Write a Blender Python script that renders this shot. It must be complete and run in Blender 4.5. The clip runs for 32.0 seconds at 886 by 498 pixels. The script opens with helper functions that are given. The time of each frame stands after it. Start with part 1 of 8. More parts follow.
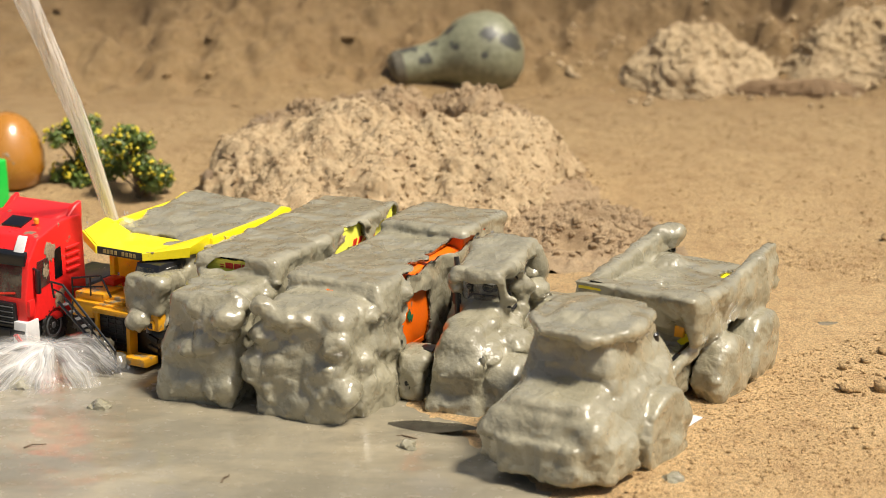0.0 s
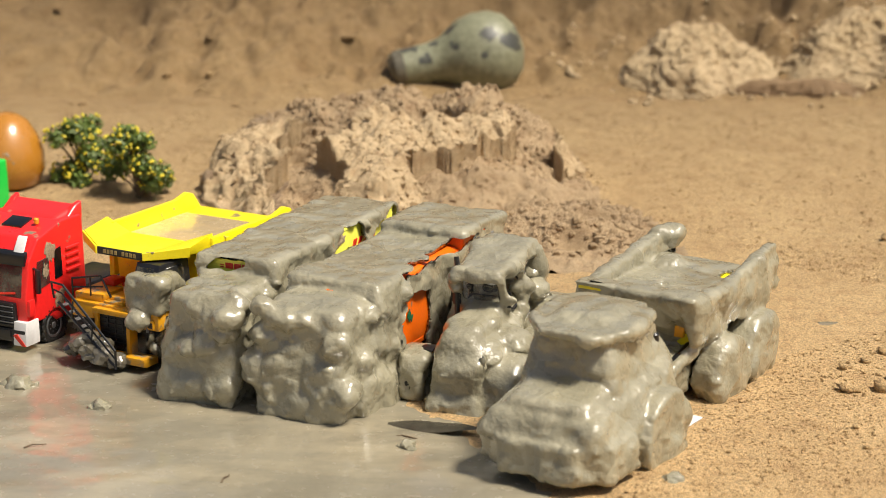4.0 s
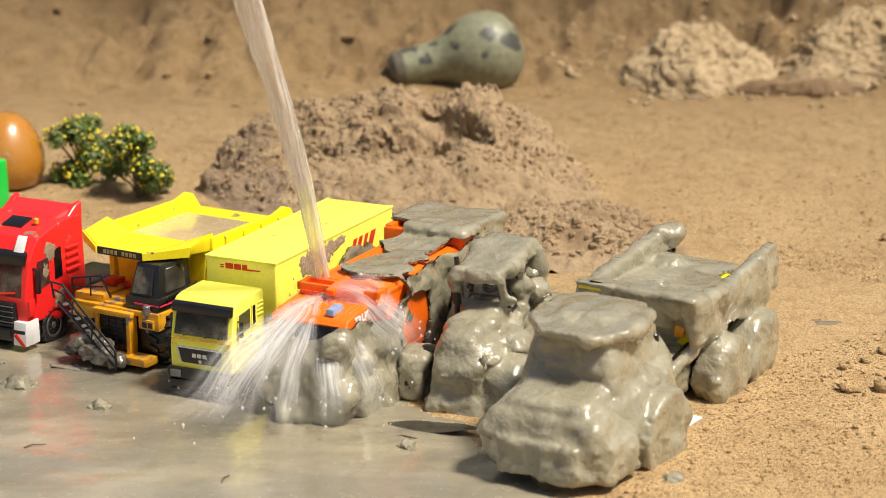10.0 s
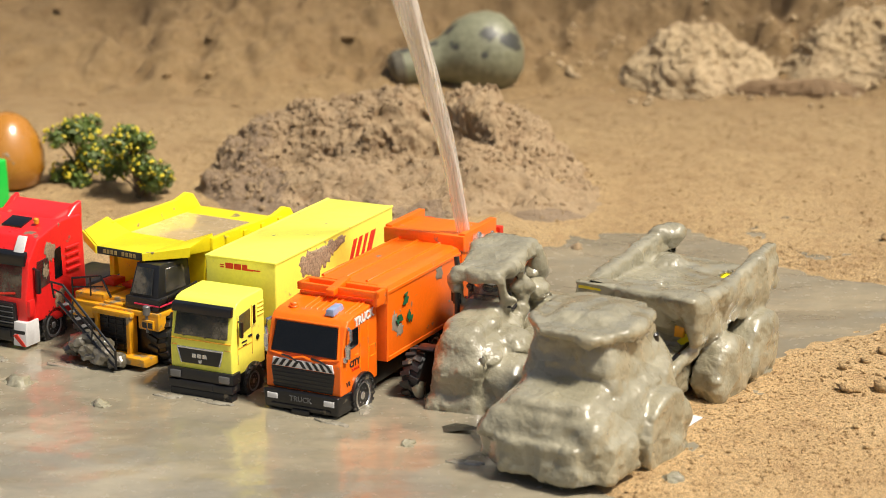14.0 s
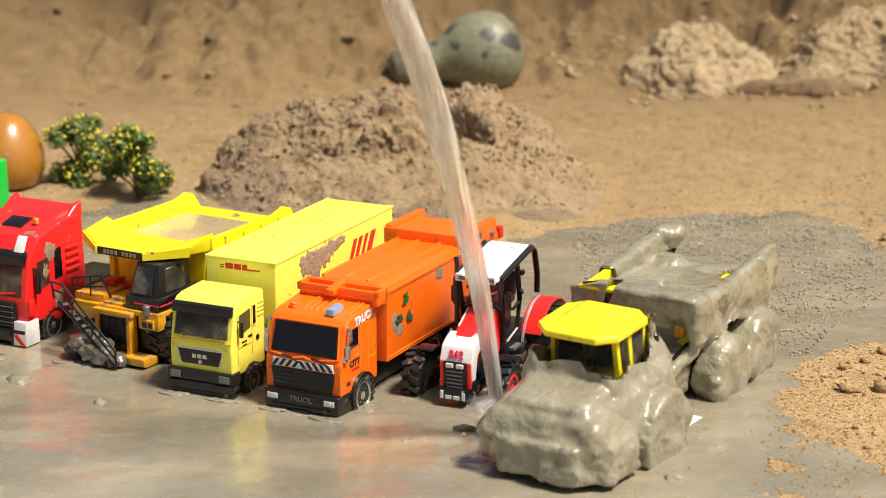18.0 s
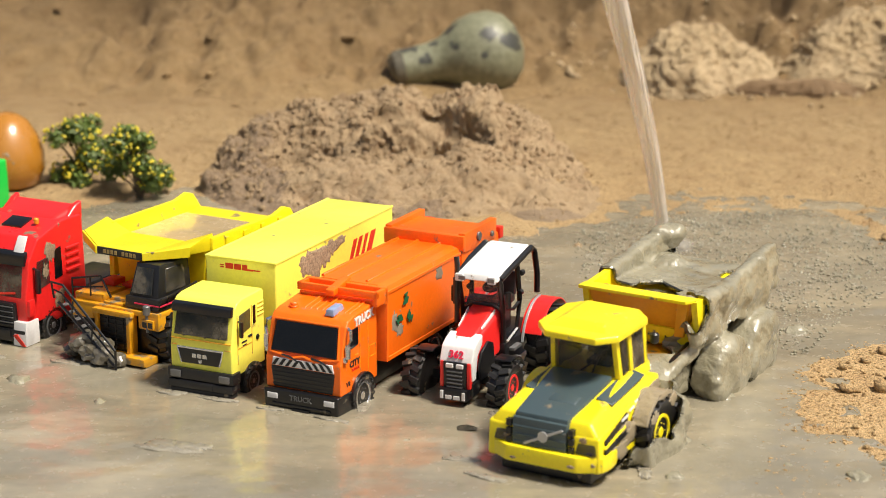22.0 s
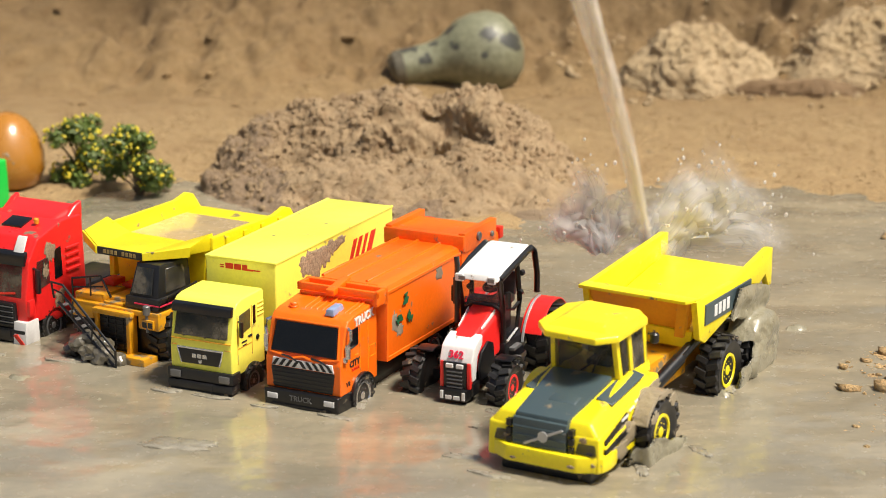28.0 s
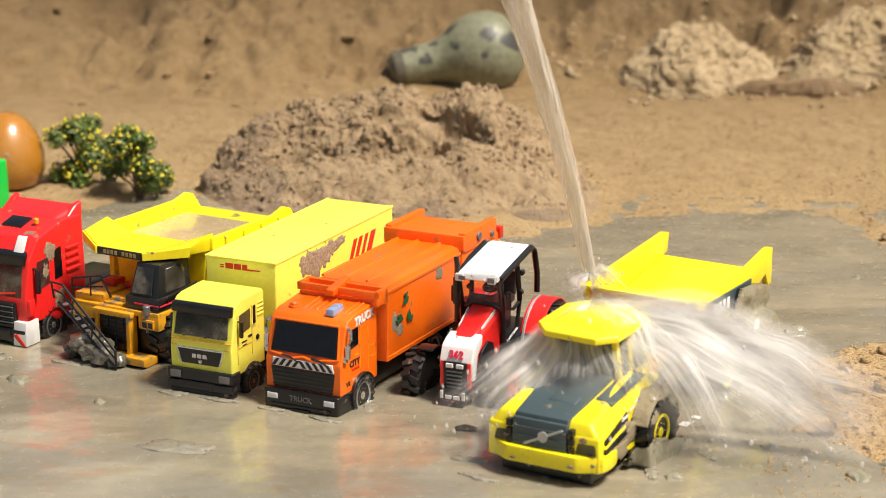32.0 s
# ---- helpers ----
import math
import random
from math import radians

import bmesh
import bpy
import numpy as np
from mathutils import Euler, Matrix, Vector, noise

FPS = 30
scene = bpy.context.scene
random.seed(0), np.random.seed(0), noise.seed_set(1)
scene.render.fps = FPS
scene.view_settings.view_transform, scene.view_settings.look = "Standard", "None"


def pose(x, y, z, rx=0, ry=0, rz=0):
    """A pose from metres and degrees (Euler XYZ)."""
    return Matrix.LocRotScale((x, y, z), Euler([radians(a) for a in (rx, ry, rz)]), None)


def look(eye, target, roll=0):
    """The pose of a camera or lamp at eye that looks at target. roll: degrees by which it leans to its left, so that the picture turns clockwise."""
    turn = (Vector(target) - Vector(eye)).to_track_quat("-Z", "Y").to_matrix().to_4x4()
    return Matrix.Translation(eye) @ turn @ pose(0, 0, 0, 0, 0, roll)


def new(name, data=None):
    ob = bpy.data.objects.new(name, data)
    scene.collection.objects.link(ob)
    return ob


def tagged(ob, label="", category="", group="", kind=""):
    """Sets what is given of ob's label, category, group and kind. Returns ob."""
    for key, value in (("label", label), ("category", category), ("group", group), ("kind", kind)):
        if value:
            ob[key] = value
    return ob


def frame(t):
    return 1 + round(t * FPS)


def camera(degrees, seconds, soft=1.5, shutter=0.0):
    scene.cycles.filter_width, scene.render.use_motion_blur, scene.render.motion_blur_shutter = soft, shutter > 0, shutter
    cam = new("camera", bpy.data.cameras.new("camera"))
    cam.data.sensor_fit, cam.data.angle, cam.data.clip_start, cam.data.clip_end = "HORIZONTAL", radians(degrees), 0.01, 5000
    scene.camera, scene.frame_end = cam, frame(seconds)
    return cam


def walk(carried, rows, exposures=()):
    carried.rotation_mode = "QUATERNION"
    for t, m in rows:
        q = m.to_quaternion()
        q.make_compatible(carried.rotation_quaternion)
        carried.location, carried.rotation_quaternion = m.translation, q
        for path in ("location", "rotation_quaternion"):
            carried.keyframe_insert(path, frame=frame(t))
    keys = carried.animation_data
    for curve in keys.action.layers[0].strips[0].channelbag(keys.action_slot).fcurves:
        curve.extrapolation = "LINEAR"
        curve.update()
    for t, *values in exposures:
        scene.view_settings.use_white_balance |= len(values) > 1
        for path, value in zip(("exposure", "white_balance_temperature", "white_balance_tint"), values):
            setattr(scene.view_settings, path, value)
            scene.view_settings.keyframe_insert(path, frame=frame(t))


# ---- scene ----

# ---------------------------------------------------------------- camera
cam = camera(24.565, 32.0, 0.9, 0.5)
cam.data.dof.use_dof, cam.data.dof.focus_distance, cam.data.dof.aperture_fstop = True, 1.28, 11.0
EYE = pose(0.0, 0.0, 0.4091, 90 - 15.25, 0, 0)
walk(cam, [(0.0, EYE), (32.0, EYE)])

# ---------------------------------------------------------------- world and sun
SUN_ELEVATION, SUN_AZIMUTH = 61.0, 62.0          # azimuth: degrees from -y towards +x
world = bpy.data.worlds.new("sky")
scene.world = world
world.use_nodes = True
wn = world.node_tree.nodes
sky = wn.new("ShaderNodeTexSky")
sky.sky_type = "NISHITA"
sky.sun_disc = False
sky.sun_elevation = radians(SUN_ELEVATION)
sky.sun_rotation = radians(180 - SUN_AZIMUTH)
sky.air_density, sky.dust_density, sky.ozone_density = 1.0, 4.0, 0.6
wn["Background"].inputs[1].default_value = 0.062
world.node_tree.links.new(sky.outputs[0], wn["Background"].inputs[0])
sun_data = bpy.data.lights.new("sun", "SUN")
sun_data.energy, sun_data.angle, sun_data.color = 4.65, radians(12), (1.0, 0.925, 0.81)
sun = new("sun", sun_data)
_e, _a = radians(SUN_ELEVATION), radians(SUN_AZIMUTH)
sun.matrix_world = look((math.cos(_e) * math.sin(_a) * 5, 1.4 - math.cos(_e) * math.cos(_a) * 5, math.sin(_e) * 5), (0, 1.4, 0))
scene.view_settings.exposure = 0.32

# ---------------------------------------------------------------- materials
def nodes_of(name):
    m = bpy.data.materials.new(name)
    m.use_nodes = True
    nt = m.node_tree
    return m, nt, nt.nodes["Principled BSDF"]


def noise_node(nt, scale, detail=4.0, rough=0.55, coords="Object", stretch=(1, 1, 1)):
    tc = nt.nodes.new("ShaderNodeTexCoord")
    mp = nt.nodes.new("ShaderNodeMapping")
    mp.inputs["Scale"].default_value = stretch
    n = nt.nodes.new("ShaderNodeTexNoise")
    n.inputs["Scale"].default_value, n.inputs["Detail"].default_value, n.inputs["Roughness"].default_value = scale, detail, rough
    nt.links.new(tc.outputs[coords], mp.inputs[0])
    nt.links.new(mp.outputs[0], n.inputs["Vector"])
    return n


def ramp(nt, src, stops):
    r = nt.nodes.new("ShaderNodeValToRGB")
    el = r.color_ramp.elements
    while len(el) < len(stops):
        el.new(0.5)
    for e, (p, c) in zip(el, stops):
        e.position = p
        e.color = (*c, 1) if not isinstance(c, (int, float)) else (c, c, c, 1)
    nt.links.new(src, r.inputs[0])
    return r


def mix(nt, fac, a, b, mode="MIX"):
    m = nt.nodes.new("ShaderNodeMix")
    m.data_type, m.blend_type = "RGBA", mode
    for sock, v in ((m.inputs[0], fac), (m.inputs[6], a), (m.inputs[7], b)):
        if hasattr(v, "links"):
            nt.links.new(v, sock)
        elif isinstance(v, (int, float)):
            sock.default_value = v
        else:
            sock.default_value = (*v, 1)
    return m.outputs[2]


def bumps(nt, bsdf, layers):
    last = None
    for src, strength, dist in layers:
        b = nt.nodes.new("ShaderNodeBump")
        b.inputs["Strength"].default_value, b.inputs["Distance"].default_value = strength, dist
        nt.links.new(src, b.inputs["Height"])
        if last:
            nt.links.new(last, b.inputs["Normal"])
        last = b.outputs[0]
    nt.links.new(last, bsdf.inputs["Normal"])


def paint(name, colour, rough=0.3, dirt=0.25, metal=0.0, coat=0.3, mud=(0.24, 0.19, 0.12)):
    """Toy enamel or moulded plastic, with dried splashes of mud and fine scratches."""
    m, nt, b = nodes_of(name)
    spots = noise_node(nt, 90, 6, 0.62)
    fine = noise_node(nt, 420, 3, 0.6)
    film = noise_node(nt, 26, 4, 0.6)
    cover = ramp(nt, spots.outputs[0], [(0.66 - 0.12 * dirt, 0.0), (0.72 - 0.1 * dirt, 1.0)])
    haze = ramp(nt, film.outputs[0], [(0.4, 0.0), (0.8, 0.1 * dirt)])
    tone = ramp(nt, fine.outputs[0], [(0.35, tuple(c * 0.93 for c in colour)), (0.65, colour)])
    c1 = mix(nt, haze.outputs[0], tone.outputs[0], mud)
    c2 = mix(nt, cover.outputs[0], c1, mud)
    nt.links.new(c2, b.inputs["Base Color"])
    r = ramp(nt, film.outputs[0], [(0.3, rough), (0.8, min(0.9, rough + 0.25))])
    nt.links.new(r.outputs[0], b.inputs["Roughness"])
    b.inputs["Metallic"].default_value = metal
    b.inputs["Coat Weight"].default_value = coat
    b.inputs["Coat Roughness"].default_value = 0.12
    bumps(nt, b, [(fine.outputs[0], 0.12, 0.0004), (cover.outputs[0], 0.4, 0.0006)])
    return m


def mud_material(name, base, light, rough=0.25, pool=False):
    m, nt, b = nodes_of(name)
    big = noise_node(nt, 8 if pool else 22, 3 if pool else 4, 0.5)
    mid = noise_node(nt, 120, 4, 0.55)
    t = ramp(nt, big.outputs[0], [(0.3, base), (0.7, light)])
    dark = ramp(nt, mid.outputs[0], [(0.34, 0.94), (0.5, 1.0)])
    c = mix(nt, 1.0, t.outputs[0], dark.outputs[0], "MULTIPLY")
    nt.links.new(c, b.inputs["Base Color"])
    r = ramp(nt, mid.outputs[0], [(0.3, rough), (0.75, rough + 0.22)])
    nt.links.new(r.outputs[0], b.inputs["Roughness"])
    if pool:
        b.inputs["Coat Weight"].default_value, b.inputs["Coat Roughness"].default_value = 0.7, 0.09
        b.inputs["Coat IOR"].default_value = 1.4
        slow = noise_node(nt, 20, 3, 0.5, stretch=(1, 1.5, 1))
        fast = noise_node(nt, 60, 3, 0.55, stretch=(1, 1.6, 1))
        silt = noise_node(nt, 13, 5, 0.65, stretch=(0.6, 1.5, 1))
        c = mix(nt, ramp(nt, silt.outputs[0], [(0.46, 0.0), (0.66, 0.55)]).outputs[0], c, tuple(k * q for k, q in zip(light, (1.5, 1.42, 1.3))))
        nt.links.new(c, b.inputs["Base Color"])
        bumps(nt, b, [(slow.outputs[0], 0.5, 0.0034), (fast.outputs[0], 0.32, 0.0012)])
    else:
        wet = noise_node(nt, 40, 2, 0.4)
        nt.links.new(ramp(nt, wet.outputs[0], [(0.36, 0.55), (0.5, 1.0)]).outputs[0], b.inputs["Coat Weight"])
        b.inputs["Coat Roughness"].default_value = 0.05
        pim = noise_node(nt, 210, 2, 0.5)
        grit = noise_node(nt, 620, 3, 0.6)
        bumps(nt, b, [(mid.outputs[0], 0.6, 0.0024), (pim.outputs[0], 0.6, 0.0012), (grit.outputs[0], 0.08, 0.0003)])
    return m


def sand_material(name, dark, mid_c, light, grain=1.0, y_tints=None, specks=0.75):
    """Loose sand, tinted along y by stops in metres: earth tones with brightness and shade painted in."""
    m, nt, b = nodes_of(name)
    big = noise_node(nt, 9, 5, 0.6)
    med = noise_node(nt, 60, 5, 0.65)
    g = noise_node(nt, 620, 5, 0.8)
    t = ramp(nt, big.outputs[0], [(0.3, mid_c), (0.68, light)])
    speck = ramp(nt, g.outputs[0], [(0.38, 0.32), (0.48, 0.92), (0.55, 1.10), (0.64, 1.5)])
    patch = ramp(nt, med.outputs[0], [(0.32, dark), (0.5, (1, 1, 1))])
    c = mix(nt, specks, t.outputs[0], speck.outputs[0], "MULTIPLY")
    c = mix(nt, 0.45, c, patch.outputs[0], "MULTIPLY")
    if y_tints:
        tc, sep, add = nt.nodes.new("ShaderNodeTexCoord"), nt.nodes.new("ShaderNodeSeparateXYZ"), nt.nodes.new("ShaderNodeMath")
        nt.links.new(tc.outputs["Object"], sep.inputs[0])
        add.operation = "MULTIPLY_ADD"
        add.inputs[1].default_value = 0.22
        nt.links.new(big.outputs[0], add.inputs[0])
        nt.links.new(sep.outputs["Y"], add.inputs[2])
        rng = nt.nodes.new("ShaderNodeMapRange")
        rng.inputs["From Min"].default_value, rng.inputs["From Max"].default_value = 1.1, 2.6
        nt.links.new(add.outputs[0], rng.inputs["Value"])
        y_tint = ramp(nt, rng.outputs[0], [((y - 1.0) / 1.5, k) for y, k in y_tints])
        c = mix(nt, 1.0, c, y_tint.outputs[0], "MULTIPLY")
    nt.links.new(c, b.inputs["Base Color"])
    b.inputs["Roughness"].default_value = 0.92
    bumps(nt, b, [(med.outputs[0], 0.6, 0.006 * grain), (g.outputs[0], 1.0, 0.0022 * grain)])
    return m


def plain(name, colour, rough=0.5, metal=0.0, grain=300, amount=0.15):
    m, nt, b = nodes_of(name)
    n = noise_node(nt, grain, 4, 0.6)
    t = ramp(nt, n.outputs[0], [(0.3, tuple(c * (1 - amount) for c in colour)), (0.7, colour)])
    nt.links.new(t.outputs[0], b.inputs["Base Color"])
    b.inputs["Roughness"].default_value, b.inputs["Metallic"].default_value = rough, metal
    bumps(nt, b, [(n.outputs[0], 0.15, 0.0005)])
    return m


def glass_material(name, colour, alpha):
    m, nt, b = nodes_of(name)
    n = noise_node(nt, 60, 5, 0.6)
    t = ramp(nt, n.outputs[0], [(0.45, colour), (0.75, (0.2, 0.17, 0.12))])
    nt.links.new(t.outputs[0], b.inputs["Base Color"])
    r = ramp(nt, n.outputs[0], [(0.4, 0.06), (0.8, 0.5)])
    nt.links.new(r.outputs[0], b.inputs["Roughness"])
    a = ramp(nt, n.outputs[0], [(0.4, alpha), (0.75, min(1.0, alpha + 0.35))])
    nt.links.new(a.outputs[0], b.inputs["Alpha"])
    return m


def water_material(name, clear, white, stretch):
    """Moving water: clear with a bright skin and streaks of trapped air."""
    m, nt, b = nodes_of(name)
    out = nt.nodes["Material Output"]
    n = noise_node(nt, 260, 4, 0.6, stretch=stretch)
    gl = nt.nodes.new("ShaderNodeBsdfGlass")
    gl.inputs["IOR"].default_value, gl.inputs["Roughness"].default_value = 1.16, 0.12
    gl.inputs["Color"].default_value = (0.97, 0.96, 0.93, 1)
    tr = nt.nodes.new("ShaderNodeBsdfTransparent")
    b.inputs["Base Color"].default_value = (0.86, 0.82, 0.76, 1)
    b.inputs["Roughness"].default_value = 0.25
    f1 = ramp(nt, n.outputs[0], [(0.38, white), (0.62, min(1.0, white + 0.3))])
    m1, m2 = nt.nodes.new("ShaderNodeMixShader"), nt.nodes.new("ShaderNodeMixShader")
    m1.inputs[0].default_value = clear
    nt.links.new(gl.outputs[0], m1.inputs[1])
    nt.links.new(tr.outputs[0], m1.inputs[2])
    nt.links.new(f1.outputs[0], m2.inputs[0])
    nt.links.new(m1.outputs[0], m2.inputs[1])
    nt.links.new(b.outputs[0], m2.inputs[2])
    nt.links.new(m2.outputs[0], out.inputs["Surface"])
    bp = nt.nodes.new("ShaderNodeBump")
    bp.inputs["Strength"].default_value, bp.inputs["Distance"].default_value = 0.6, 0.003
    nt.links.new(n.outputs[0], bp.inputs["Height"])
    nt.links.new(bp.outputs[0], gl.inputs["Normal"])
    nt.links.new(bp.outputs[0], b.inputs["Normal"])
    return m


def gourd_material():
    m, nt, b = nodes_of("mottled_gourd")
    n = noise_node(nt, 38, 3, 0.5)
    f = noise_node(nt, 160, 4, 0.6)
    t = ramp(nt, f.outputs[0], [(0.3, (0.15, 0.15, 0.09)), (0.7, (0.25, 0.25, 0.16))])
    spots = ramp(nt, n.outputs[0], [(0.56, 0.0), (0.60, 1.0)])
    nt.links.new(mix(nt, spots.outputs[0], t.outputs[0], (0.055, 0.055, 0.045)), b.inputs["Base Color"])
    b.inputs["Roughness"].default_value = 0.45
    bumps(nt, b, [(f.outputs[0], 0.2, 0.002)])
    return m


def veil_material(name, thin, half, full):
    """Thrown water full of air: white and soft, torn into streaks along its flight, thinning to its edges."""
    m, nt, b = nodes_of(name)
    out = nt.nodes["Material Output"]
    uv, mp, n, info = nt.nodes.new("ShaderNodeUVMap"), nt.nodes.new("ShaderNodeMapping"), nt.nodes.new("ShaderNodeTexNoise"), nt.nodes.new("ShaderNodeObjectInfo")
    mp.inputs["Scale"].default_value = (15, 1.3, 1)
    n.noise_dimensions = "4D"
    n.inputs["Scale"].default_value, n.inputs["Detail"].default_value, n.inputs["Roughness"].default_value = 1.0, 6, 0.62
    n.inputs["Distortion"].default_value = 0.5
    far = nt.nodes.new("ShaderNodeMath")
    far.operation = "MULTIPLY"
    far.inputs[1].default_value = 60.0
    nt.links.new(info.outputs["Random"], far.inputs[0])
    nt.links.new(far.outputs[0], n.inputs["W"])
    nt.links.new(uv.outputs[0], mp.inputs[0])
    nt.links.new(mp.outputs[0], n.inputs["Vector"])
    torn = ramp(nt, n.outputs[0], [(0.30, thin), (0.47, half), (0.60, full)])
    sep = nt.nodes.new("ShaderNodeSeparateXYZ")
    nt.links.new(uv.outputs[0], sep.inputs[0])
    fade = ramp(nt, sep.outputs["Y"], [(0.0, 0.4), (0.14, 0.95), (0.55, 0.85), (1.0, 0.0)])
    side = ramp(nt, sep.outputs["X"], [(0.0, 0.0), (0.33, 1.0), (0.67, 1.0), (1.0, 0.0)])
    f, g = nt.nodes.new("ShaderNodeMath"), nt.nodes.new("ShaderNodeMath")
    f.operation = g.operation = "MULTIPLY"
    nt.links.new(torn.outputs[0], f.inputs[0])
    nt.links.new(fade.outputs[0], f.inputs[1])
    nt.links.new(f.outputs[0], g.inputs[0])
    nt.links.new(side.outputs[0], g.inputs[1])
    b.inputs["Base Color"].default_value = (0.93, 0.92, 0.90, 1)
    b.inputs["Roughness"].default_value = 0.4
    tr, mx = nt.nodes.new("ShaderNodeBsdfTransparent"), nt.nodes.new("ShaderNodeMixShader")
    nt.links.new(g.outputs[0], mx.inputs[0])
    nt.links.new(tr.outputs[0], mx.inputs[1])
    tl, wet = nt.nodes.new("ShaderNodeBsdfTranslucent"), nt.nodes.new("ShaderNodeMixShader")
    tl.inputs["Color"].default_value = (0.95, 0.94, 0.92, 1)
    wet.inputs[0].default_value = 0.45
    nt.links.new(b.outputs[0], wet.inputs[1])
    nt.links.new(tl.outputs[0], wet.inputs[2])
    nt.links.new(wet.outputs[0], mx.inputs[2])
    nt.links.new(mx.outputs[0], out.inputs["Surface"])
    return m


VEIL = veil_material("white_water", 0.5, 1.0, 1.0)
THIN_VEIL = veil_material("thin_water", 0.10, 0.45, 0.92)
# near sand brightened, bank earth darkened further for its shade, both in the colour
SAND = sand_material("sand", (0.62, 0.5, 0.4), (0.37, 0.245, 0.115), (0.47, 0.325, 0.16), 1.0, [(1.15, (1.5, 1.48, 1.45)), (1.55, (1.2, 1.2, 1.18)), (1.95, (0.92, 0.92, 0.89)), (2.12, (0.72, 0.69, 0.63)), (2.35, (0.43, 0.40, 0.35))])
PILE = sand_material("heaped_sand", (0.55, 0.43, 0.34), (0.34, 0.238, 0.132), (0.47, 0.338, 0.195), 0.8, None, 0.3)
DRYSAND = sand_material("dry_heaped_sand", (0.6, 0.48, 0.38), (0.47, 0.345, 0.195), (0.62, 0.465, 0.275), 0.8, None, 0.3)
DARK_PILE = sand_material("dark_heaped_sand", (0.55, 0.45, 0.36), (0.24, 0.165, 0.10), (0.33, 0.24, 0.15), 0.8, None, 0.3)
SAND_DARK = sand_material("brown_earth", (0.6, 0.5, 0.4), (0.26, 0.165, 0.085), (0.33, 0.22, 0.12))
PALE = sand_material("pale_sand", (0.55, 0.45, 0.36), (0.53, 0.39, 0.215), (0.66, 0.50, 0.30), 1.3, None, 0.5)
CLEAR = glass_material("clear_plastic", (0.2, 0.2, 0.19), 0.16)
MUD_DRY = sand_material("dried_mud", (0.7, 0.6, 0.5), (0.34, 0.25, 0.155), (0.42, 0.32, 0.2), 0.4)
SCUFF = plain("grey_scuff", (0.33, 0.27, 0.2), 0.6, 0, 120, 0.4)
CABGLASS = glass_material("smoked_screen", (0.06, 0.06, 0.055), 0.3)
CLOG = mud_material("dark_wet_mud", (0.075, 0.066, 0.048), (0.15, 0.13, 0.09), 0.25)
FILM = mud_material("thin_mud", (0.25, 0.20, 0.12), (0.34, 0.28, 0.18), 0.4)
POOL_TAN = mud_material("tan_puddle", (0.38, 0.29, 0.16), (0.48, 0.37, 0.21), 0.14, True)
# yellow enamel with the shade of the bed's front wall put into its colour
SHADED_YELLOW = paint("shaded_yellow_enamel", (0.80, 0.36, 0.01), 0.3, 0.2)
FOAM = mud_material("pale_froth", (0.24, 0.213, 0.155), (0.34, 0.31, 0.24), 0.2)
GOURD = gourd_material()
MUD = mud_material("wet_mud", (0.235, 0.213, 0.142), (0.355, 0.325, 0.225), 0.2)
POOL = mud_material("muddy_water", (0.215, 0.190, 0.133), (0.30, 0.268, 0.194), 0.12, True)
YELLOW = paint("yellow_enamel", (0.97, 0.80, 0.012), 0.28, 0.2)
LEMON = paint("lemon_enamel", (0.97, 0.94, 0.12), 0.28, 0.1)
AMBER = paint("amber_enamel", (0.78, 0.36, 0.01), 0.3, 1.0)
ORANGE = paint("orange_plastic", (1.0, 0.165, 0.003), 0.3, 0.15, 0, 0.3)
RED = paint("red_enamel", (0.90, 0.022, 0.02), 0.25, 0.2)
WHITE = paint("white_plastic", (0.82, 0.81, 0.79), 0.3, 0.1)
SILVER = paint("silver_paint", (0.55, 0.55, 0.55), 0.3, 0.15, 0.5)
SLATE = paint("slate_grey_enamel", (0.055, 0.085, 0.095), 0.3, 0.25)
BLACK = paint("black_plastic", (0.006, 0.006, 0.007), 0.3, 0.02, 0, 0.3)
CHARCOAL = paint("charcoal_plastic", (0.010, 0.010, 0.012), 0.35, 0.2, 0, 0.3)
RUBBER = paint("rubber", (0.010, 0.0095, 0.009), 0.42, 0.3, 0, 0.35)
CHROME = plain("chrome", (0.75, 0.75, 0.75), 0.2, 0.9)
STEEL = paint("dull_steel", (0.25, 0.25, 0.25), 0.4, 0.4, 0.7, 0)
GREEN_P = paint("green_plastic", (0.01, 0.55, 0.06), 0.35, 0.1)
BLUE_P = plain("blue_lamp", (0.28, 0.36, 0.55), 0.2)
PINK = plain("red_print", (0.75, 0.03, 0.08), 0.4)
PRINT_B = plain("black_print", (0.02, 0.02, 0.02), 0.5)
PRINT_W = plain("white_print", (0.8, 0.8, 0.78), 0.5)
PRINT_R = plain("scarlet_print", (0.7, 0.03, 0.01), 0.45)
PRINT_G = plain("green_print", (0.01, 0.12, 0.05), 0.5)
SKIN = plain("dull_gold_print", (0.45, 0.33, 0.12), 0.5)
GLASS = glass_material("toy_window", (0.03, 0.03, 0.028), 0.72)
DARKGLASS = plain("black_window", (0.007, 0.007, 0.008), 0.18, 0.0, 200, 0.3)
JET = water_material("pouring_water", 0.45, 0.16, (1, 1, 0.06))
SPRAY = water_material("spray_water", 0.95, 0.35, (1, 1, 0.5))
LEAF = plain("bush_leaf", (0.13, 0.19, 0.03), 0.5, 0, 90, 0.4)
FLOWER = plain("yellow_flower", (0.75, 0.62, 0.03), 0.6, 0, 200, 0.25)
STEM = plain("bush_stem", (0.16, 0.11, 0.06), 0.8, 0, 300, 0.4)
DARK_LEAF = plain("wet_leaf", (0.14, 0.125, 0.09), 0.25, 0, 120, 0.4)
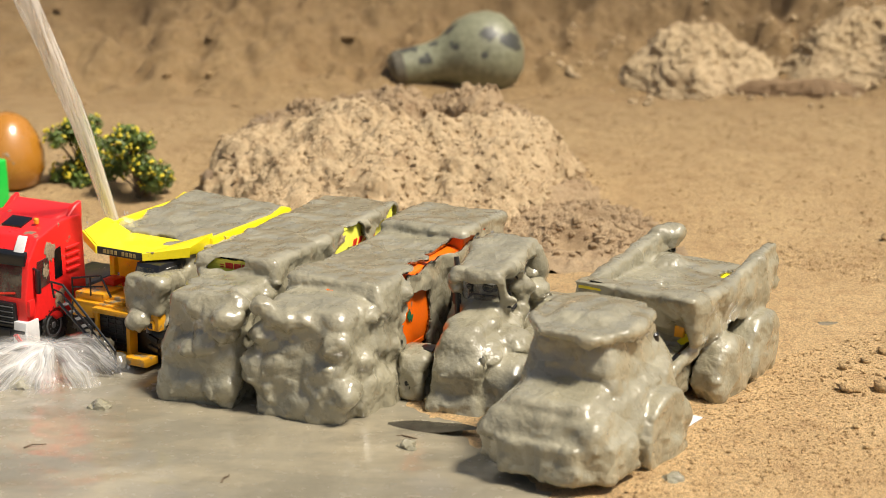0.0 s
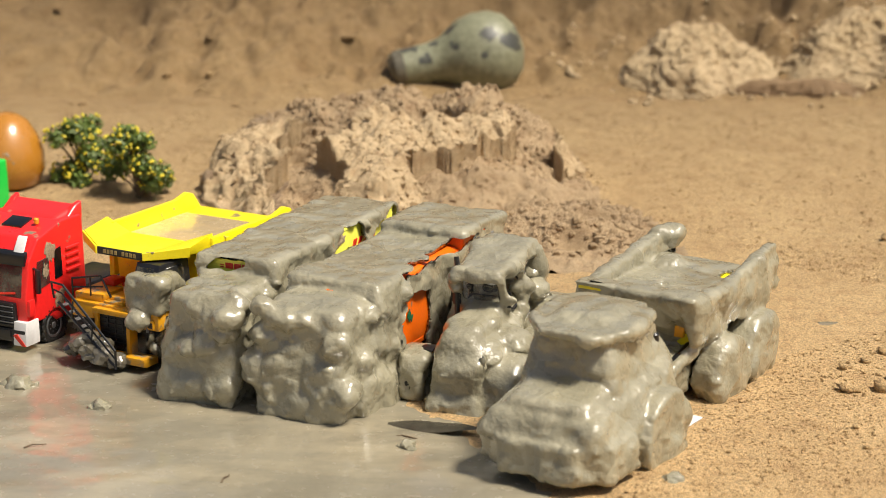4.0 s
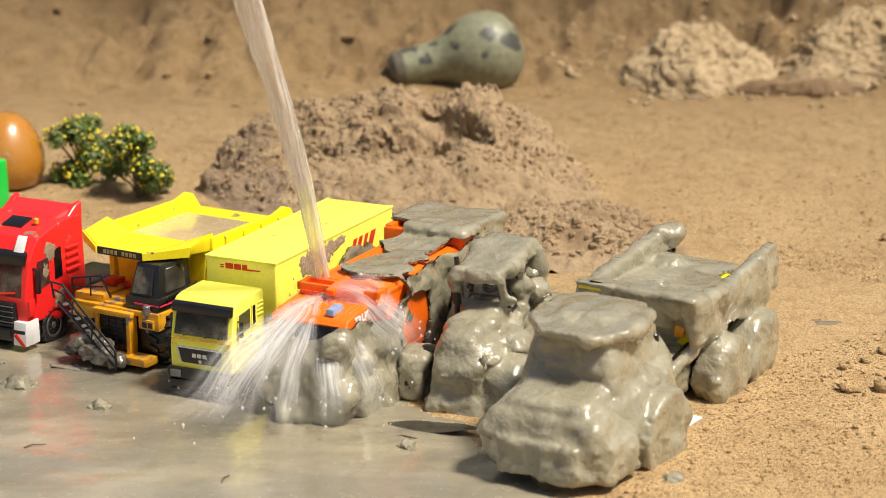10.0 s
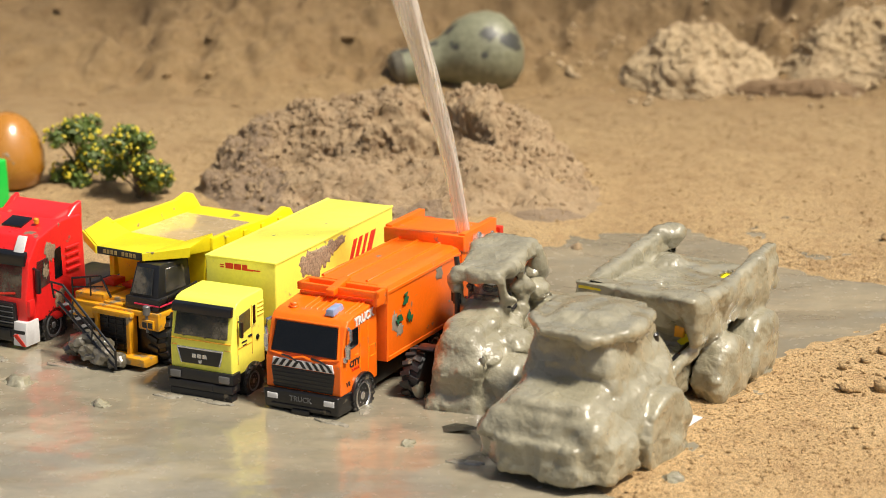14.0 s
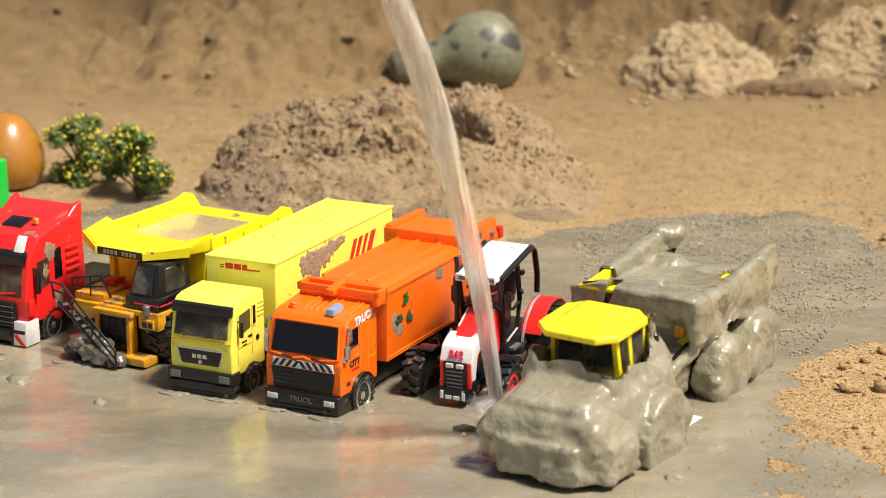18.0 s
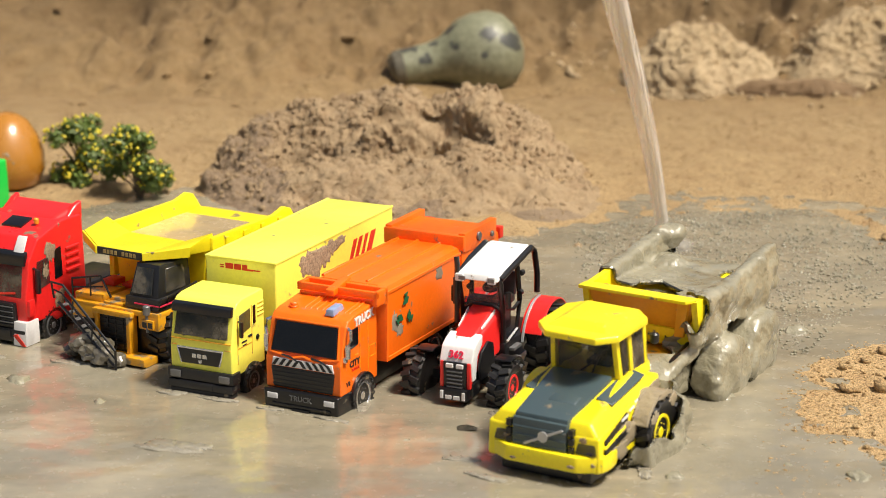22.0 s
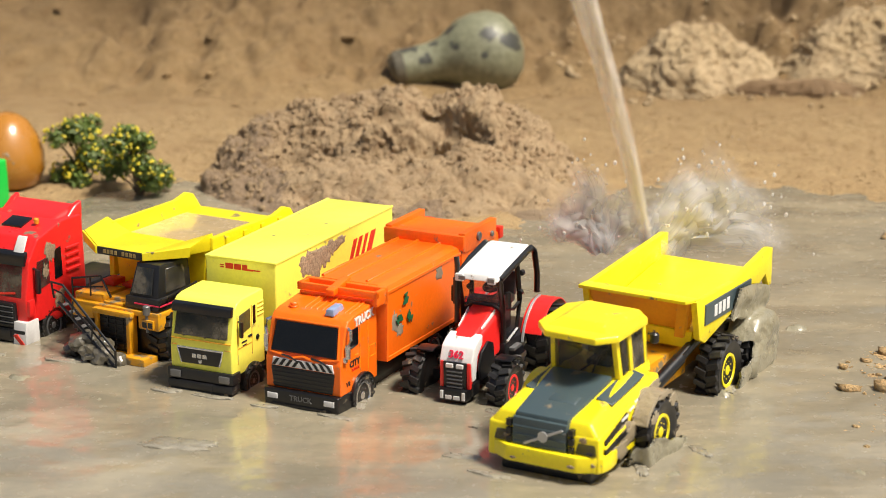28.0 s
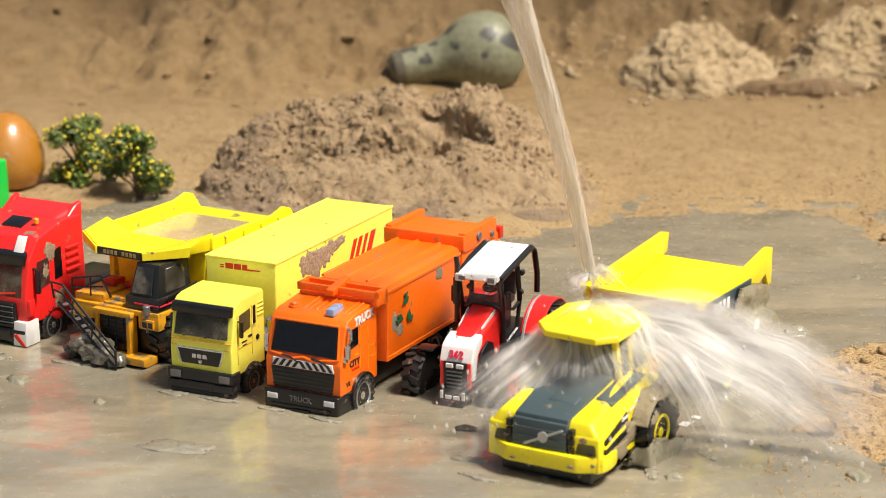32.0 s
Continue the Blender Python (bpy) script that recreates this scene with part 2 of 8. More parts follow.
SQUASH = paint("glazed_orange", (0.43, 0.18, 0.02), 0.18, 0.15, 0, 0.8)

# ---------------------------------------------------------------- mesh helpers (vehicle sizes in millimetres)
MM = 0.001


def finish(bm, angle=33.0):
    bm.normal_update()
    lim = radians(angle)
    for f in bm.faces:
        f.smooth = True
    for e in bm.edges:
        if len(e.link_faces) == 2:
            e.smooth = e.calc_face_angle(0.0) < lim
    return bm


def data_of(name, bm, material, angle=33.0):
    finish(bm, angle)
    me = bpy.data.meshes.new(name)
    bm.to_mesh(me)
    bm.free()
    me.materials.append(material)
    return me


def part(name, bm, material, parent, label=""):
    ob = new(name, data_of(name, bm, material))
    ob.parent = parent
    if label:
        tagged(ob, label)
    return ob


def thing(name, label, category, m, group="", kind="", bm=None, material=None):
    ob = new(name, data_of(name, bm, material) if bm else None)
    if not bm:
        ob.empty_display_size = 0.02
    ob.matrix_basis = m
    return tagged(ob, label, category, group, kind)


def from_lists(verts, faces):
    bm = bmesh.new()
    vs = [bm.verts.new(v) for v in verts]
    for f in faces:
        bm.faces.new([vs[i] for i in f])
    return bm


def bev(bm, b, seg=2):
    if b > 0:
        bmesh.ops.bevel(bm, geom=bm.edges[:], offset=b * MM, segments=seg, affect="EDGES", profile=0.6, clamp_overlap=True)
    return bm


HEX = [(0, 3, 2, 1), (4, 5, 6, 7), (0, 1, 5, 4), (1, 2, 6, 5), (2, 3, 7, 6), (3, 0, 4, 7)]


def hexa(low, high, b=0.6, seg=2):
    """Six-sided block from four low and four high corners, each (x, y, z), anticlockwise from above."""
    return bev(from_lists([tuple(c * MM for c in p) for p in (*low, *high)], HEX), b, seg)


def block(x0, x1, y0, y1, z0, z1, b=0.6, seg=2):
    q = ((x0, y0), (x1, y0), (x1, y1), (x0, y1))
    return hexa([(*p, z0) for p in q], [(*p, z1) for p in q], b, seg)


def prism(profile, a0, a1, axis="x", b=0.5, seg=2):
    """A profile swept along x (profile of y, z), y (x, z) or z (x, y)."""
    def at(p, a):
        u, v = p
        return {"x": (a, u, v), "y": (u, a, v), "z": (u, v, a)}[axis]
    n = len(profile)
    verts = [tuple(c * MM for c in at(p, a0)) for p in profile] + [tuple(c * MM for c in at(p, a1)) for p in profile]
    bm = from_lists(verts, [tuple(range(n - 1, -1, -1)), tuple(range(n, 2 * n))] + [(i, (i + 1) % n, n + (i + 1) % n, n + i) for i in range(n)])
    bmesh.ops.recalc_face_normals(bm, faces=bm.faces[:])
    return bev(bm, b, seg)


def lathe(profile, centre=(0, 0, 0), axis="x", seg=28):
    """A profile of (along, radius) turned about an axis."""
    verts, faces = [], []
    for a, r in profile:
        for k in range(seg):
            t = 2 * math.pi * k / seg
            c, s = r * math.cos(t), r * math.sin(t)
            p = {"x": (a, c, s), "y": (c, a, s), "z": (c, s, a)}[axis]
            verts.append(tuple((p[i] + centre[i]) * MM for i in range(3)))
    n = len(profile)
    for i in range(n - 1):
        for k in range(seg):
            faces.append((i * seg + k, i * seg + (k + 1) % seg, (i + 1) * seg + (k + 1) % seg, (i + 1) * seg + k))
    if profile[0][1] > 0:
        faces.append(tuple(range(seg)))
    if profile[-1][1] > 0:
        faces.append(tuple(range((n - 1) * seg, n * seg)))
    bm = from_lists(verts, faces)
    bmesh.ops.remove_doubles(bm, verts=bm.verts[:], dist=1e-7)
    bmesh.ops.recalc_face_normals(bm, faces=bm.faces[:])
    return bm


def rod(c, r, length, axis="x", b=0.4, seg=20):
    h = length / 2
    b = min(b, r * 0.4, h * 0.4)
    return lathe([(-h, 0), (-h, r - b), (-h + b, r), (h - b, r), (h, r - b), (h, 0)], c, axis, seg)


def tube(points, r, seg=8, taper=1.0):
    """A round bar through points (mm)."""
    pts = [Vector(p) * MM for p in points]
    verts, faces, n = [], [], len(pts)
    up = Vector((0.13, 0.21, 0.97))
    for i, p in enumerate(pts):
        d = (pts[min(i + 1, n - 1)] - pts[max(i - 1, 0)]).normalized()
        a = d.cross(up).normalized() if abs(d.dot(up)) < 0.98 else d.cross(Vector((1, 0, 0))).normalized()
        c = d.cross(a)
        rr = r * MM * (1 + (taper - 1) * i / (n - 1))
        for k in range(seg):
            t = 2 * math.pi * k / seg
            verts.append(tuple(p + a * (rr * math.cos(t)) + c * (rr * math.sin(t))))
    for i in range(n - 1):
        for k in range(seg):
            faces.append((i * seg + k, i * seg + (k + 1) % seg, (i + 1) * seg + (k + 1) % seg, (i + 1) * seg + k))
    faces += [tuple(range(seg - 1, -1, -1)), tuple(range((n - 1) * seg, n * seg))]
    bm = from_lists(verts, faces)
    bmesh.ops.recalc_face_normals(bm, faces=bm.faces[:])
    return bm


def join(*bms):
    out = bmesh.new()
    for b in bms:
        me = bpy.data.meshes.new("t")
        b.to_mesh(me)
        b.free()
        out.from_mesh(me)
        bpy.data.meshes.remove(me)
    return out


def moved(bm, m):
    bmesh.ops.transform(bm, matrix=m, verts=bm.verts[:])
    return bm


def quad_plate(a, b, c, d, thick, inset=0.0):
    """A plate of given thickness (mm) on the four corners a, b, c, d (mm), raised along its normal."""
    P = [Vector(p) for p in (a, b, c, d)]
    n = (P[1] - P[0]).cross(P[3] - P[0]).normalized()
    mid = sum(P, Vector()) / 4
    P = [p + (mid - p) * inset for p in P]
    low, high = [tuple(p) for p in P], [tuple(p + n * thick) for p in P]
    return hexa(low, high, min(0.25, thick * 0.3), 1)


def letters(text, size, m, extrude=0.25, bold=0.0):
    """Built-in font as a mesh: size in mm, laid by the matrix m."""
    cu = bpy.data.curves.new("t", "FONT")
    cu.body, cu.size, cu.extrude, cu.align_x, cu.resolution_u = text, size * MM, extrude * MM, "CENTER", 2
    cu.offset = bold * MM
    ob = bpy.data.objects.new("t", cu)
    scene.collection.objects.link(ob)
    me = bpy.data.meshes.new_from_object(ob.evaluated_get(bpy.context.evaluated_depsgraph_get()))
    bm = bmesh.new()
    bm.from_mesh(me)
    bpy.data.objects.remove(ob)
    bpy.data.meshes.remove(me)
    return moved(bm, m)


def on_front(x, y, z, lean=0.0):
    """Frame of a face that looks to -y: text runs along +x."""
    return pose(x * MM, y * MM, z * MM, 90 - lean, 0, 0)


def on_side(x, y, z):
    """Frame of a face that looks to +x: text runs along +y."""
    return pose(x * MM, y * MM, z * MM, 90, 0, 90)


def wheel_kit(r, w, rim_r, lugs, tyre_mat, rim_mat, spokes=0, lug=1.2):
    """Meshes of a wheel about the x axis, its outer face to +x: hub, tyre, rim."""
    h = w / 2
    tyre = lathe([(-h * 0.75, rim_r), (-h, rim_r + (r - rim_r) * 0.35), (-h, r * 0.9), (-h * 0.75, r - 0.2), (0, r), (h * 0.75, r - 0.2),
                  (h, r * 0.9), (h, rim_r + (r - rim_r) * 0.35), (h * 0.75, rim_r)], seg=40)
    pieces = []
    for k in range(lugs):
        for s in (-1, 1):
            a = 2 * math.pi * (k + 0.25 * s) / lugs
            bl = block(0.0, h * 1.04, -math.pi * r / lugs * 0.5, math.pi * r / lugs * 0.5, r - 1.2, r + lug, 0.25, 1)
            if s < 0:
                bl = moved(bl, Matrix.Diagonal((-1, 1, 1, 1)))
                bmesh.ops.reverse_faces(bl, faces=bl.faces[:])
            bl = moved(bl, Matrix.Rotation(radians(18 * s), 4, "Z"))
            pieces.append(moved(bl, Matrix.Rotation(a, 4, "X")))
    rim = lathe([(-h * 0.7, rim_r * 0.2), (-h * 0.7, rim_r), (h * 0.72, rim_r + 0.3), (h * 0.86, rim_r + 0.1), (h * 0.86, rim_r * 0.86),
                 (h * 0.45, rim_r * 0.72), (h * 0.4, rim_r * 0.35), (h * 0.4, 0)], seg=32)
    hub = [rod((h * 0.55, 0, 0), rim_r * 0.3, h * 0.5)]
    for k in range(spokes):
        hub.append(moved(block(h * 0.35, h * 0.72, -rim_r * 0.1, rim_r * 0.1, rim_r * 0.2, rim_r * 0.9, 0.3, 1), Matrix.Rotation(2 * math.pi * k / spokes, 4, "X")))
    for k in range(8):
        a = 2 * math.pi * k / 8
        hub.append(rod((h * 0.62, rim_r * 0.52 * math.cos(a), rim_r * 0.52 * math.sin(a)), rim_r * 0.07, h * 0.3, seg=6))
    return (data_of("wheel", join(*hub), rim_mat), data_of("tyre", tyre, tyre_mat), data_of("rim", rim, rim_mat), data_of("tread", join(*pieces), tyre_mat))


def put_wheel(kit, parent, x, y, z, label=""):
    ob = new("wheel", kit[0])
    ob.parent = parent
    ob.matrix_basis = pose(x * MM, y * MM, z * MM, random.uniform(0, 60), 0, 0 if x > 0 else 180)
    for name, me in (("tyre", kit[1]), ("rim", kit[2]), ("tread", kit[3])):
        c = new(name, me)
        c.parent = ob
        if name == "tread":
            tagged(c, "rubber lugs of the tyre", kind="stuff")
    if label:
        tagged(ob, label)
    return ob


def bars(spec, frame_of):
    """Plain bars for print that is not lettered: (along, up, length, height) in mm on a face."""
    return join(*[moved(block(a, a + l, u, u + h, -0.1, 0.25, 0.05, 1), frame_of) for a, u, l, h in spec])

# ---------------------------------------------------------------- the ground: one sheet, with basin and earth bank
# shorelines on the plan (x, y), each with the water level that reaches it
POOL_START = [(-0.45, 1.30), (-0.26, 1.38), (-0.10, 1.33), (-0.05, 1.20), (0.0, 1.125), (0.028, 1.085), (0.050, 1.02), (0.062, 0.99), (0.05, 0.91), (-0.05, 0.85), (-0.22, 0.83), (-0.38, 0.90), (-0.47, 1.05), (-0.50, 1.2)]
POOL_BACK = [(0.03, 1.46), (0.095, 1.536), (0.187, 1.571), (0.22, 1.53), (0.246, 1.454), (0.30, 1.415), (0.335, 1.38), (0.33, 1.31), (0.297, 1.30), (0.242, 1.264),
             (0.203, 1.229), (0.16, 1.17), (0.12, 1.23), (0.05, 1.25), (0.0, 1.36)]
POOL_WIDE = [(0.02, 1.45), (0.077, 1.53), (0.158, 1.589), (0.215, 1.607), (0.287, 1.626), (0.323, 1.571), (0.345, 1.46), (0.335, 1.42), (0.27, 1.32), (0.221, 1.229),
             (0.207, 1.174), (0.198, 1.13), (0.196, 1.07), (0.178, 1.02), (0.155, 0.97), (0.14, 0.86), (0.02, 0.86)]
POOL_FULL = [(0.06, 1.50), (0.097, 1.585), (0.176, 1.685), (0.253, 1.716), (0.36, 1.64), (0.55, 1.60), (0.55, 1.40), (0.32, 1.34), (0.235, 1.235), (0.228, 1.14), (0.262, 1.08), (0.42, 0.98), (0.42, 0.86), (0.02, 0.86)]
POOL_CORNER = [(0.13, 1.12), (0.188, 1.14), (0.200, 1.112), (0.228, 1.073), (0.29, 1.045), (0.45, 1.02), (0.45, 0.80), (0.10, 0.80)]
POOL_LEFT = [(-0.31, 1.60), (-0.22, 1.69), (-0.15, 1.60), (-0.12, 1.45), (-0.20, 1.30), (-0.40, 1.35), (-0.42, 1.5)]
ISLE = [(0.225, 1.25), (0.218, 1.14), (0.255, 1.07), (0.42, 0.96), (0.60, 1.0), (0.60, 1.42), (0.32, 1.36)]
SHORES = [(ISLE, 0.0022, 0.0013), (POOL_START, -0.0030, -0.0075), (POOL_BACK, -0.0012, -0.0024), (POOL_WIDE, 0.0002, -0.0008), (POOL_CORNER, 0.0006, -0.0002), (POOL_LEFT, 0.0004, -0.0004), (POOL_FULL, 0.0016, 0.0008)]


def signed_distance(poly, x, y):
    """Distance to a polygon's edge, negative inside."""
    best, inside = np.full(x.shape, 9.0), np.zeros(x.shape, bool)
    for (x0, y0), (x1, y1) in zip(poly, poly[1:] + poly[:1]):
        dx, dy = x1 - x0, y1 - y0
        t = np.clip(((x - x0) * dx + (y - y0) * dy) / (dx * dx + dy * dy), 0, 1)
        best = np.minimum(best, np.hypot(x - x0 - t * dx, y - y0 - t * dy))
        if dy != 0:
            inside ^= ((y0 > y) != (y1 > y)) & (x < (y - y0) / dy * dx + x0)
    return np.where(inside, -best, best)


def fractal(x, y, scale, octaves=4, z=0.0):
    return np.array([noise.fractal((a * scale, b * scale, z), 1.0, 2.0, octaves) for a, b in zip(x.ravel(), y.ravel())]).reshape(x.shape)


def dome(x, y, cx, cy, rx, ry, power=2.0):
    return np.clip(1 - (((x - cx) / rx) ** 2 + ((y - cy) / ry) ** 2) ** (power / 2), 0, 1)


def ground_height(x, y):
    h = np.full(x.shape, 0.0045)
    wob = fractal(x, y, 22, 3, 3.0) * 0.008
    for poly, level, floor in SHORES:
        d = signed_distance(poly, x, y) + wob
        h = np.minimum(h, np.maximum(level + d * 0.06, floor))
    near = (np.abs(x) < 1.2) & (y < 3.2) & (y > 0.7)
    fine = np.zeros(x.shape)
    fine[near] = fractal(x[near], y[near], 40, 4, 7.0) * 0.0016 + fractal(x[near], y[near], 9, 2, 1.0) * 0.0016
    dry = np.clip((h + 0.001) / 0.004, 0.12, 1)
    h = h + fine * dry
    # earth bank behind, rough and stepped
    lump = np.zeros(x.shape)
    lump[near] = fractal(x[near], y[near], 7, 5, 11.0)
    lump2 = np.zeros(x.shape)
    lump2[near] = fractal(x[near], y[near], 26, 4, 17.0)
    foot = 2.07 + 0.03 * np.sin(x * 9.0) + lump * 0.03
    rise = np.clip(y - foot, 0, None)
    bank = np.where(rise < 0.22, 0.30 * rise, 0.066 + np.minimum(0.85 * (rise - 0.22), 0.6))
    h = h + bank * (1 + 0.25 * lump) + np.clip(rise * 12, 0, 1) * (lump * 0.032 + lump2 * 0.015) * (rise < 1.2)
    # hollows dug into the bank
    for cx, cy, rx, ry, d in ((0.13, 2.34, 0.06, 0.06, 0.045), (0.355, 2.33, 0.055, 0.06, 0.05), (-0.10, 2.36, 0.07, 0.05, 0.03), (-0.36, 2.30, 0.08, 0.05, 0.03), (0.02, 2.42, 0.05, 0.05, 0.03), (-0.23, 2.44, 0.06, 0.06, 0.04), (0.52, 2.38, 0.05, 0.05, 0.04)):
        h = h - d * dome(x, y, cx, cy, rx, ry, 2.0)
    return h


def axis_steps(stops):
    out = [stops[0][0]]
    for (a, s), (b, _) in zip(stops, stops[1:]):
        n = max(1, int(round((b - a) / s)))
        out += [a + (b - a) * (i + 1) / n for i in range(n)]
    return np.array(out)


def sheet(name, xs, ys, z, material):
    nx, ny = len(xs), len(ys)
    gx, gy = np.meshgrid(xs, ys)
    verts = np.stack([gx, gy, z], -1).reshape(-1, 3)
    i = np.arange(nx * (ny - 1)).reshape(ny - 1, nx)[:, :-1].ravel()
    faces = np.stack([i, i + 1, i + 1 + nx, i + nx], -1)
    me = bpy.data.meshes.new(name)
    me.from_pydata(verts.tolist(), [], faces.tolist())
    me.polygons.foreach_set("use_smooth", np.ones(len(me.polygons), bool))
    me.materials.append(material)
    return new(name, me)


gxs = axis_steps([(-60, 12), (-12, 2), (-1.5, 0.1), (-0.75, 0.012), (-0.40, 0.0028), (0.42, 0.012), (0.75, 0.1), (1.5, 2), (12, 12), (60, 1)])
gys = axis_steps([(-60, 12), (-6, 1), (0.5, 0.05), (0.93, 0.0028), (1.75, 0.0045), (2.05, 0.005), (2.6, 0.05), (4, 2), (12, 12), (60, 1)])
_gx, _gy = np.meshgrid(gxs, gys)
GROUND_Z = ground_height(_gx, _gy)
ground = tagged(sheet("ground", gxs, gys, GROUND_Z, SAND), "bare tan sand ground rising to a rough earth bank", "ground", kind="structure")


def floor_at(x, y):
    i, j = int(np.argmin(np.abs(gxs - x))), int(np.argmin(np.abs(gys - y)))
    return float(GROUND_Z[j, i])


# muddy water, one sheet that rises over the basin's shores
wxs, wys = axis_steps([(-0.7, 0.02), (-0.42, 0.005), (0.42, 0.02), (0.7, 1)]), axis_steps([(0.80, 0.02), (0.95, 0.005), (1.80, 0.02), (1.9, 1)])
_wx, _wy = np.meshgrid(wxs, wys)
water = tagged(sheet("water", wxs, wys, fractal(_wx, _wy, 30, 2, 21.0) * 0.0007 + fractal(_wx, _wy * 1.4, 75, 2, 5.0) * 0.0004, POOL),
               "shallow pool of opaque grey-beige muddy water", "water", kind="structure")


# ---------------------------------------------------------------- heaps of sand
def sand_dome(name, at, rx, ry, height, power, seed, material, rough, hollows=(), rings=190, seg=420):
    """A crumbly heap: a steep dome pushed out along its normals by clods and crumbs. hollows: (x, y, rx, ry, depth) from its middle."""
    q = np.linspace(0, 1, rings + 1)
    r = (1 - (1 - q) ** 1.7) * 1.04
    a = np.linspace(0, 2 * np.pi, seg, endpoint=False)
    R, A = np.meshgrid(r, a, indexing="ij")
    wob = 1 + 0.07 * np.sin(3 * A + seed) + 0.05 * np.sin(5 * A + 2.0 * seed) + 0.025 * np.sin(11 * A + seed * 3)
    x, y = rx * R * np.cos(A) * wob, ry * R * np.sin(A) * wob
    z = height * np.where(R < 1, np.clip(1 - R ** power, 0, 1) ** 0.85, 0) - 0.008 * np.clip(R - 0.97, 0, 1) / 0.07
    for hx, hy, hrx, hry, d in hollows:
        z = z - d * dome(x, y, hx, hy, hrx, hry, 2.0)
    pos = np.stack([x, y, z], -1)
    du = np.roll(pos, -1, 1) - np.roll(pos, 1, 1)
    dv = np.gradient(pos, axis=0)
    n = np.cross(dv, du)
    n = n / np.maximum(np.linalg.norm(n, axis=2), 1e-9)[..., None]
    flat, off = pos.reshape(-1, 3), []
    for p in flat:
        v = Vector(p) + Vector((seed * 3.0, 0, 0))
        big = noise.fractal(v * 20, 0.9, 2.0, 4)
        c1, c2 = noise.voronoi(v * 95 + Vector((big, big, 0)))[0][0], noise.voronoi(v * 310)[0][0]
        off.append(big * 0.013 + (0.5 - c1) * 0.0050 + (0.5 - c2) * 0.0046 + noise.fractal(v * 130, 0.9, 2.0, 3) * 0.0042 + noise.noise(v * 560) * 0.0012)
    pos = flat + n.reshape(-1, 3) * (np.array(off) * rough * np.clip((1.04 - R.ravel()) * 9, 0, 1) * np.where((R.ravel() > 0.72) & (flat[:, 1] < -0.02), 0.6, 1.0))[:, None]
    faces = [(i * seg + k, (i + 1) * seg + k, (i + 1) * seg + (k + 1) % seg, i * seg + (k + 1) % seg) for i in range(1, rings) for k in range(seg)]
    faces += [(0, seg + k, seg + (k + 1) % seg) for k in range(seg)]
    me = bpy.data.meshes.new(name)
    me.from_pydata(pos.tolist(), [], faces)
    me.polygons.foreach_set("use_smooth", np.ones(len(me.polygons), bool))
    me.materials.append(material)
    ob = new(name, me)
    ob.matrix_basis = pose(*at)
    return ob


HEAP_TOP = ([-0.212, -0.200, -0.185, -0.160, -0.125, -0.085, -0.050, -0.012, 0.020, 0.042, 0.078, 0.092, 0.112, 0.135], [0.0, 0.024, 0.037, 0.049, 0.057, 0.063, 0.069, 0.062, 0.066, 0.063, 0.048, 0.038, 0.010, 0.0])
HEAP_SLUMPED = ([1.545, 1.575, 1.60, 1.625, 1.665, 1.70, 1.745, 1.79, 1.86], [0.0, 0.06, 0.20, 0.40, 0.52, 0.58, 0.97, 1.03, 0.0])
HEAP_FULL = ([1.52, 1.55, 1.59, 1.63, 1.67, 1.745, 1.79, 1.86], [0.0, 0.26, 0.56, 0.80, 0.97, 1.06, 1.0, 0.0])


def heap_height(x, y, run, crater):
    """The big heap: a ridge along x (HEAP_TOP) times a run down its front and back, with a tail to one side; crater: its depth."""
    reach = np.sqrt(np.clip(1 - ((x + 0.04) / 0.182) ** 2, 0.12, 1))
    z = np.interp(x, *HEAP_TOP) * np.interp(1.745 + (y - 1.745) / reach, *run)
    z = np.maximum(z, 0.020 * dome(x, y, 0.080, 1.665, 0.060, 0.10, 1.4))
    z = z - crater * dome(x, y, -0.014, 1.716, 0.060, 0.034, 3.0) - crater * 0.45 * dome(x, y, -0.125, 1.70, 0.045, 0.04, 2.0)
    z = z + (0.3 if crater < 0.03 else 1.0) * (0.022 * dome(x, y, -0.050, 1.694, 0.034, 0.018, 2.0) + 0.012 * dome(x, y, -0.012, 1.696, 0.018, 0.013, 2.0))
    return z


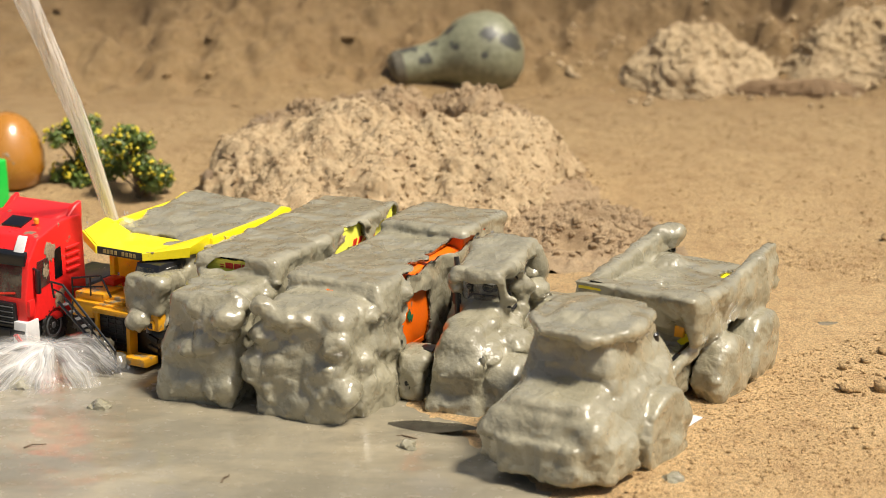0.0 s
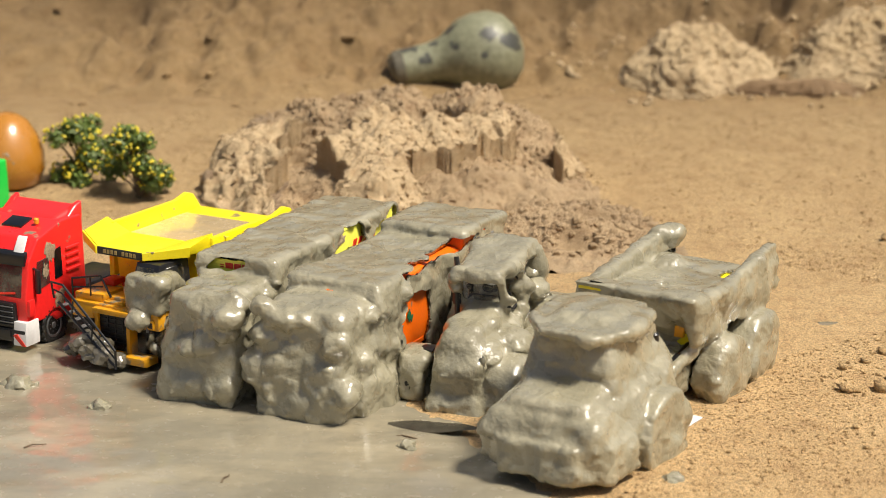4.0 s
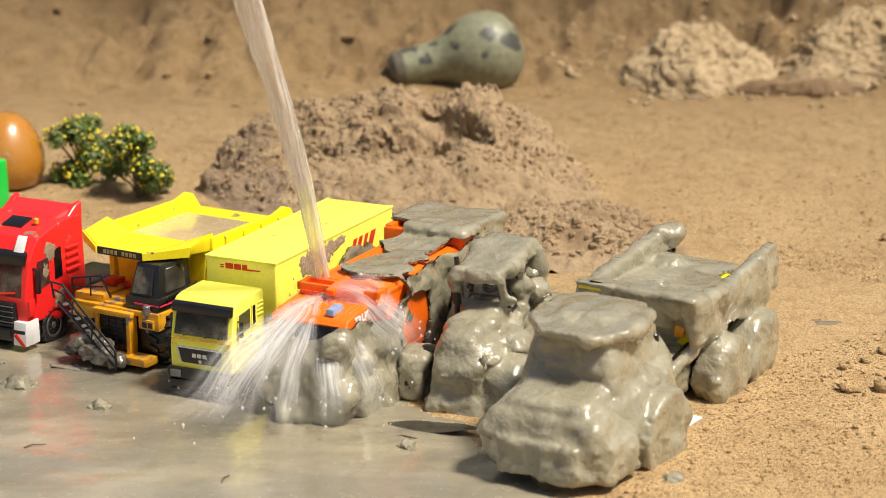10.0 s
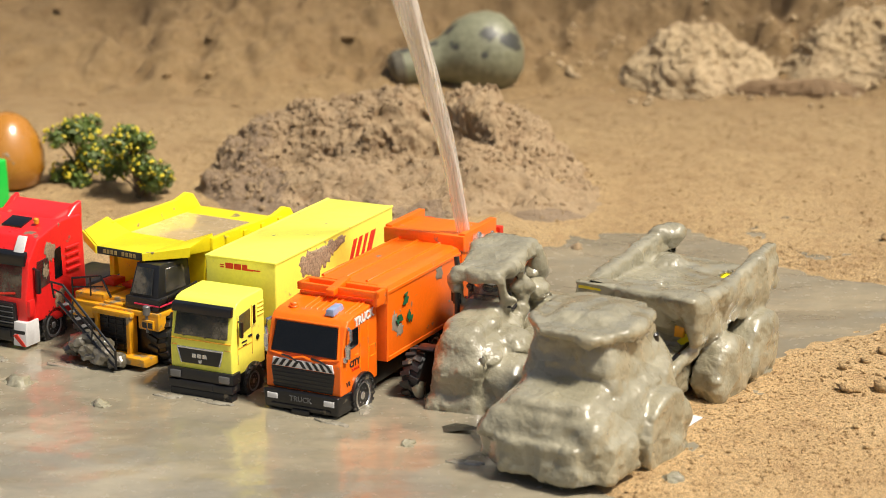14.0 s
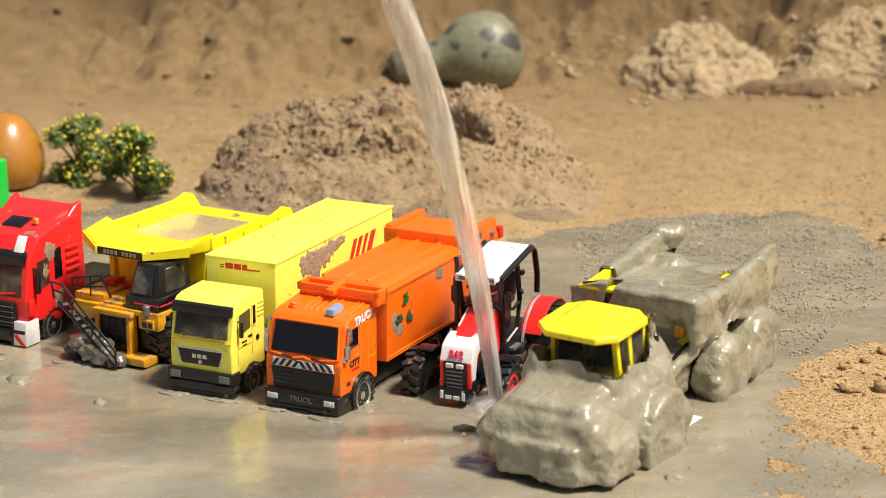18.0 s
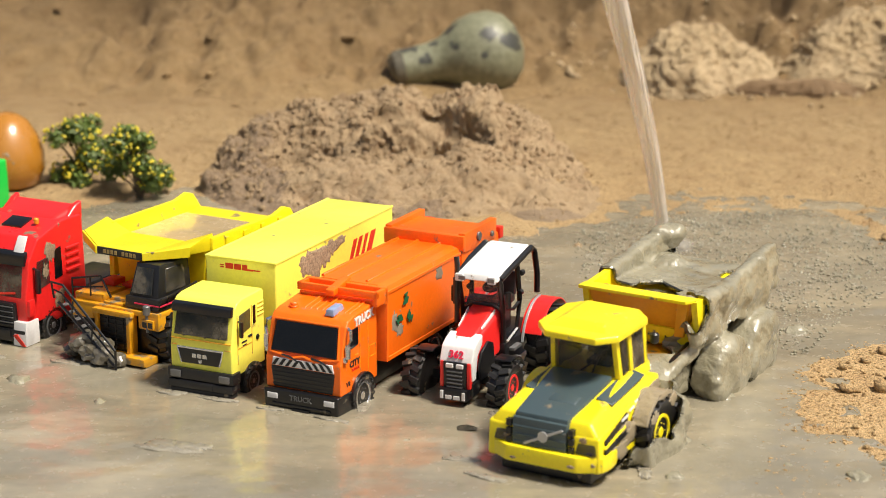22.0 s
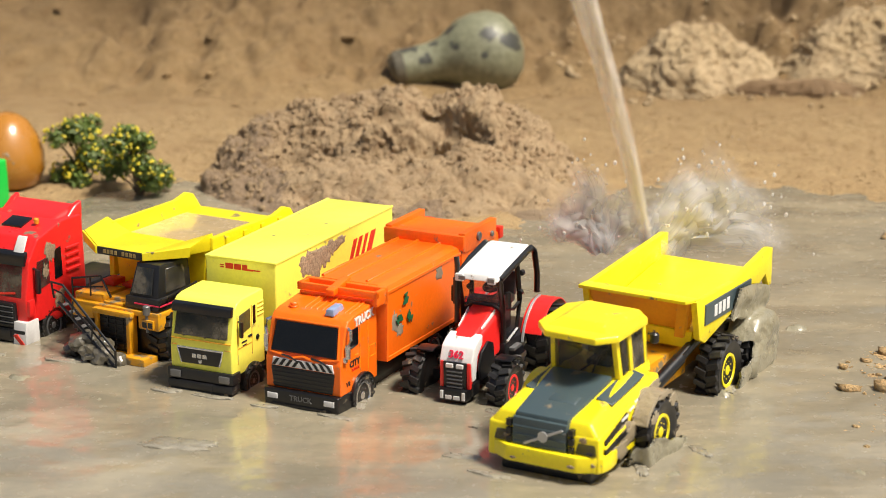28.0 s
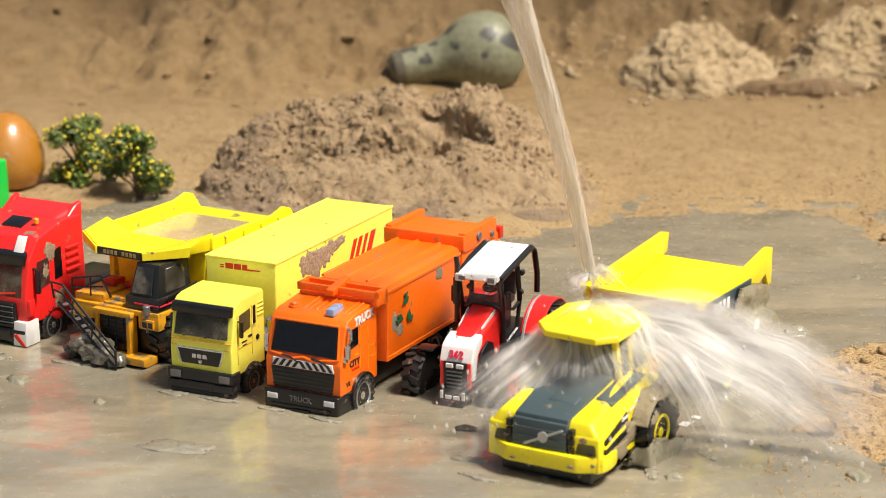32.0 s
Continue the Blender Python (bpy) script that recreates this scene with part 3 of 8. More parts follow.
def heap_surface(xs, ys, run, crater, calm, shift):
    """Grid of points on the heap, pushed out along its normals by clods and crumbs; calm: how smooth the lower front lies."""
    X, Y = np.meshgrid(xs, ys)
    Z = heap_height(X, Y, run, crater)
    gy, gx = np.gradient(Z, ys, xs)
    n = np.stack([-gx * 0.5, -gy * 0.5, np.ones_like(Z)], -1)
    n /= np.linalg.norm(n, axis=2)[..., None]
    off = np.zeros(Z.shape)
    low = np.clip((1.672 - Y) / 0.03, 0, 1) * (X > -0.15)
    rough = np.clip(Z / 0.012, 0, 1) * (1 - calm * low)
    for i, j in zip(*np.nonzero(Z > 0.0002)):
        v = Vector((X[i, j] + shift, Y[i, j], Z[i, j]))
        w = v + noise.noise_vector(v * 40) * 0.008
        c1, c2 = noise.voronoi(w * 75)[0][0], noise.voronoi(v * 210)[0][0]
        k = rough[i, j]
        l1, l2 = (max(-0.22, math.sqrt(max(0.0, 1 - (c * 1.3) ** 2)) - 0.7) for c in (c1, c2))
        l0 = max(-0.3, math.sqrt(max(0.0, 1 - (noise.voronoi(w * 34)[0][0] * 1.2) ** 2)) - 0.7)
        off[i, j] = k * (l0 * 0.0085 + l1 * 0.0058 + noise.fractal(w * 46, 0.8, 2.1, 4) * 0.0062) + (0.3 + 0.7 * k) * (l2 * 0.0018 + noise.fractal(v * 17, 0.9, 2.0, 3) * 0.0105 + noise.fractal(v * 190, 0.9, 2.0, 2) * 0.0012)
    off *= np.clip(Z / 0.006, 0, 1)
    P = np.stack([X, Y, Z], -1) + n * off[..., None]
    P[..., 2] -= 0.008 * (Z < 0.0006) + 0.0015
    return P


def crumb_shapes(points, sizes, rng):
    """Angular crumbs of sand at the given points: vertices and triangles."""
    ico = bmesh.new()
    bmesh.ops.create_icosphere(ico, subdivisions=1, radius=1.0)
    iv, jf = np.array([v.co[:] for v in ico.verts]), np.array([[v.index for v in f.verts] for f in ico.faces])
    ico.free()
    k = len(points)
    v = iv[None] * (sizes[:, None] * rng.uniform(0.7, 1.3, (k, 3)))[:, None, :] * rng.uniform(0.7, 1.3, (k, len(iv), 1)) + points[:, None, :]
    f = jf[None] + (np.arange(k) * len(iv))[:, None, None]
    return v.reshape(-1, 3), f.reshape(-1, 3)


def heap_mound():
    xs, ys = np.arange(-0.225, 0.181, 0.0011), np.arange(1.51, 1.871, 0.0011)
    P = heap_surface(xs, ys, HEAP_SLUMPED, 0.040, 0.4, 0.0)
    ob = sheet("sand_mound", xs, ys, P[..., 2], PILE)
    ob.data.vertices.foreach_set("co", P.reshape(-1).astype(np.float32))
    me = ob.data
    me.materials.append(DARK_PILE)
    # darker sand on the left flank and the low front, with ragged edges
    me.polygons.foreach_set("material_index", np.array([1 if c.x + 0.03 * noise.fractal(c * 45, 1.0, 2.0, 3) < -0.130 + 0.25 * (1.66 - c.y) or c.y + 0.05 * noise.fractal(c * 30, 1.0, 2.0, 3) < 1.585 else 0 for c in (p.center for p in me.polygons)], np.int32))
    tagged(ob, "crumbly heap of damp tan sand with a crater on top", "sand mound")
    rng = np.random.RandomState(12)
    Q = P.reshape(-1, 3)
    front = np.clip((1.675 - Q[:, 1]) / 0.03, 0, 1) * (Q[:, 0] > -0.15)
    chance = (Q[:, 2] > 0.004) * (1 - 0.86 * front)
    at = Q[rng.choice(len(Q), 5200, p=chance / chance.sum())] + rng.normal(0, 0.0006, (5200, 3))
    v, f = crumb_shapes(at, 0.0006 + 0.0024 * rng.uniform(0, 1, len(at)) ** 3, rng)
    me = bpy.data.meshes.new("sand_crumbs")
    me.from_pydata(v.tolist(), [], f.tolist())
    me.materials.append(PILE)
    tagged(new("sand_crumbs", me), "crumbs and clods of damp sand over the heap", "sand", kind="stuff")


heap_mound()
tagged(sand_dome("sand_mound", (0.272, 2.15, 0.0), 0.088, 0.075, 0.072, 2.0, 2, PALE, 0.8, [(0.05, 0.03, 0.04, 0.05, 0.02)], 90, 200), "loose pale sand heap at the foot of the bank", "sand mound")
tagged(sand_dome("sand_mound", (0.455, 2.17, 0.0), 0.115, 0.085, 0.080, 2.0, 3, PALE, 0.9, [(-0.07, 0.03, 0.05, 0.05, 0.02)], 90, 200), "wide pale sand heap at the foot of the bank", "sand mound")
tagged(sand_dome("earth_ridge", (0.375, 2.095, 0.0), 0.078, 0.015, 0.020, 5.0, 4, SAND_DARK, 0.35, (), 50, 160), "low ridge of brown earth before the pale heaps", "earth ridge")


# loose crumbs and clods of sand
def crumbs(name, n, spread, size, material, seed, label, stand=floor_at):
    rng = random.Random(seed)
    verts, faces = [], []
    ico = bmesh.new()
    bmesh.ops.create_icosphere(ico, subdivisions=1, radius=1.0)
    for v in ico.verts:
        v.co *= rng.uniform(0.75, 1.25)
    iv, jf = [v.co.copy() for v in ico.verts], [[v.index for v in f.verts] for f in ico.faces]
    ico.free()
    for _ in range(n):
        x, y = spread(rng)
        s = size * rng.uniform(0.35, 1.0) ** 2 * 1.6
        z = stand(x, y)
        if z < (0.0009 if s > 0.0016 else -0.001) and material is SAND:
            continue
        k = len(verts)
        sx, sy, sz = s * rng.uniform(0.8, 1.3), s * rng.uniform(0.8, 1.3), s * rng.uniform(0.5, 0.9)
        for v in iv:
            q = 1 + 0.45 * noise.noise(v * 1.7 + Vector((x * 900, y * 900, 0)))
            verts.append((x + v.x * sx * q, y + v.y * sy * q, z + sz * 0.4 + v.z * sz * q))
        faces += [[i + k for i in f] for f in jf]
    me = bpy.data.meshes.new(name)
    me.from_pydata(verts, [], faces)
    me.polygons.foreach_set("use_smooth", np.ones(len(me.polygons), bool))
    me.materials.append(material)
    return tagged(new(name, me), label, "sand", kind="stuff")


crumbs("sand_crumbs", 9000, lambda r: (r.uniform(-0.38, 0.42), r.uniform(1.0, 2.0)), 0.0009, SAND, 3, "loose crumbs of tan sand over the ground")
crumbs("sand_grains", 16000, lambda r: (r.uniform(0.06, 0.40), r.uniform(0.96, 1.5)), 0.00062, SAND, 9, "coarse grains of damp sand")
crumbs("sand_pebbles", 900, lambda r: (r.uniform(0.08, 0.42), r.uniform(1.0, 1.6)), 0.0014, SAND, 8, "small crumbs of damp sand strewn over the ground")
crumbs("sand_clods", 230, lambda r: (r.uniform(0.12, 0.42), r.uniform(1.02, 1.62)), 0.0046, SAND, 4, "small clods of tan sand on the ground")
crumbs("bank_clods", 170, lambda r: (r.uniform(-0.62, 0.62), r.uniform(2.03, 2.5)), 0.0032, SAND, 5, "clods of earth down the bank")
crumbs("pale_clods", 600, lambda r: (r.gauss(0.38, 0.12), r.gauss(2.16, 0.05)), 0.0030, PALE, 6, "pale crumbs on the loose heaps by the bank")


# gritty grey silt that the rising water pushes up over the flat, and later covers
def on_flat(r):
    while True:
        x, y = r.uniform(0.10, 0.36), r.uniform(1.24, 1.62)
        if signed_distance(POOL_WIDE, np.array([x]), np.array([y]))[0] < 0.004 and y > 1.20 + 0.55 * abs(x - 0.22):
            return x, y


SILT = crumbs("silt", 5200, on_flat, 0.0009, MUD, 14, "gritty wet grey silt over the flooded flat", lambda x, y: 0.0006)


# clumps of dry sand that fill the front of the heap, which slump away early on
CLUMPS = []


def front_clumps(count):
    xs, ys = np.arange(-0.200, 0.156, 0.0014), np.arange(1.522, 1.735, 0.0014)
    P = heap_surface(xs, ys, HEAP_FULL, 0.012, 0.0, 5.0)
    X, Y = np.meshgrid(xs, ys)
    keep = (P[..., 2] > 0.001) & (heap_height(X, Y, HEAP_FULL, 0.012) > heap_height(X, Y, HEAP_SLUMPED, 0.040) + 0.003 + 0.004 * fractal(X, Y, 40, 2, 4.0))
    rng = np.random.RandomState(5)
    seeds = np.stack([rng.uniform(-0.18, 0.12, 400), rng.uniform(1.53, 1.73, 400)], -1)
    picks = [0]
    while len(picks) < count:
        picks.append(int(np.argmax(np.min(np.linalg.norm(seeds[:, None] - seeds[picks][None], axis=2), axis=1))))
    mids = (P[:-1, :-1] + P[1:, 1:]) / 2
    warp = np.array([noise.noise(Vector(m) * 70) for m in mids.reshape(-1, 3)]).reshape(mids.shape[:2]) * 0.012
    owner = np.argmin(np.stack([np.hypot(mids[..., 0] + warp - seeds[k, 0], mids[..., 1] - warp - seeds[k, 1]) for k in picks]), axis=0)
    nx = len(xs)
    for g in range(count):
        cells = [(i, j) for i, j in zip(*np.nonzero(owner == g)) if keep[i:i + 2, j:j + 2].all()]
        if len(cells) < 30:
            continue
        quads = [(i * nx + j, i * nx + j + 1, (i + 1) * nx + j + 1, (i + 1) * nx + j) for i, j in cells]
        used = sorted({v for q in quads for v in q})
        at = {v: k for k, v in enumerate(used)}
        top = P.reshape(-1, 3)[used]
        c = np.array([top[:, 0].mean(), top[:, 1].mean(), 0.0])
        low = top.copy()
        low[:, 2] = np.minimum(top[:, 2] - 0.004, heap_height(top[:, 0], top[:, 1], HEAP_SLUMPED, 0.04) - 0.006)
        f = [tuple(at[v] for v in q) for q in quads]
        edge = {(a, b) for q in f for a, b in zip(q, q[1:] + q[:1])}
        m = len(used)
        rim = [(b, a, a + m, b + m) for a, b in edge if (b, a) not in edge]
        me = bpy.data.meshes.new("sand_clump")
        seat = top[rng.randint(0, m, len(cells) // 9)] + rng.normal(0, 0.0005, (len(cells) // 9, 3))
        cv, cf = crumb_shapes(seat, 0.0006 + 0.0020 * rng.uniform(0, 1, len(seat)) ** 3, rng)
        me.from_pydata((np.concatenate([top, low, cv]) - c).tolist(), [], f + rim + [tuple(v + m for v in reversed(q)) for q in f] + [tuple(int(i) + 2 * m for i in q) for q in cf])
        me.polygons.foreach_set("use_smooth", np.arange(len(me.polygons)) < len(f))
        me.materials.append(DRYSAND)
        ob = tagged(new("sand_clump", me), "crumbly clump of dry sand on the heap", "sand clump", "sand clumps")
        ob.matrix_basis = pose(*c)
        CLUMPS.append(ob)


front_clumps(22)


def sand_apron():
    """Trodden loose sand beside the heap, with heel marks in it, which the flood carries off."""
    xs, ys = np.arange(0.03, 0.186, 0.0016), np.arange(1.44, 1.68, 0.0016)
    X, Y = np.meshgrid(xs, ys)
    z = 0.021 * dome(X, Y, 0.105, 1.55, 0.075, 0.105, 1.3) + fractal(X, Y, 70, 4, 2.0) * 0.0034 + fractal(X, Y, 24, 2, 6.0) * 0.005 - 0.003
    for cx, cy, rx, ry in ((0.1225, 1.544, 0.021, 0.016), (0.1015, 1.494, 0.020, 0.014), (0.060, 1.592, 0.018, 0.010), (0.135, 1.60, 0.010, 0.010)):
        z = z - 0.015 * dome(X, Y, cx, cy, rx, ry, 2.0) + 0.006 * dome(X, Y, cx - 0.004, cy + ry * 1.3, rx, ry * 0.6, 2.0)
    ob = sheet("sand_apron", xs, ys, z, PILE)
    rng = np.random.RandomState(31)
    Q = np.stack([X, Y, z], -1).reshape(-1, 3)
    Q = Q[Q[:, 2] > 0.002]
    v, f = crumb_shapes(Q[rng.randint(0, len(Q), 1500)], 0.0006 + 0.0030 * rng.uniform(0, 1, 1500) ** 3, rng)
    me = bpy.data.meshes.new("sand_crumbs")
    me.from_pydata(v.tolist(), [], f.tolist())
    me.materials.append(PILE)
    loose = tagged(new("loose_sand", me), "crumbs of loose sand", kind="stuff")
    loose.parent = ob
    return tagged(ob, "trodden loose sand with heel marks beside the heap", "sand")


APRON = sand_apron()

# ---------------------------------------------------------------- the toy vehicles; x across, y from the front backwards, z up
MINING_AT = pose(-0.2107, 1.2291, 0, 0, 0, -30)
BOX_AT = pose(-0.1458, 1.1648, 0, 0, 0, -24.9)
REFUSE_AT = pose(-0.0797, 1.1351, 0, 0, 0, -26.5)
TRACTOR_AT = pose(0.0064, 1.1443, 0, 0, 0, -24)
HAULER_AT = pose(0.0544, 1.0238, 0, 0, 0, -30)
RED_AT = pose(-0.2945, 1.272, 0, 0, 0, -27)


def both(f):
    """The same shape on both sides: f(side) with side -1 and 1."""
    return join(f(-1), f(1))


def box_truck(at):
    t = thing("box_truck", "lemon yellow toy box truck with a black grille, standing in mud", "toy truck", at, "toy vehicles")
    cab = prism([(0.5, 13), (0, 29), (1.5, 37), (5, 55), (8, 58), (14, 59.5), (38, 60), (40, 58), (40, 13)], -21.5, 21.5, "x", 1.6, 3)
    cab = part("cab", cab, LEMON, t)
    part("windscreen", quad_plate((-18.5, 0.8, 36.5), (18.5, 0.8, 36.5), (18, 4.0, 51), (-18, 4.0, 51), 0.9), GLASS, cab, "dark smoked windscreen")
    part("sun_visor", prism([(1.2, 50.5), (2.2, 55.5), (5.5, 56.5), (5.5, 50.5)], -20.6, 20.6, "x", 0.5), BLACK, cab, "black sun visor strip")
    part("grille", prism([(-15.5, 29), (-13, 19.5), (13, 19.5), (15.5, 29)], -0.9, 1, "y", 0.4), BLACK, cab, "black trapezoid grille")
    part("grille_trim", join(block(-16, 16, -1.2, 0.5, 28.6, 29.8, 0.25, 1), quad_plate((-16.3, -1, 29), (-15.4, -1.1, 29), (-12.8, -1.1, 19.4), (-13.7, -1, 19.4), 0.5),
                             quad_plate((15.4, -1.1, 29), (16.3, -1, 29), (13.7, -1, 19.4), (12.8, -1.1, 19.4), 0.5)), CHROME, cab, "bright trim round the grille")
    part("badge", bars([(-5.5, 0, 2.8, 2.6), (-1.8, 0, 2.8, 2.6), (1.9, 0, 2.8, 2.6), (-1, -3.2, 2, 2)], on_front(0, -1.0, 23.5)), CHROME, cab, "plain chrome badge bars")
    part("panel_line", join(block(-20.8, 20.8, -0.3, 1, 34.0, 34.5, 0.1, 1), block(-20.8, -16.5, -0.3, 1, 30, 30.4, 0.1, 1), block(16.5, 20.8, -0.3, 1, 30, 30.4, 0.1, 1)), AMBER, cab)
    part("wiper", join(tube([(-12, -0.2, 36.5), (-2, 1.2, 38.2)], 0.35, 6), tube([(3, -0.2, 36.5), (13, 1.2, 38.4)], 0.35, 6)), BLACK, cab)
    for s in (-1, 1):
        part("side_window", hexa([(s * 21.2, 9, 37), (s * 21.9, 9, 37), (s * 21.9, 22.5, 39.5), (s * 21.2, 22.5, 39.5)] if s > 0 else [(s * 21.9, 9, 37), (s * 21.2, 9, 37), (s * 21.2, 22.5, 39.5), (s * 21.9, 22.5, 39.5)],
                                 [(s * 21.2, 9.5, 50), (s * 21.9, 9.5, 50), (s * 21.9, 22.5, 51.5), (s * 21.2, 22.5, 51.5)] if s > 0 else [(s * 21.9, 9.5, 50), (s * 21.2, 9.5, 50), (s * 21.2, 22.5, 51.5), (s * 21.9, 22.5, 51.5)], 0.25, 1), GLASS, cab, "smoked side window")
        part("side_window", block(min(s * 21.2, s * 21.9), max(s * 21.2, s * 21.9), 26, 29, 40.5, 52, 0.25, 1), DARKGLASS, cab, "narrow black rear side window")
        part("air_vent", join(*[block(min(s * 21.2, s * 22.1), max(s * 21.2, s * 22.1), 31.5, 38.5, z, z + 1.2, 0.3, 1) for z in (44, 46.6, 49.2, 51.8)]), LEMON, cab)
        part("mirror", join(block(min(s * 23.2, s * 25.2), max(s * 23.2, s * 25.2), 6.5, 9, 37, 47, 0.8), tube([(s * 21.4, 8, 47), (s * 24, 7.6, 46.5)], 0.5, 6)), BLACK, cab, "black wing mirror")
        part("door_handle", join(block(min(s * 21.3, s * 22), max(s * 21.3, s * 22), 20.5, 24.5, 33.5, 34.6, 0.3, 1), rod((s * 21.6, 31, 31), 1.8, 1.0, "x", 0.2, 16)), BLACK, cab)
        part("door_seam", join(*[block(min(s * 21.4, s * 21.7), max(s * 21.4, s * 21.7), a, b, c, d, 0, 1) for a, b, c, d in ((7.2, 7.6, 20, 51), (24.3, 24.7, 22, 53), (7.2, 24.7, 29.4, 29.8))]), AMBER, cab)
    part("side_print", bars([(-4, 0, 6, 0.9), (-3, -2, 5, 0.6), (3.5, 2.2, 4.5, 0.8)], on_side(21.6, 16, 32)), PRINT_B, cab, "small unreadable black print")
    bump = [block(-23, 23, -1.5, 8, 9, 16, 1.0), block(-22.5, 22.5, -2.2, 8, 3.5, 8.6, 1.0), block(-21.5, 21.5, -1.2, 6, -2, 3.2, 0.8), block(-9, 9, -2.6, 0, 4, 8.2, 0.5)]
    bumper = part("bumper", join(*bump), CHARCOAL, t, "black stepped bumper caked with grey mud")
    for s in (-1, 1):
        part("headlight", block(min(s * 13.5, s * 20.5), max(s * 13.5, s * 20.5), -2.6, -1, 10.2, 14.4, 0.5), STEEL, bumper, "muddy headlight")
    part("wheel_arch", both(
        lambda s: prism([(24 + 13 * math.cos(a), 4 + 13 * math.sin(a)) for a in np.linspace(0.1, 3.04, 13)] + [(24 + 11.4 * math.cos(a), 4 + 11.4 * math.sin(a)) for a in np.linspace(3.04, 0.1, 13)],
                        min(s * 16, s * 22.6), max(s * 16, s * 22.6), "x", 0.2, 1)), BLACK, t, "black wheel arches")
    part("chassis", join(block(-14, 14, 30, 205, 4, 15, 1), block(-19, 19, 60, 110, 5, 16, 1), block(-24, 24, 206, 210, 4, 10, 0.8)), CHARCOAL, t, "dark chassis rails")
    body = part("box_body", block(-25, 25, 49, 211, 17, 73, 1.4, 3), LEMON, t, "plain lemon yellow box body")
    part("roof_rim", join(block(-25.4, 25.4, 48.7, 50.3, 71.6, 73.3, 0.4, 1), block(-25.4, -24, 49, 211.3, 71.6, 73.3, 0.4, 1), block(24, 25.4, 49, 211.3, 71.6, 73.3, 0.4, 1)), LEMON, body)
    part("logo", bars([(-9.5, 0, 5.4, 3.6), (-3.4, 0, 5.0, 3.6), (2.4, 0, 3.6, 3.6), (6.0, 0, 4.0, 1.1), (-13.5, 0.3, 3, 0.7), (9.6, 0.3, 5.5, 0.7), (-13.5, 1.6, 3, 0.7)], on_front(-1, 48.95, 66)), PRINT_R, body, "scarlet slanted logo bars")
    for y, w in ((146, 5), (154, 5), (163, 4), (171, 7)):
        part("logo", hexa([(24.9, y, 50), (25.3, y, 50), (25.3, y + w, 50), (24.9, y + w, 50)], [(24.9, y + 7, 63), (25.3, y + 7, 63), (25.3, y + 7 + w, 63), (24.9, y + 7 + w, 63)], 0, 1), PRINT_R, body, "slanted scarlet logo bar on the side")
    part("rear_door", join(block(-23.5, -0.5, 210.6, 212, 19, 71, 0.5), block(0.5, 23.5, 210.6, 212, 19, 71, 0.5)), LEMON, body)
    part("mud_stain", crust([(25.1, 88, 62, 9, 8), (25.1, 100, 60, 11, 9), (25.1, 112, 62, 10, 7), (25.1, 122, 65, 9, 5), (25.1, 106, 66, 12, 4), (25.1, 134, 67, 8, 3)], 5), MUD_DRY, body, "patch of dried brown mud")
    kit = wheel_kit(11, 9, 6.2, 18, RUBBER, STEEL, 0, 0.6)
    for x, y in ((19, 24), (-19, 24), (19, 150), (-19, 150), (19, 176), (-19, 176)):
        put_wheel(kit, t, x, y, 5)
    return t


def crust(blobs, seed, thick=0.5):
    """A thin irregular crust on a face that looks to +x: lens-shaped blobs (x, y, z, half width, half height)."""
    rng = random.Random(seed)
    out = []
    for x, y, z, a, b in blobs:
        n = 22
        rim = [(1 + rng.uniform(-0.3, 0.25)) for _ in range(n)]
        verts = [((x + 0.9 * thick) * MM, y * MM, z * MM)]
        for q, lift in ((0.6, 0.8), (0.9, 0.5), (1.0, -0.1)):
            verts += [((x + lift * thick) * MM, (y + a * q * rim[k] * math.cos(2 * math.pi * k / n)) * MM, (z + b * q * rim[k] * math.sin(2 * math.pi * k / n)) * MM) for k in range(n)]
        faces = [(0, 1 + k, 1 + (k + 1) % n) for k in range(n)]
        for q in range(2):
            faces += [(1 + q * n + k, 1 + (q + 1) * n + k, 1 + (q + 1) * n + (k + 1) % n, 1 + q * n + (k + 1) % n) for k in range(n)]
        out.append(from_lists(verts, faces))
    return join(*out)


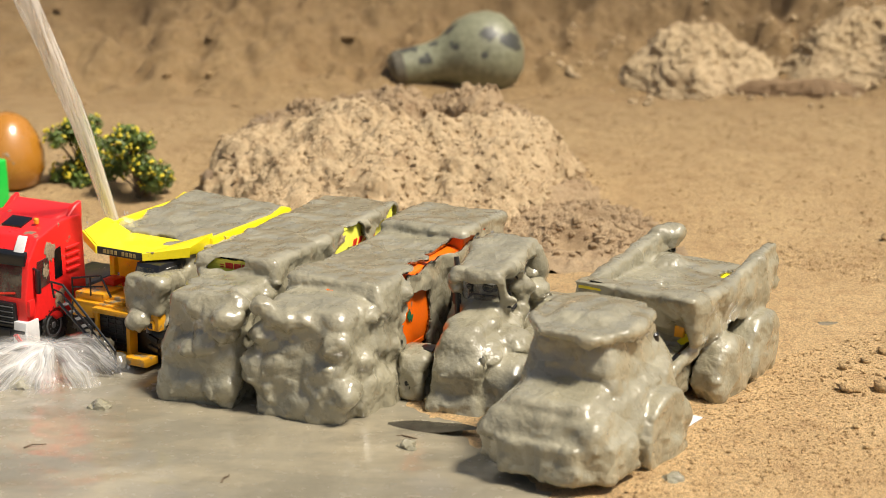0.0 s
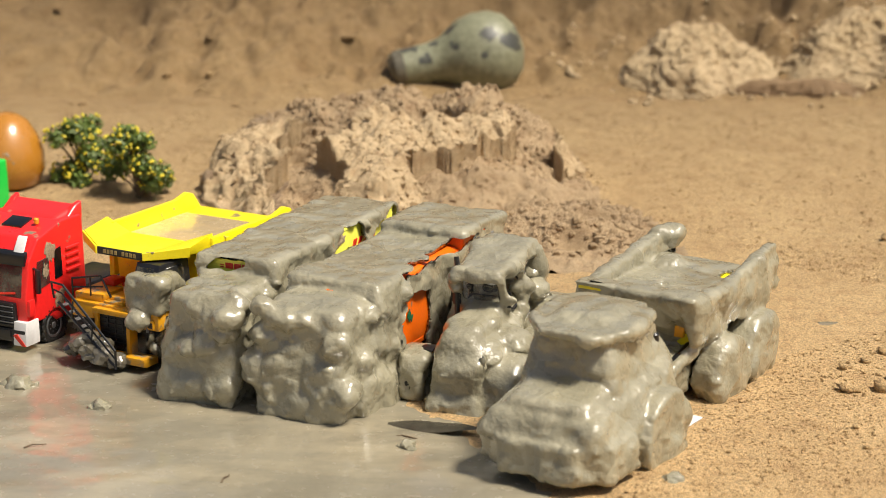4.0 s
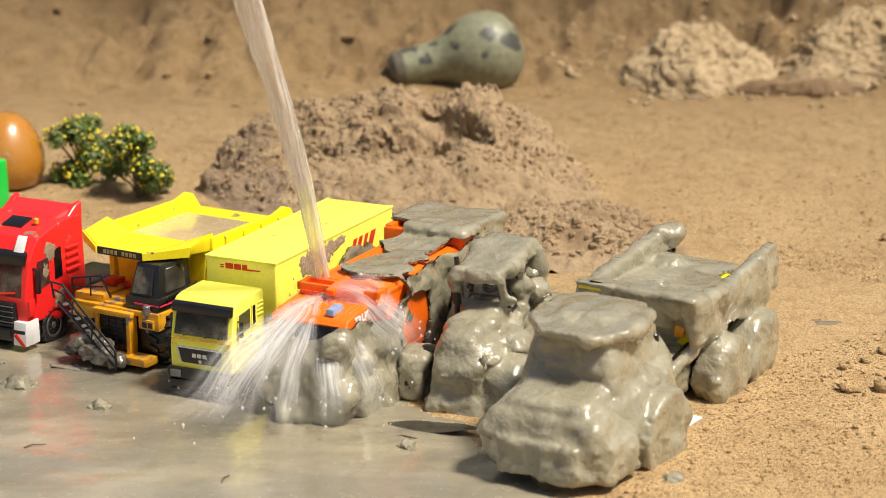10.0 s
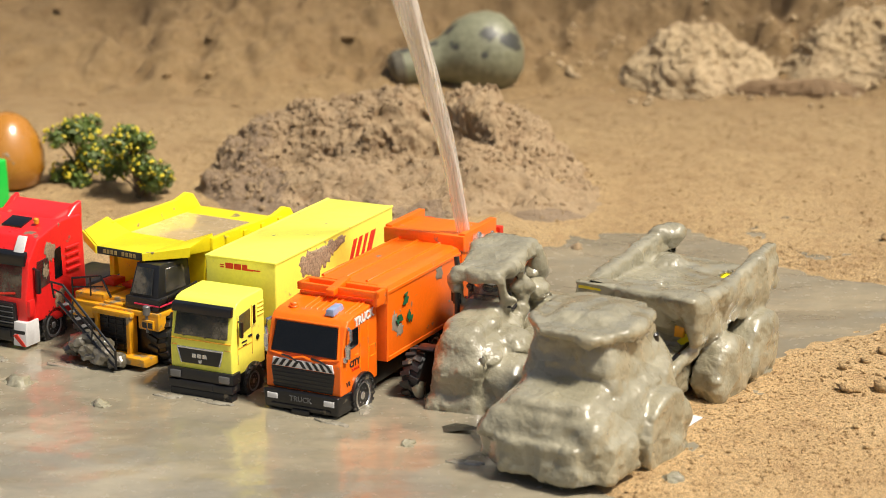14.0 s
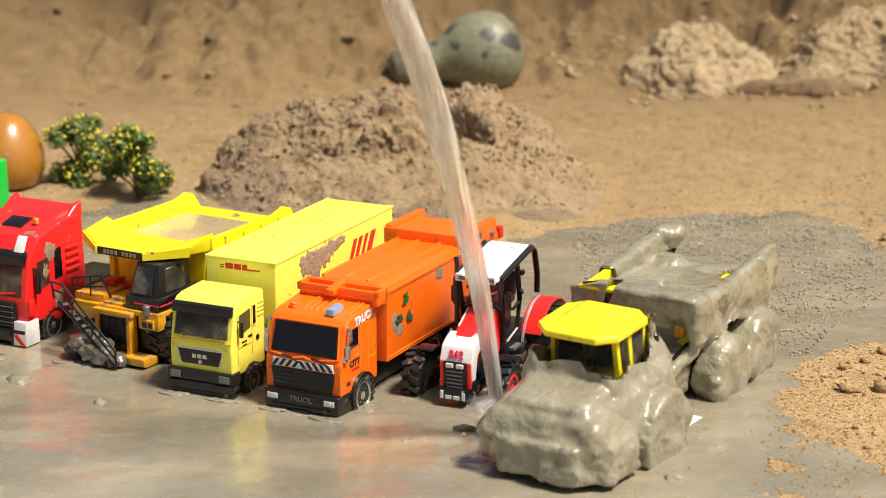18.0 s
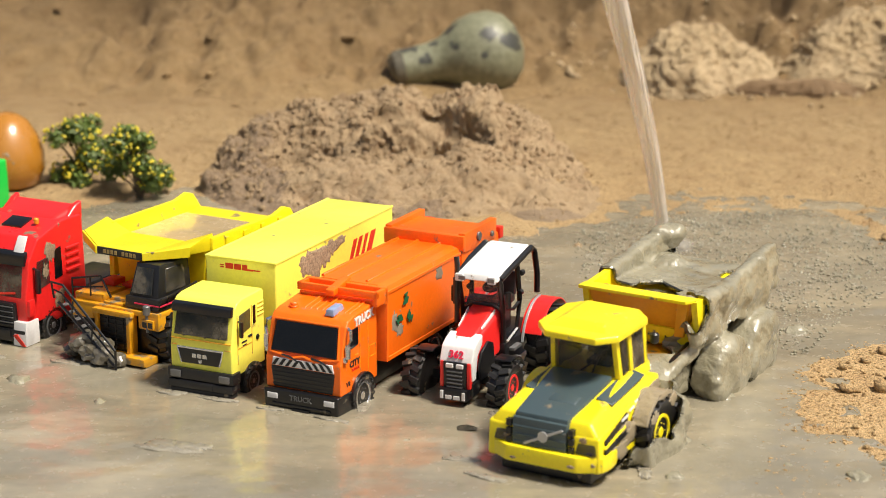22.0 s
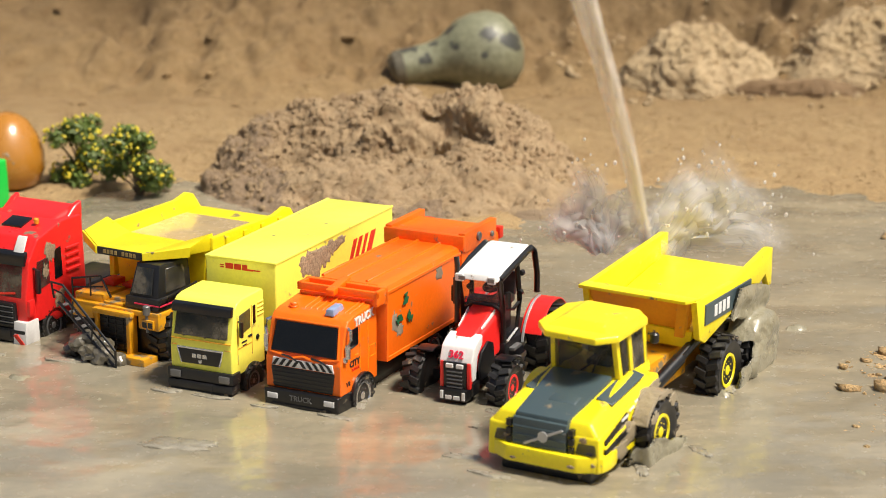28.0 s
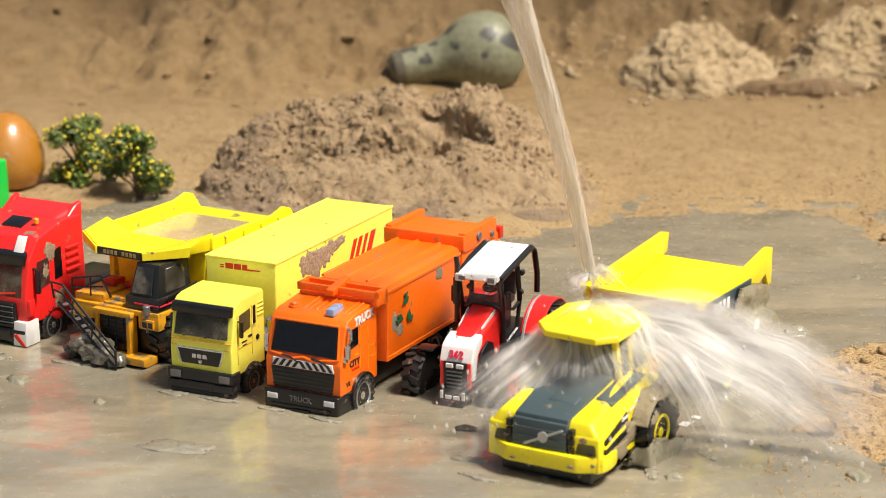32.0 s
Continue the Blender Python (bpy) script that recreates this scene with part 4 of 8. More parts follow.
def refuse_truck(at):
    t = thing("refuse_truck", "bright orange plastic toy refuse truck with black bumper", "toy truck", at, "toy vehicles")
    W = 26.5
    cab = part("cab", prism([(0, 12), (0, 31), (1.5, 34), (7, 53), (10, 56), (16, 57.5), (43, 60), (45, 58), (45, 12)], -W + 1, W - 1, "x", 2.0, 3), ORANGE, t)
    part("windscreen", quad_plate((-22, 1.2, 34.8), (22, 1.2, 34.8), (20.5, 6.2, 52), (-20.5, 6.2, 52), 0.8), DARKGLASS, cab, "black glossy windscreen")
    part("screen_frame", join(tube([(-23, 1.2, 34), (-21.3, 6.6, 53), (21.3, 6.6, 53), (23, 1.2, 34)], 0.9, 8), tube([(-23, 1.2, 34), (-14, 0.4, 33), (-8, -0.4, 31.5), (0, 0.4, 33.4), (8, -0.4, 31.5), (14, 0.4, 33), (23, 1.2, 34)], 0.9, 8)), ORANGE, cab)
    part("wiper", join(tube([(-14, -0.3, 33.4), (-8, -0.9, 32.6), (-4, -0.8, 30.8)], 0.6, 6), tube([(6, -0.3, 33.4), (12, -0.9, 32.6), (16, -0.8, 30.8)], 0.6, 6)), CHARCOAL, cab)
    stripe = part("stripe_panel", prism([(-21, 26.2), (21, 26.2), (20, 31.2), (-20, 31.2)], -0.7, 0.6, "y", 0.3), WHITE, cab, "white panel with black warning stripes")
    for k in range(9):
        x = -18 + k * 4.5
        d = 1.6 if k < 4 else -1.6
        part("stripe", hexa([(x - 1.1 - d, -1.0, 26.6), (x + 1.1 - d, -1.0, 26.6), (x + 1.1 - d, -0.5, 26.6), (x - 1.1 - d, -0.5, 26.6)], [(x - 1.1 + d, -1.0, 30.9), (x + 1.1 + d, -1.0, 30.9), (x + 1.1 + d, -0.5, 30.9), (x - 1.1 + d, -0.5, 30.9)], 0, 1), PRINT_B, stripe)
    part("grille", join(prism([(-21.5, 25.8), (21.5, 25.8), (19.8, 13), (-19.8, 13)], -0.6, 0.8, "y", 0.4), *[block(-20.4, 20.4, -0.95, 0, z, z + 0.9, 0.2, 1) for z in (14.6, 17, 19.4, 21.8, 24.0)]), BLACK, cab, "black ribbed grille")
    bumper = part("bumper", join(hexa([(-25, -3, 0.5), (25, -3, 0.5), (W, 18, 0.5), (-W, 18, 0.5)], [(-25.5, -3.4, 12.4), (25.5, -3.4, 12.4), (W, 18, 12.4), (-W, 18, 12.4)], 1.4, 3), block(-20, 20, -3.9, -2, 2.6, 4, 0.4), block(-6, 6, -4.4, -2, -1.2, 1.8, 0.6)), BLACK, t, "black plastic bumper")
    for s in (-1, 1):
        part("headlight", join(block(s * 19 - 3.2, s * 19 + 3.2, -3.9, -2.8, 6.4, 9.8, 0.4), block(s * 19 + s * 3.3 - 0.3, s * 19 + s * 3.3 + 0.3, -3.9, -2.8, 6.4, 9.8, 0.1, 1)), WHITE, bumper, "white rectangular headlight")
    part("lettering", letters("TRUCK", 4.6, on_front(0, -3.55, 6.6)), STEEL, bumper, "raised grey word TRUCK")
    for s in (-1, 1):
        part("beacon", join(rod((s * 14 - 2, 18, 59.2), 2.5, 3, "z", 0.6), rod((s * 14 - 2, 18, 58), 3.1, 1.2, "z", 0.3)), ORANGE if s < 0 else AMBER, cab, "small round roof beacon")
    part("roof_lamp", hexa([(9, 11.0, 57), (15, 11.0, 57), (15, 24, 58.3), (9, 24, 58.3)], [(9.6, 11.6, 61), (14.4, 11.6, 61), (14.4, 23, 62), (9.6, 23, 62)], 0.6), BLUE_P, cab, "pale blue roof lamp")
    part("roof_rib", join(*[hexa([(x - 0.8, 18, 57.2), (x + 0.8, 18, 57.2), (x + 0.8, 43, 59.4), (x - 0.8, 43, 59.4)], [(x - 0.6, 19, 58.4), (x + 0.6, 19, 58.4), (x + 0.6, 43, 60.8), (x - 0.6, 43, 60.8)], 0.3, 1) for x in (-9, -5, -1, 3, 7, 18, 21)]), ORANGE, cab)
    for s in (-1, 1):
        x0, x1 = (W - 1.6, W - 0.6) if s > 0 else (-W + 0.6, -W + 1.6)
        part("side_window", hexa([(x0, 9, 38), (x1, 9, 38), (x1, 21, 39), (x0, 21, 39)], [(x0, 13, 50), (x1, 13, 50), (x1, 21, 50), (x0, 21, 50)], 0.25, 1), DARKGLASS, cab, "black side window")
        part("mirror", join(tube([(s * 25.5, 9, 52), (s * 28.3, 7.2, 51), (s * 28.8, 6.4, 46), (s * 27.4, 5.2, 42)], 1.1, 8), block(s * 27.6 - 1.5, s * 27.6 + 1.5, 3.8, 6.2, 34.5, 43, 0.9), block(s * 26.4 - 1.2, s * 26.4 + 1.2, 2.4, 5.4, 32.5, 36, 0.9)), CHROME, cab, "chrome wing mirror with mud on it")
        part("door_seam", join(*[block(s * (W - 0.95) - 0.2, s * (W - 0.95) + 0.2, a, b, c, d, 0, 1) for a, b, c, d in ((23, 23.4, 22, 55), (33, 33.4, 14, 57), (34.6, 34.9, 27, 34), (42.4, 42.7, 27, 34), (34.6, 42.7, 27, 27.3), (34.6, 42.7, 33.7, 34), (17, 21, 33, 33.7))]), AMBER, cab)
        part("wheel_arch", prism([(25 + 14.6 * math.cos(a), 6 + 14.6 * math.sin(a)) for a in np.linspace(0.05, 3.1, 15)] + [(25 + 12.6 * math.cos(a), 6 + 12.6 * math.sin(a)) for a in np.linspace(3.1, 0.05, 15)], min(s * 19, s * 27.6), max(s * 19, s * 27.6), "x", 0.3, 1), BLACK, t, "black wheel arch")
    part("lettering", letters("TRUCK", 7.0, on_side(W - 0.9, 28.5, 51.4) @ pose(0, 0, 0, 0, 0, 3), 0.4, 0.28), PRINT_W, cab, "white word TRUCK over the door")
    part("lettering", letters("CITY", 5.6, on_side(W - 0.9, 16.5, 27.2), 0.3, 0.12), PRINT_B, cab, "dark word CITY on the door")
    part("lettering", letters("POWER", 2.6, on_side(W - 0.9, 17.5, 24.2)), PRINT_R, cab, "small red word POWER on the door")
    part("lettering", letters("V8", 4.2, on_side(W - 0.9, 8.5, 16.5)), PRINT_B, cab, "dark mark V8 on the door")
    for ob in t.children:
        ob.location.x -= 3 * MM
    part("chassis", block(-15, 15, 20, 170, 2, 20, 1), BLACK, t, "black chassis")
    body = part("container", prism([(-W, 20), (-W, 58), (-W + 5, 66), (-W + 9, 68), (W - 6, 68), (W - 1.5, 66.5), (W, 63), (W, 20)], 49, 153, "y", 1.0, 2), ORANGE, t)
    for x in (-W + 8, -4, 12):
        part("roof_rib", prism([(x - 1.4, 67.6), (x - 0.8, 69.1), (x + 0.8, 69.1), (x + 1.4, 67.6)], 52, 150, "y", 0.2, 1), ORANGE, body)
    part("front_ledge", join(block(-27.5, 27.5, 46, 50, 57, 67.5, 0.8), block(-27.5, 27.5, 36, 39, 62.4, 67.2, 0.9), block(-27.5, -24.5, 36, 50, 62.4, 67.2, 0.9), block(24.5, 27.5, 36, 50, 58, 67.2, 0.9), hexa([(-27, 38, 58.5), (27, 38, 58.5), (27, 50, 57), (-27, 50, 57)], [(-27, 38, 61.5), (27, 38, 61.5), (27, 50, 61), (-27, 50, 61)], 0.5),
                             hexa([(-5, 31, 62.6), (1, 31, 62.6), (1, 52, 66), (-5, 52, 66)], [(-5, 31, 66.5), (1, 31, 66.5), (1, 52, 70), (-5, 52, 70)], 0.9)), ORANGE, body, "raised orange ledge over the cab")
    part("side_rail", join(block(W - 0.3, W + 0.7, 50, 152, 62, 64.4, 0.4, 1), block(W - 0.3, W + 0.6, 50, 152, 20, 23, 0.4, 1), block(W - 0.4, W + 0.6, 49.4, 52, 20, 63, 0.4, 1)), ORANGE, body)
    part("round_sign", join(*[moved(prism([(-3.2, -2.0), (3.0, -2.0), (5.4, 2.4), (2.6, 3.2), (4.4, 6.4), (-1.4, 5.6), (0.4, 3.6)], 0, 0.5, "z", 0, 1), on_side(W + 0.05, 72, 46) @ Matrix.Scale(0.85, 4) @ Matrix.Rotation(k * 2.094, 4, "Z") @ pose(0, 0.0075, 0.0009)) for k in range(3)]), PRINT_G, body, "green sign of three turning arrows")
    for k, blobs in enumerate(([(W + 0.1, 60, 42, 4, 7), (W + 0.1, 66, 36, 5, 4)], [(W + 0.1, 120, 58, 5, 5)])):
        part("scuff", crust(blobs, 8 + k, 0.35), SCUFF, body, "grey scuffed patch")
    hopper = part("hopper", join(prism([(150, 12), (150, 68), (156, 73), (192, 73), (206, 64), (208, 14)], -28, 28, "x", 1.6, 2), block(-29, 29, 150, 155, 64, 74.5, 1.0), block(-29, -24, 152, 200, 69, 76, 1), block(24, 29, 152, 200, 63, 76, 1)), ORANGE, t, "orange rear loading hopper")
    for x, y, z, r in ((29.3, 172, 70, 3), (-29.3, 172, 70, 3), (29.3, 192, 67, 2)):
        part("hinge", rod((x, y, z), r, 2, "x", 0.4), STEEL, hopper, "grey hinge bolt")
    part("rear_lamp", join(block(22, 29, 205, 211, 60, 68, 0.8), block(-29, -22, 205, 211, 60, 68, 0.8)), PRINT_R, hopper, "red rear lamps")
    kit = wheel_kit(12.5, 9, 9, 20, RUBBER, CHROME, 6, 0.4)
    for x, y in ((22, 25), (-22, 25), (21, 120), (-21, 120), (21, 148), (-21, 148)):
        put_wheel(kit, t, x - 2, y, 6)
    return t


def tractor(at):
    t = thing("tractor", "red toy tractor with a white roof and black open cab frame", "toy tractor", at, "toy vehicles")
    hood = part("hood", join(hexa([(-10, 10, 18), (10, 10, 18), (11.5, 50, 22), (-11.5, 50, 22)], [(-8.5, 10, 36.5), (8.5, 10, 36.5), (11, 50, 50), (-11, 50, 50)], 3.2, 4), hexa([(-9, 9, 34), (9, 9, 34), (9, 46, 46), (-9, 46, 46)], [(-6, 10, 38), (6, 10, 38), (7, 46, 51.5), (-7, 46, 51.5)], 1.6, 3)), RED, t)
    nose = part("nose", join(prism([(4, 15), (2.5, 27), (6, 35.5), (11, 38.6), (19, 41), (19, 35), (12, 29), (9, 15)], -10.6, 10.6, "x", 1.2, 3)), WHITE, t, "white nose panel with a red number")
    part("lettering", letters("362", 6.4, pose(0, 2.7 * MM, 29.4 * MM, 66, 0, 0), 0.5, 0.15), PINK, nose, "red number 362")
    part("grille", join(prism([(-7, 10), (7, 10), (7.6, 27), (-7.6, 27)], 1.4, 6, "y", 0.4), *[block(-5.5, 5.5, 0.8, 2, z, z + 1.5, 0.3, 1) for z in (11, 13.4, 15.8, 18.2, 20.6)]), BLACK, nose, "black slatted grille")
    part("slat", join(*[block(-5, 5, 0.5, 1.4, z, z + 0.9, 0.2, 1) for z in (11.3, 13.7, 16.1, 18.5, 20.9)]), STEEL, nose, "pale slats of the grille")
    part("headlight", both(lambda s: block(s * 3.3 - 2.3, s * 3.3 + 2.3, 0.4, 2, 23.6, 26.2, 0.3, 1)), WHITE, nose, "pair of small white headlights")
    part("red_cheek", both(lambda s: block(s * 8.6 - 1.2, s * 8.6 + 1.2, 1.8, 6, 11, 27, 0.5)), RED, nose, "red strip beside the grille")
    part("side_grille", both(lambda s: prism([(14, 13), (11, 22), (15, 31), (25, 35), (33, 32), (35, 21), (30, 13)], min(s * 10.2, s * 11.8), max(s * 10.2, s * 11.8), "x", 0.4, 1)), BLACK, hood, "black side grille")
    part("hood_stripe", both(lambda s: hexa([(s * 7.4 - 0.25, 24, 41), (s * 7.4 + 0.25, 24, 40.6), (s * 8.6 + 0.25, 42, 46.4), (s * 8.6 - 0.25, 42, 47)], [(s * 7.4 - 0.25, 24, 42.9), (s * 7.4 + 0.25, 24, 42.5), (s * 8.6 + 0.25, 42, 49.4), (s * 8.6 - 0.25, 42, 49.8)], 0, 1)), PRINT_W, hood, "thin white stripe print")
    part("front_weight", join(block(-9, 9, -2, 8, 4, 11, 0.8), block(-11, 11, 4, 14, 6, 14, 0.8)), BLACK, t, "black front weight block")
    part("marker", join(block(-8, -6, -2.5, -1.5, 5, 10, 0.2, 1), block(6, 8, -2.5, -1.5, 5, 10, 0.2, 1), block(-4.6, -0.6, -2.5, -1.5, 5, 7.4, 0.2, 1), block(0.6, 4.6, -2.5, -1.5, 5, 7.4, 0.2, 1)), PRINT_W, t, "white marks on the weight block")
    part("chassis", join(block(-9, 9, 8, 100, 8, 26, 1.2), block(-24, 24, 22, 28, 8, 14, 1), block(-15, 15, 44, 100, 20, 28, 1)), BLACK, t, "black chassis and axles")
    part("dashboard", join(hexa([(-12.5, 46, 40), (12.5, 46, 40), (13, 56, 40), (-13, 56, 40)], [(-12, 46, 53), (12, 46, 53), (12, 54, 55), (-12, 54, 55)], 1.2), tube([(-12.5, 46, 47), (-7, 44, 51.5), (7, 44, 51.5), (12.5, 46, 47)], 1.0, 8)), BLACK, t, "black dashboard and hood rim")
    part("steering_wheel", join(lathe([(-0.6, 5.4), (0, 6), (0.6, 5.4), (0, 4.8), (-0.6, 5.4)], axis="z", seg=20), rod((0, 0, 0), 1, 1.4, "z"), block(-5, 5, -0.5, 0.5, -0.4, 0.4, 0.1, 1)), BLACK, t).matrix_basis = pose(0, 0.058, 0.059, 25, 0, 0)
    seat = part("seat", join(block(-6, 6, 70, 82, 44, 49, 1.5), hexa([(-6, 80, 48), (6, 80, 48), (6, 84, 48), (-6, 84, 48)], [(-5, 84, 62), (5, 84, 62), (5, 87, 62), (-5, 87, 62)], 1.2)), CHARCOAL, t, "dark grey driver seat")
    part("pedestal", block(-4, 4, 72, 80, 28, 44, 0.8), BLACK, seat)
    part("roof", join(hexa([(-14, 34, 68.5), (14, 34, 68.5), (14.5, 87, 76.5), (-14.5, 87, 76.5)], [(-13, 36, 73), (13, 36, 73), (13.5, 86, 80.5), (-13.5, 86, 80.5)], 1.6, 3), block(-14, -9, 33.4, 36, 67.5, 72, 0.4), block(7, 12, 33.4, 36, 67.5, 72, 0.4)), WHITE, t, "white cab roof")
    part("roof_lamp", both(lambda s: block(s * 9.5 - 2.2, s * 9.5 + 2.2, 33.0, 34, 68.6, 71.2, 0.3, 1)), STEEL, t, "small grey roof lamp")
    for s in (-1, 1):
        part("cab_frame", join(tube([(s * 12.8, 46, 28), (s * 13.4, 44, 48), (s * 13.8, 37.5, 70)], 1.7, 8), tube([(s * 13.8, 37.5, 70), (s * 15.2, 60, 75), (s * 15.2, 84, 79), (s * 15.4, 89, 76), (s * 16, 93, 60), (s * 16, 93, 48)], 1.9, 8),
                               tube([(s * 14.6, 62, 75), (s * 16, 64, 52), (s * 16, 60, 34), (s * 13.5, 50, 27)], 1.7, 8), tube([(s * 13.4, 44, 50), (s * 15, 56, 47), (s * 16, 64, 50)], 1.1, 8)), BLACK, t, "black tubular cab frame")
        part("work_light", both(lambda q: rod((s * 17, 64 + q, 62 + 6 * q), 1.8, 3, "y", 0.4, 12)), BLACK, t)
        part("mirror", join(block(s * 18 - 1.6, s * 18 + 1.6, 40, 42.4, 52, 62, 0.8), tube([(s * 13.6, 42, 60), (s * 18, 41.4, 62), (s * 18, 41.4, 60)], 0.6, 6)), BLACK, t, "black wing mirror")
        arch = [(95 + 27.5 * math.cos(a), 17 + 27.5 * math.sin(a)) for a in np.linspace(0.35, 2.75, 16)] + [(95 + 26 * math.cos(a), 17 + 26 * math.sin(a)) for a in np.linspace(2.75, 0.35, 16)]
        part("fender", join(prism(arch, min(s * 14, s * 28), max(s * 14, s * 28), "x", 0.4, 1), prism([(95 + 27 * math.cos(a), 17 + 27 * math.sin(a)) for a in np.linspace(0.4, 2.9, 14)], min(s * 14, s * 15.6), max(s * 14, s * 15.6), "x", 0.3, 1)), RED, t, "red rear fender")
        part("fender_trim", prism([(95 + 28.4 * math.cos(a), 17 + 28.4 * math.sin(a)) for a in np.linspace(1.5, 2.95, 10)] + [(95 + 27.2 * math.cos(a), 17 + 27.2 * math.sin(a)) for a in np.linspace(2.95, 1.5, 10)], min(s * 15.6, s * 17.2), max(s * 15.6, s * 17.2), "x", 0.2, 1), SILVER, t)
        part("mudguard", prism([(20 + 19 * math.cos(a), 10 + 19 * math.sin(a)) for a in np.linspace(0.5, 1.9, 10)] + [(20 + 17.8 * math.cos(a), 10 + 17.8 * math.sin(a)) for a in np.linspace(1.9, 0.5, 10)], min(s * 20, s * 31), max(s * 20, s * 31), "x", 0.3, 1), BLACK, t, "black front mudguard")
        part("step", join(block(s * 16 - 2.5, s * 16 + 2.5, 50, 62, 14, 16, 0.4), block(s * 16 - 2.5, s * 16 + 2.5, 50, 62, 22, 24, 0.4)), STEEL, t)
    part("exhaust", join(tube([(-14.5, 38, 40), (-14.5, 38, 76), (-15.2, 38.5, 81)], 1.7, 10), tube([(-14.5, 38, 52), (-14.5, 38, 68)], 2.6, 10)), BLACK, t, "black upright exhaust pipe")
    part("cover_glass", join(hexa([(-13, 46, 44), (13, 46, 44), (13, 46.6, 44), (-13, 46.6, 44)], [(-12.5, 38.6, 69), (12.5, 38.6, 69), (12.5, 39.2, 69), (-12.5, 39.2, 69)], 0, 1)), CLEAR, t, "clear windscreen")
    front, rear = wheel_kit(15.5, 12, 8, 16, RUBBER, RED, 0, 1.6), wheel_kit(22.5, 15, 13, 18, RUBBER, RED, 0, 1.8)
    for s in (-1, 1):
        put_wheel(front, t, s * 28 - 3, 20, 9.5, "black front wheel with deep tread")
        put_wheel(rear, t, s * 24, 95, 16.5, "black rear wheel with deep tread")
    return t


def mining_truck(at):
    t = thing("mining_truck", "yellow toy mining dump truck with black cab and front stairs", "toy truck", at, "toy vehicles")
    # dump body with a canopy over the cab
    body = part("dump_body", join(
        hexa([(-22, 18, 66), (14, 18, 66), (30, 62, 62), (-38, 62, 62)], [(-22, 18, 69), (14, 18, 69), (30, 62, 67), (-38, 62, 67)], 0.6),
        hexa([(-46, 36, 66), (-22, 18, 66), (-30, 62, 62), (-46, 62, 64)], [(-48, 36, 72), (-22, 18, 69), (-30, 62, 67), (-48, 60, 76)], 0.6),
        hexa([(14, 18, 66), (36, 37, 66), (38, 62, 64), (24, 62, 62)], [(14, 18, 69), (38, 37, 72), (38, 60, 76), (24, 62, 67)], 0.6)), YELLOW, t)
    part("body_wall", join(hexa([(-34, 56, 34), (31, 56, 34), (31, 60, 34), (-34, 60, 34)], [(-42, 56, 66), (36, 56, 66), (36, 60, 66), (-42, 60, 66)], 0.8)), YELLOW, body, "front wall of the dump body")
    for s in (-1, 1):
        k = -43.5 if s < 0 else 38
        part("body_wall", prism([(57, 36), (57, 73), (128, 73), (140, 76), (146, 74), (154, 64), (152, 48)], k - 2, k + 2, "x", 0.9), YELLOW, body, "side wall of the dump body")
        part("side_rib", join(*[block(k + s * 2.4 - 0.9, k + s * 2.4 + 0.9, y, y + 4, 40, 71, 0.3, 1) for y in (70, 90, 110, 130)]), YELLOW, body)
    part("body_floor", hexa([(-38, 58, 34), (33, 58, 34), (37, 153, 50), (-42, 153, 50)], [(-40, 58, 56), (36, 58, 56), (37, 153, 64), (-42, 153, 64)], 0.8), YELLOW, body, "yellow floor of the dump body")
    part("puddle", hexa([(-41, 60, 54), (35.8, 60, 54), (35.8, 136, 60), (-41, 136, 60)], [(-41, 60, 62.6), (35.8, 60, 62.6), (35.8, 136, 62.8), (-41, 136, 62.8)], 0.3, 1), POOL_TAN, body, "shallow muddy water in the dump body")
    plate = part("name_plate", hexa([(-22, 17.2, 64), (13.6, 17.2, 64), (13.6, 18.2, 64), (-22, 18.2, 64)], [(-22, 17.2, 68.8), (13.6, 17.2, 68.8), (13.6, 18.2, 68.8), (-22, 18.2, 68.8)], 0.2, 1), PRINT_B, body, "black name plate with dull gold bars")
    part("name_bar", bars([(-13 + 3.0 * k, 0, 2.0, 2.6) for k in range(9) if k != 4], on_front(-4, 17.1, 65.1)), SKIN, plate, "dull gold bars")
    part("canopy_lip", quad_plate((14, 17.4, 64), (37, 36.6, 65), (38, 36.6, 72), (14, 17.4, 69), 1.2), YELLOW, body)
    part("canopy_lip", quad_plate((-47, 35.6, 65), (-22, 17.4, 64), (-22, 17.4, 69), (-48, 35.6, 72), 1.2), YELLOW, body)
    # deck, radiator, cab
    deck = part("deck", join(block(-36, 34, 6, 50, 31, 34.5, 0.9), block(-36, -14, 10, 44, 34, 39, 1.2), block(-12, 6, 14, 50, 34, 38, 1.0), block(-12, 4, 9, 14, 34, 36, 0.6)), AMBER, t, "worn amber deck with mud in the corners")
    part("red_box", join(block(-30, -20, 30, 42, 39, 43, 0.8), block(-17, -8, 34, 44, 38, 41, 0.8)), PRINT_R, deck, "small red deck boxes")
    part("front_frame", join(block(-15, -12.4, 3, 9, 6, 32, 0.7), block(11, 14, 2, 10, 4, 32, 0.7), block(-16, 15, 2, 9, 29.5, 33, 0.7)), AMBER, t, "amber radiator frame")
    part("fender_box", join(block(18, 34, 6, 14, 23, 33, 0.8), block(21, 31, 4.5, 8, 24, 30, 0.5)), AMBER, t, "amber lamp housing")
    part("fender_box", block(-36, -18, 6, 14, 24, 33, 0.8), AMBER, t, "amber lamp housing")
    part("lamp_box", join(block(22.5, 25.8, 4, 5, 25, 28.6, 0.2, 1), block(27, 30, 4, 5, 25, 28.6, 0.2, 1)), CHARCOAL, t)
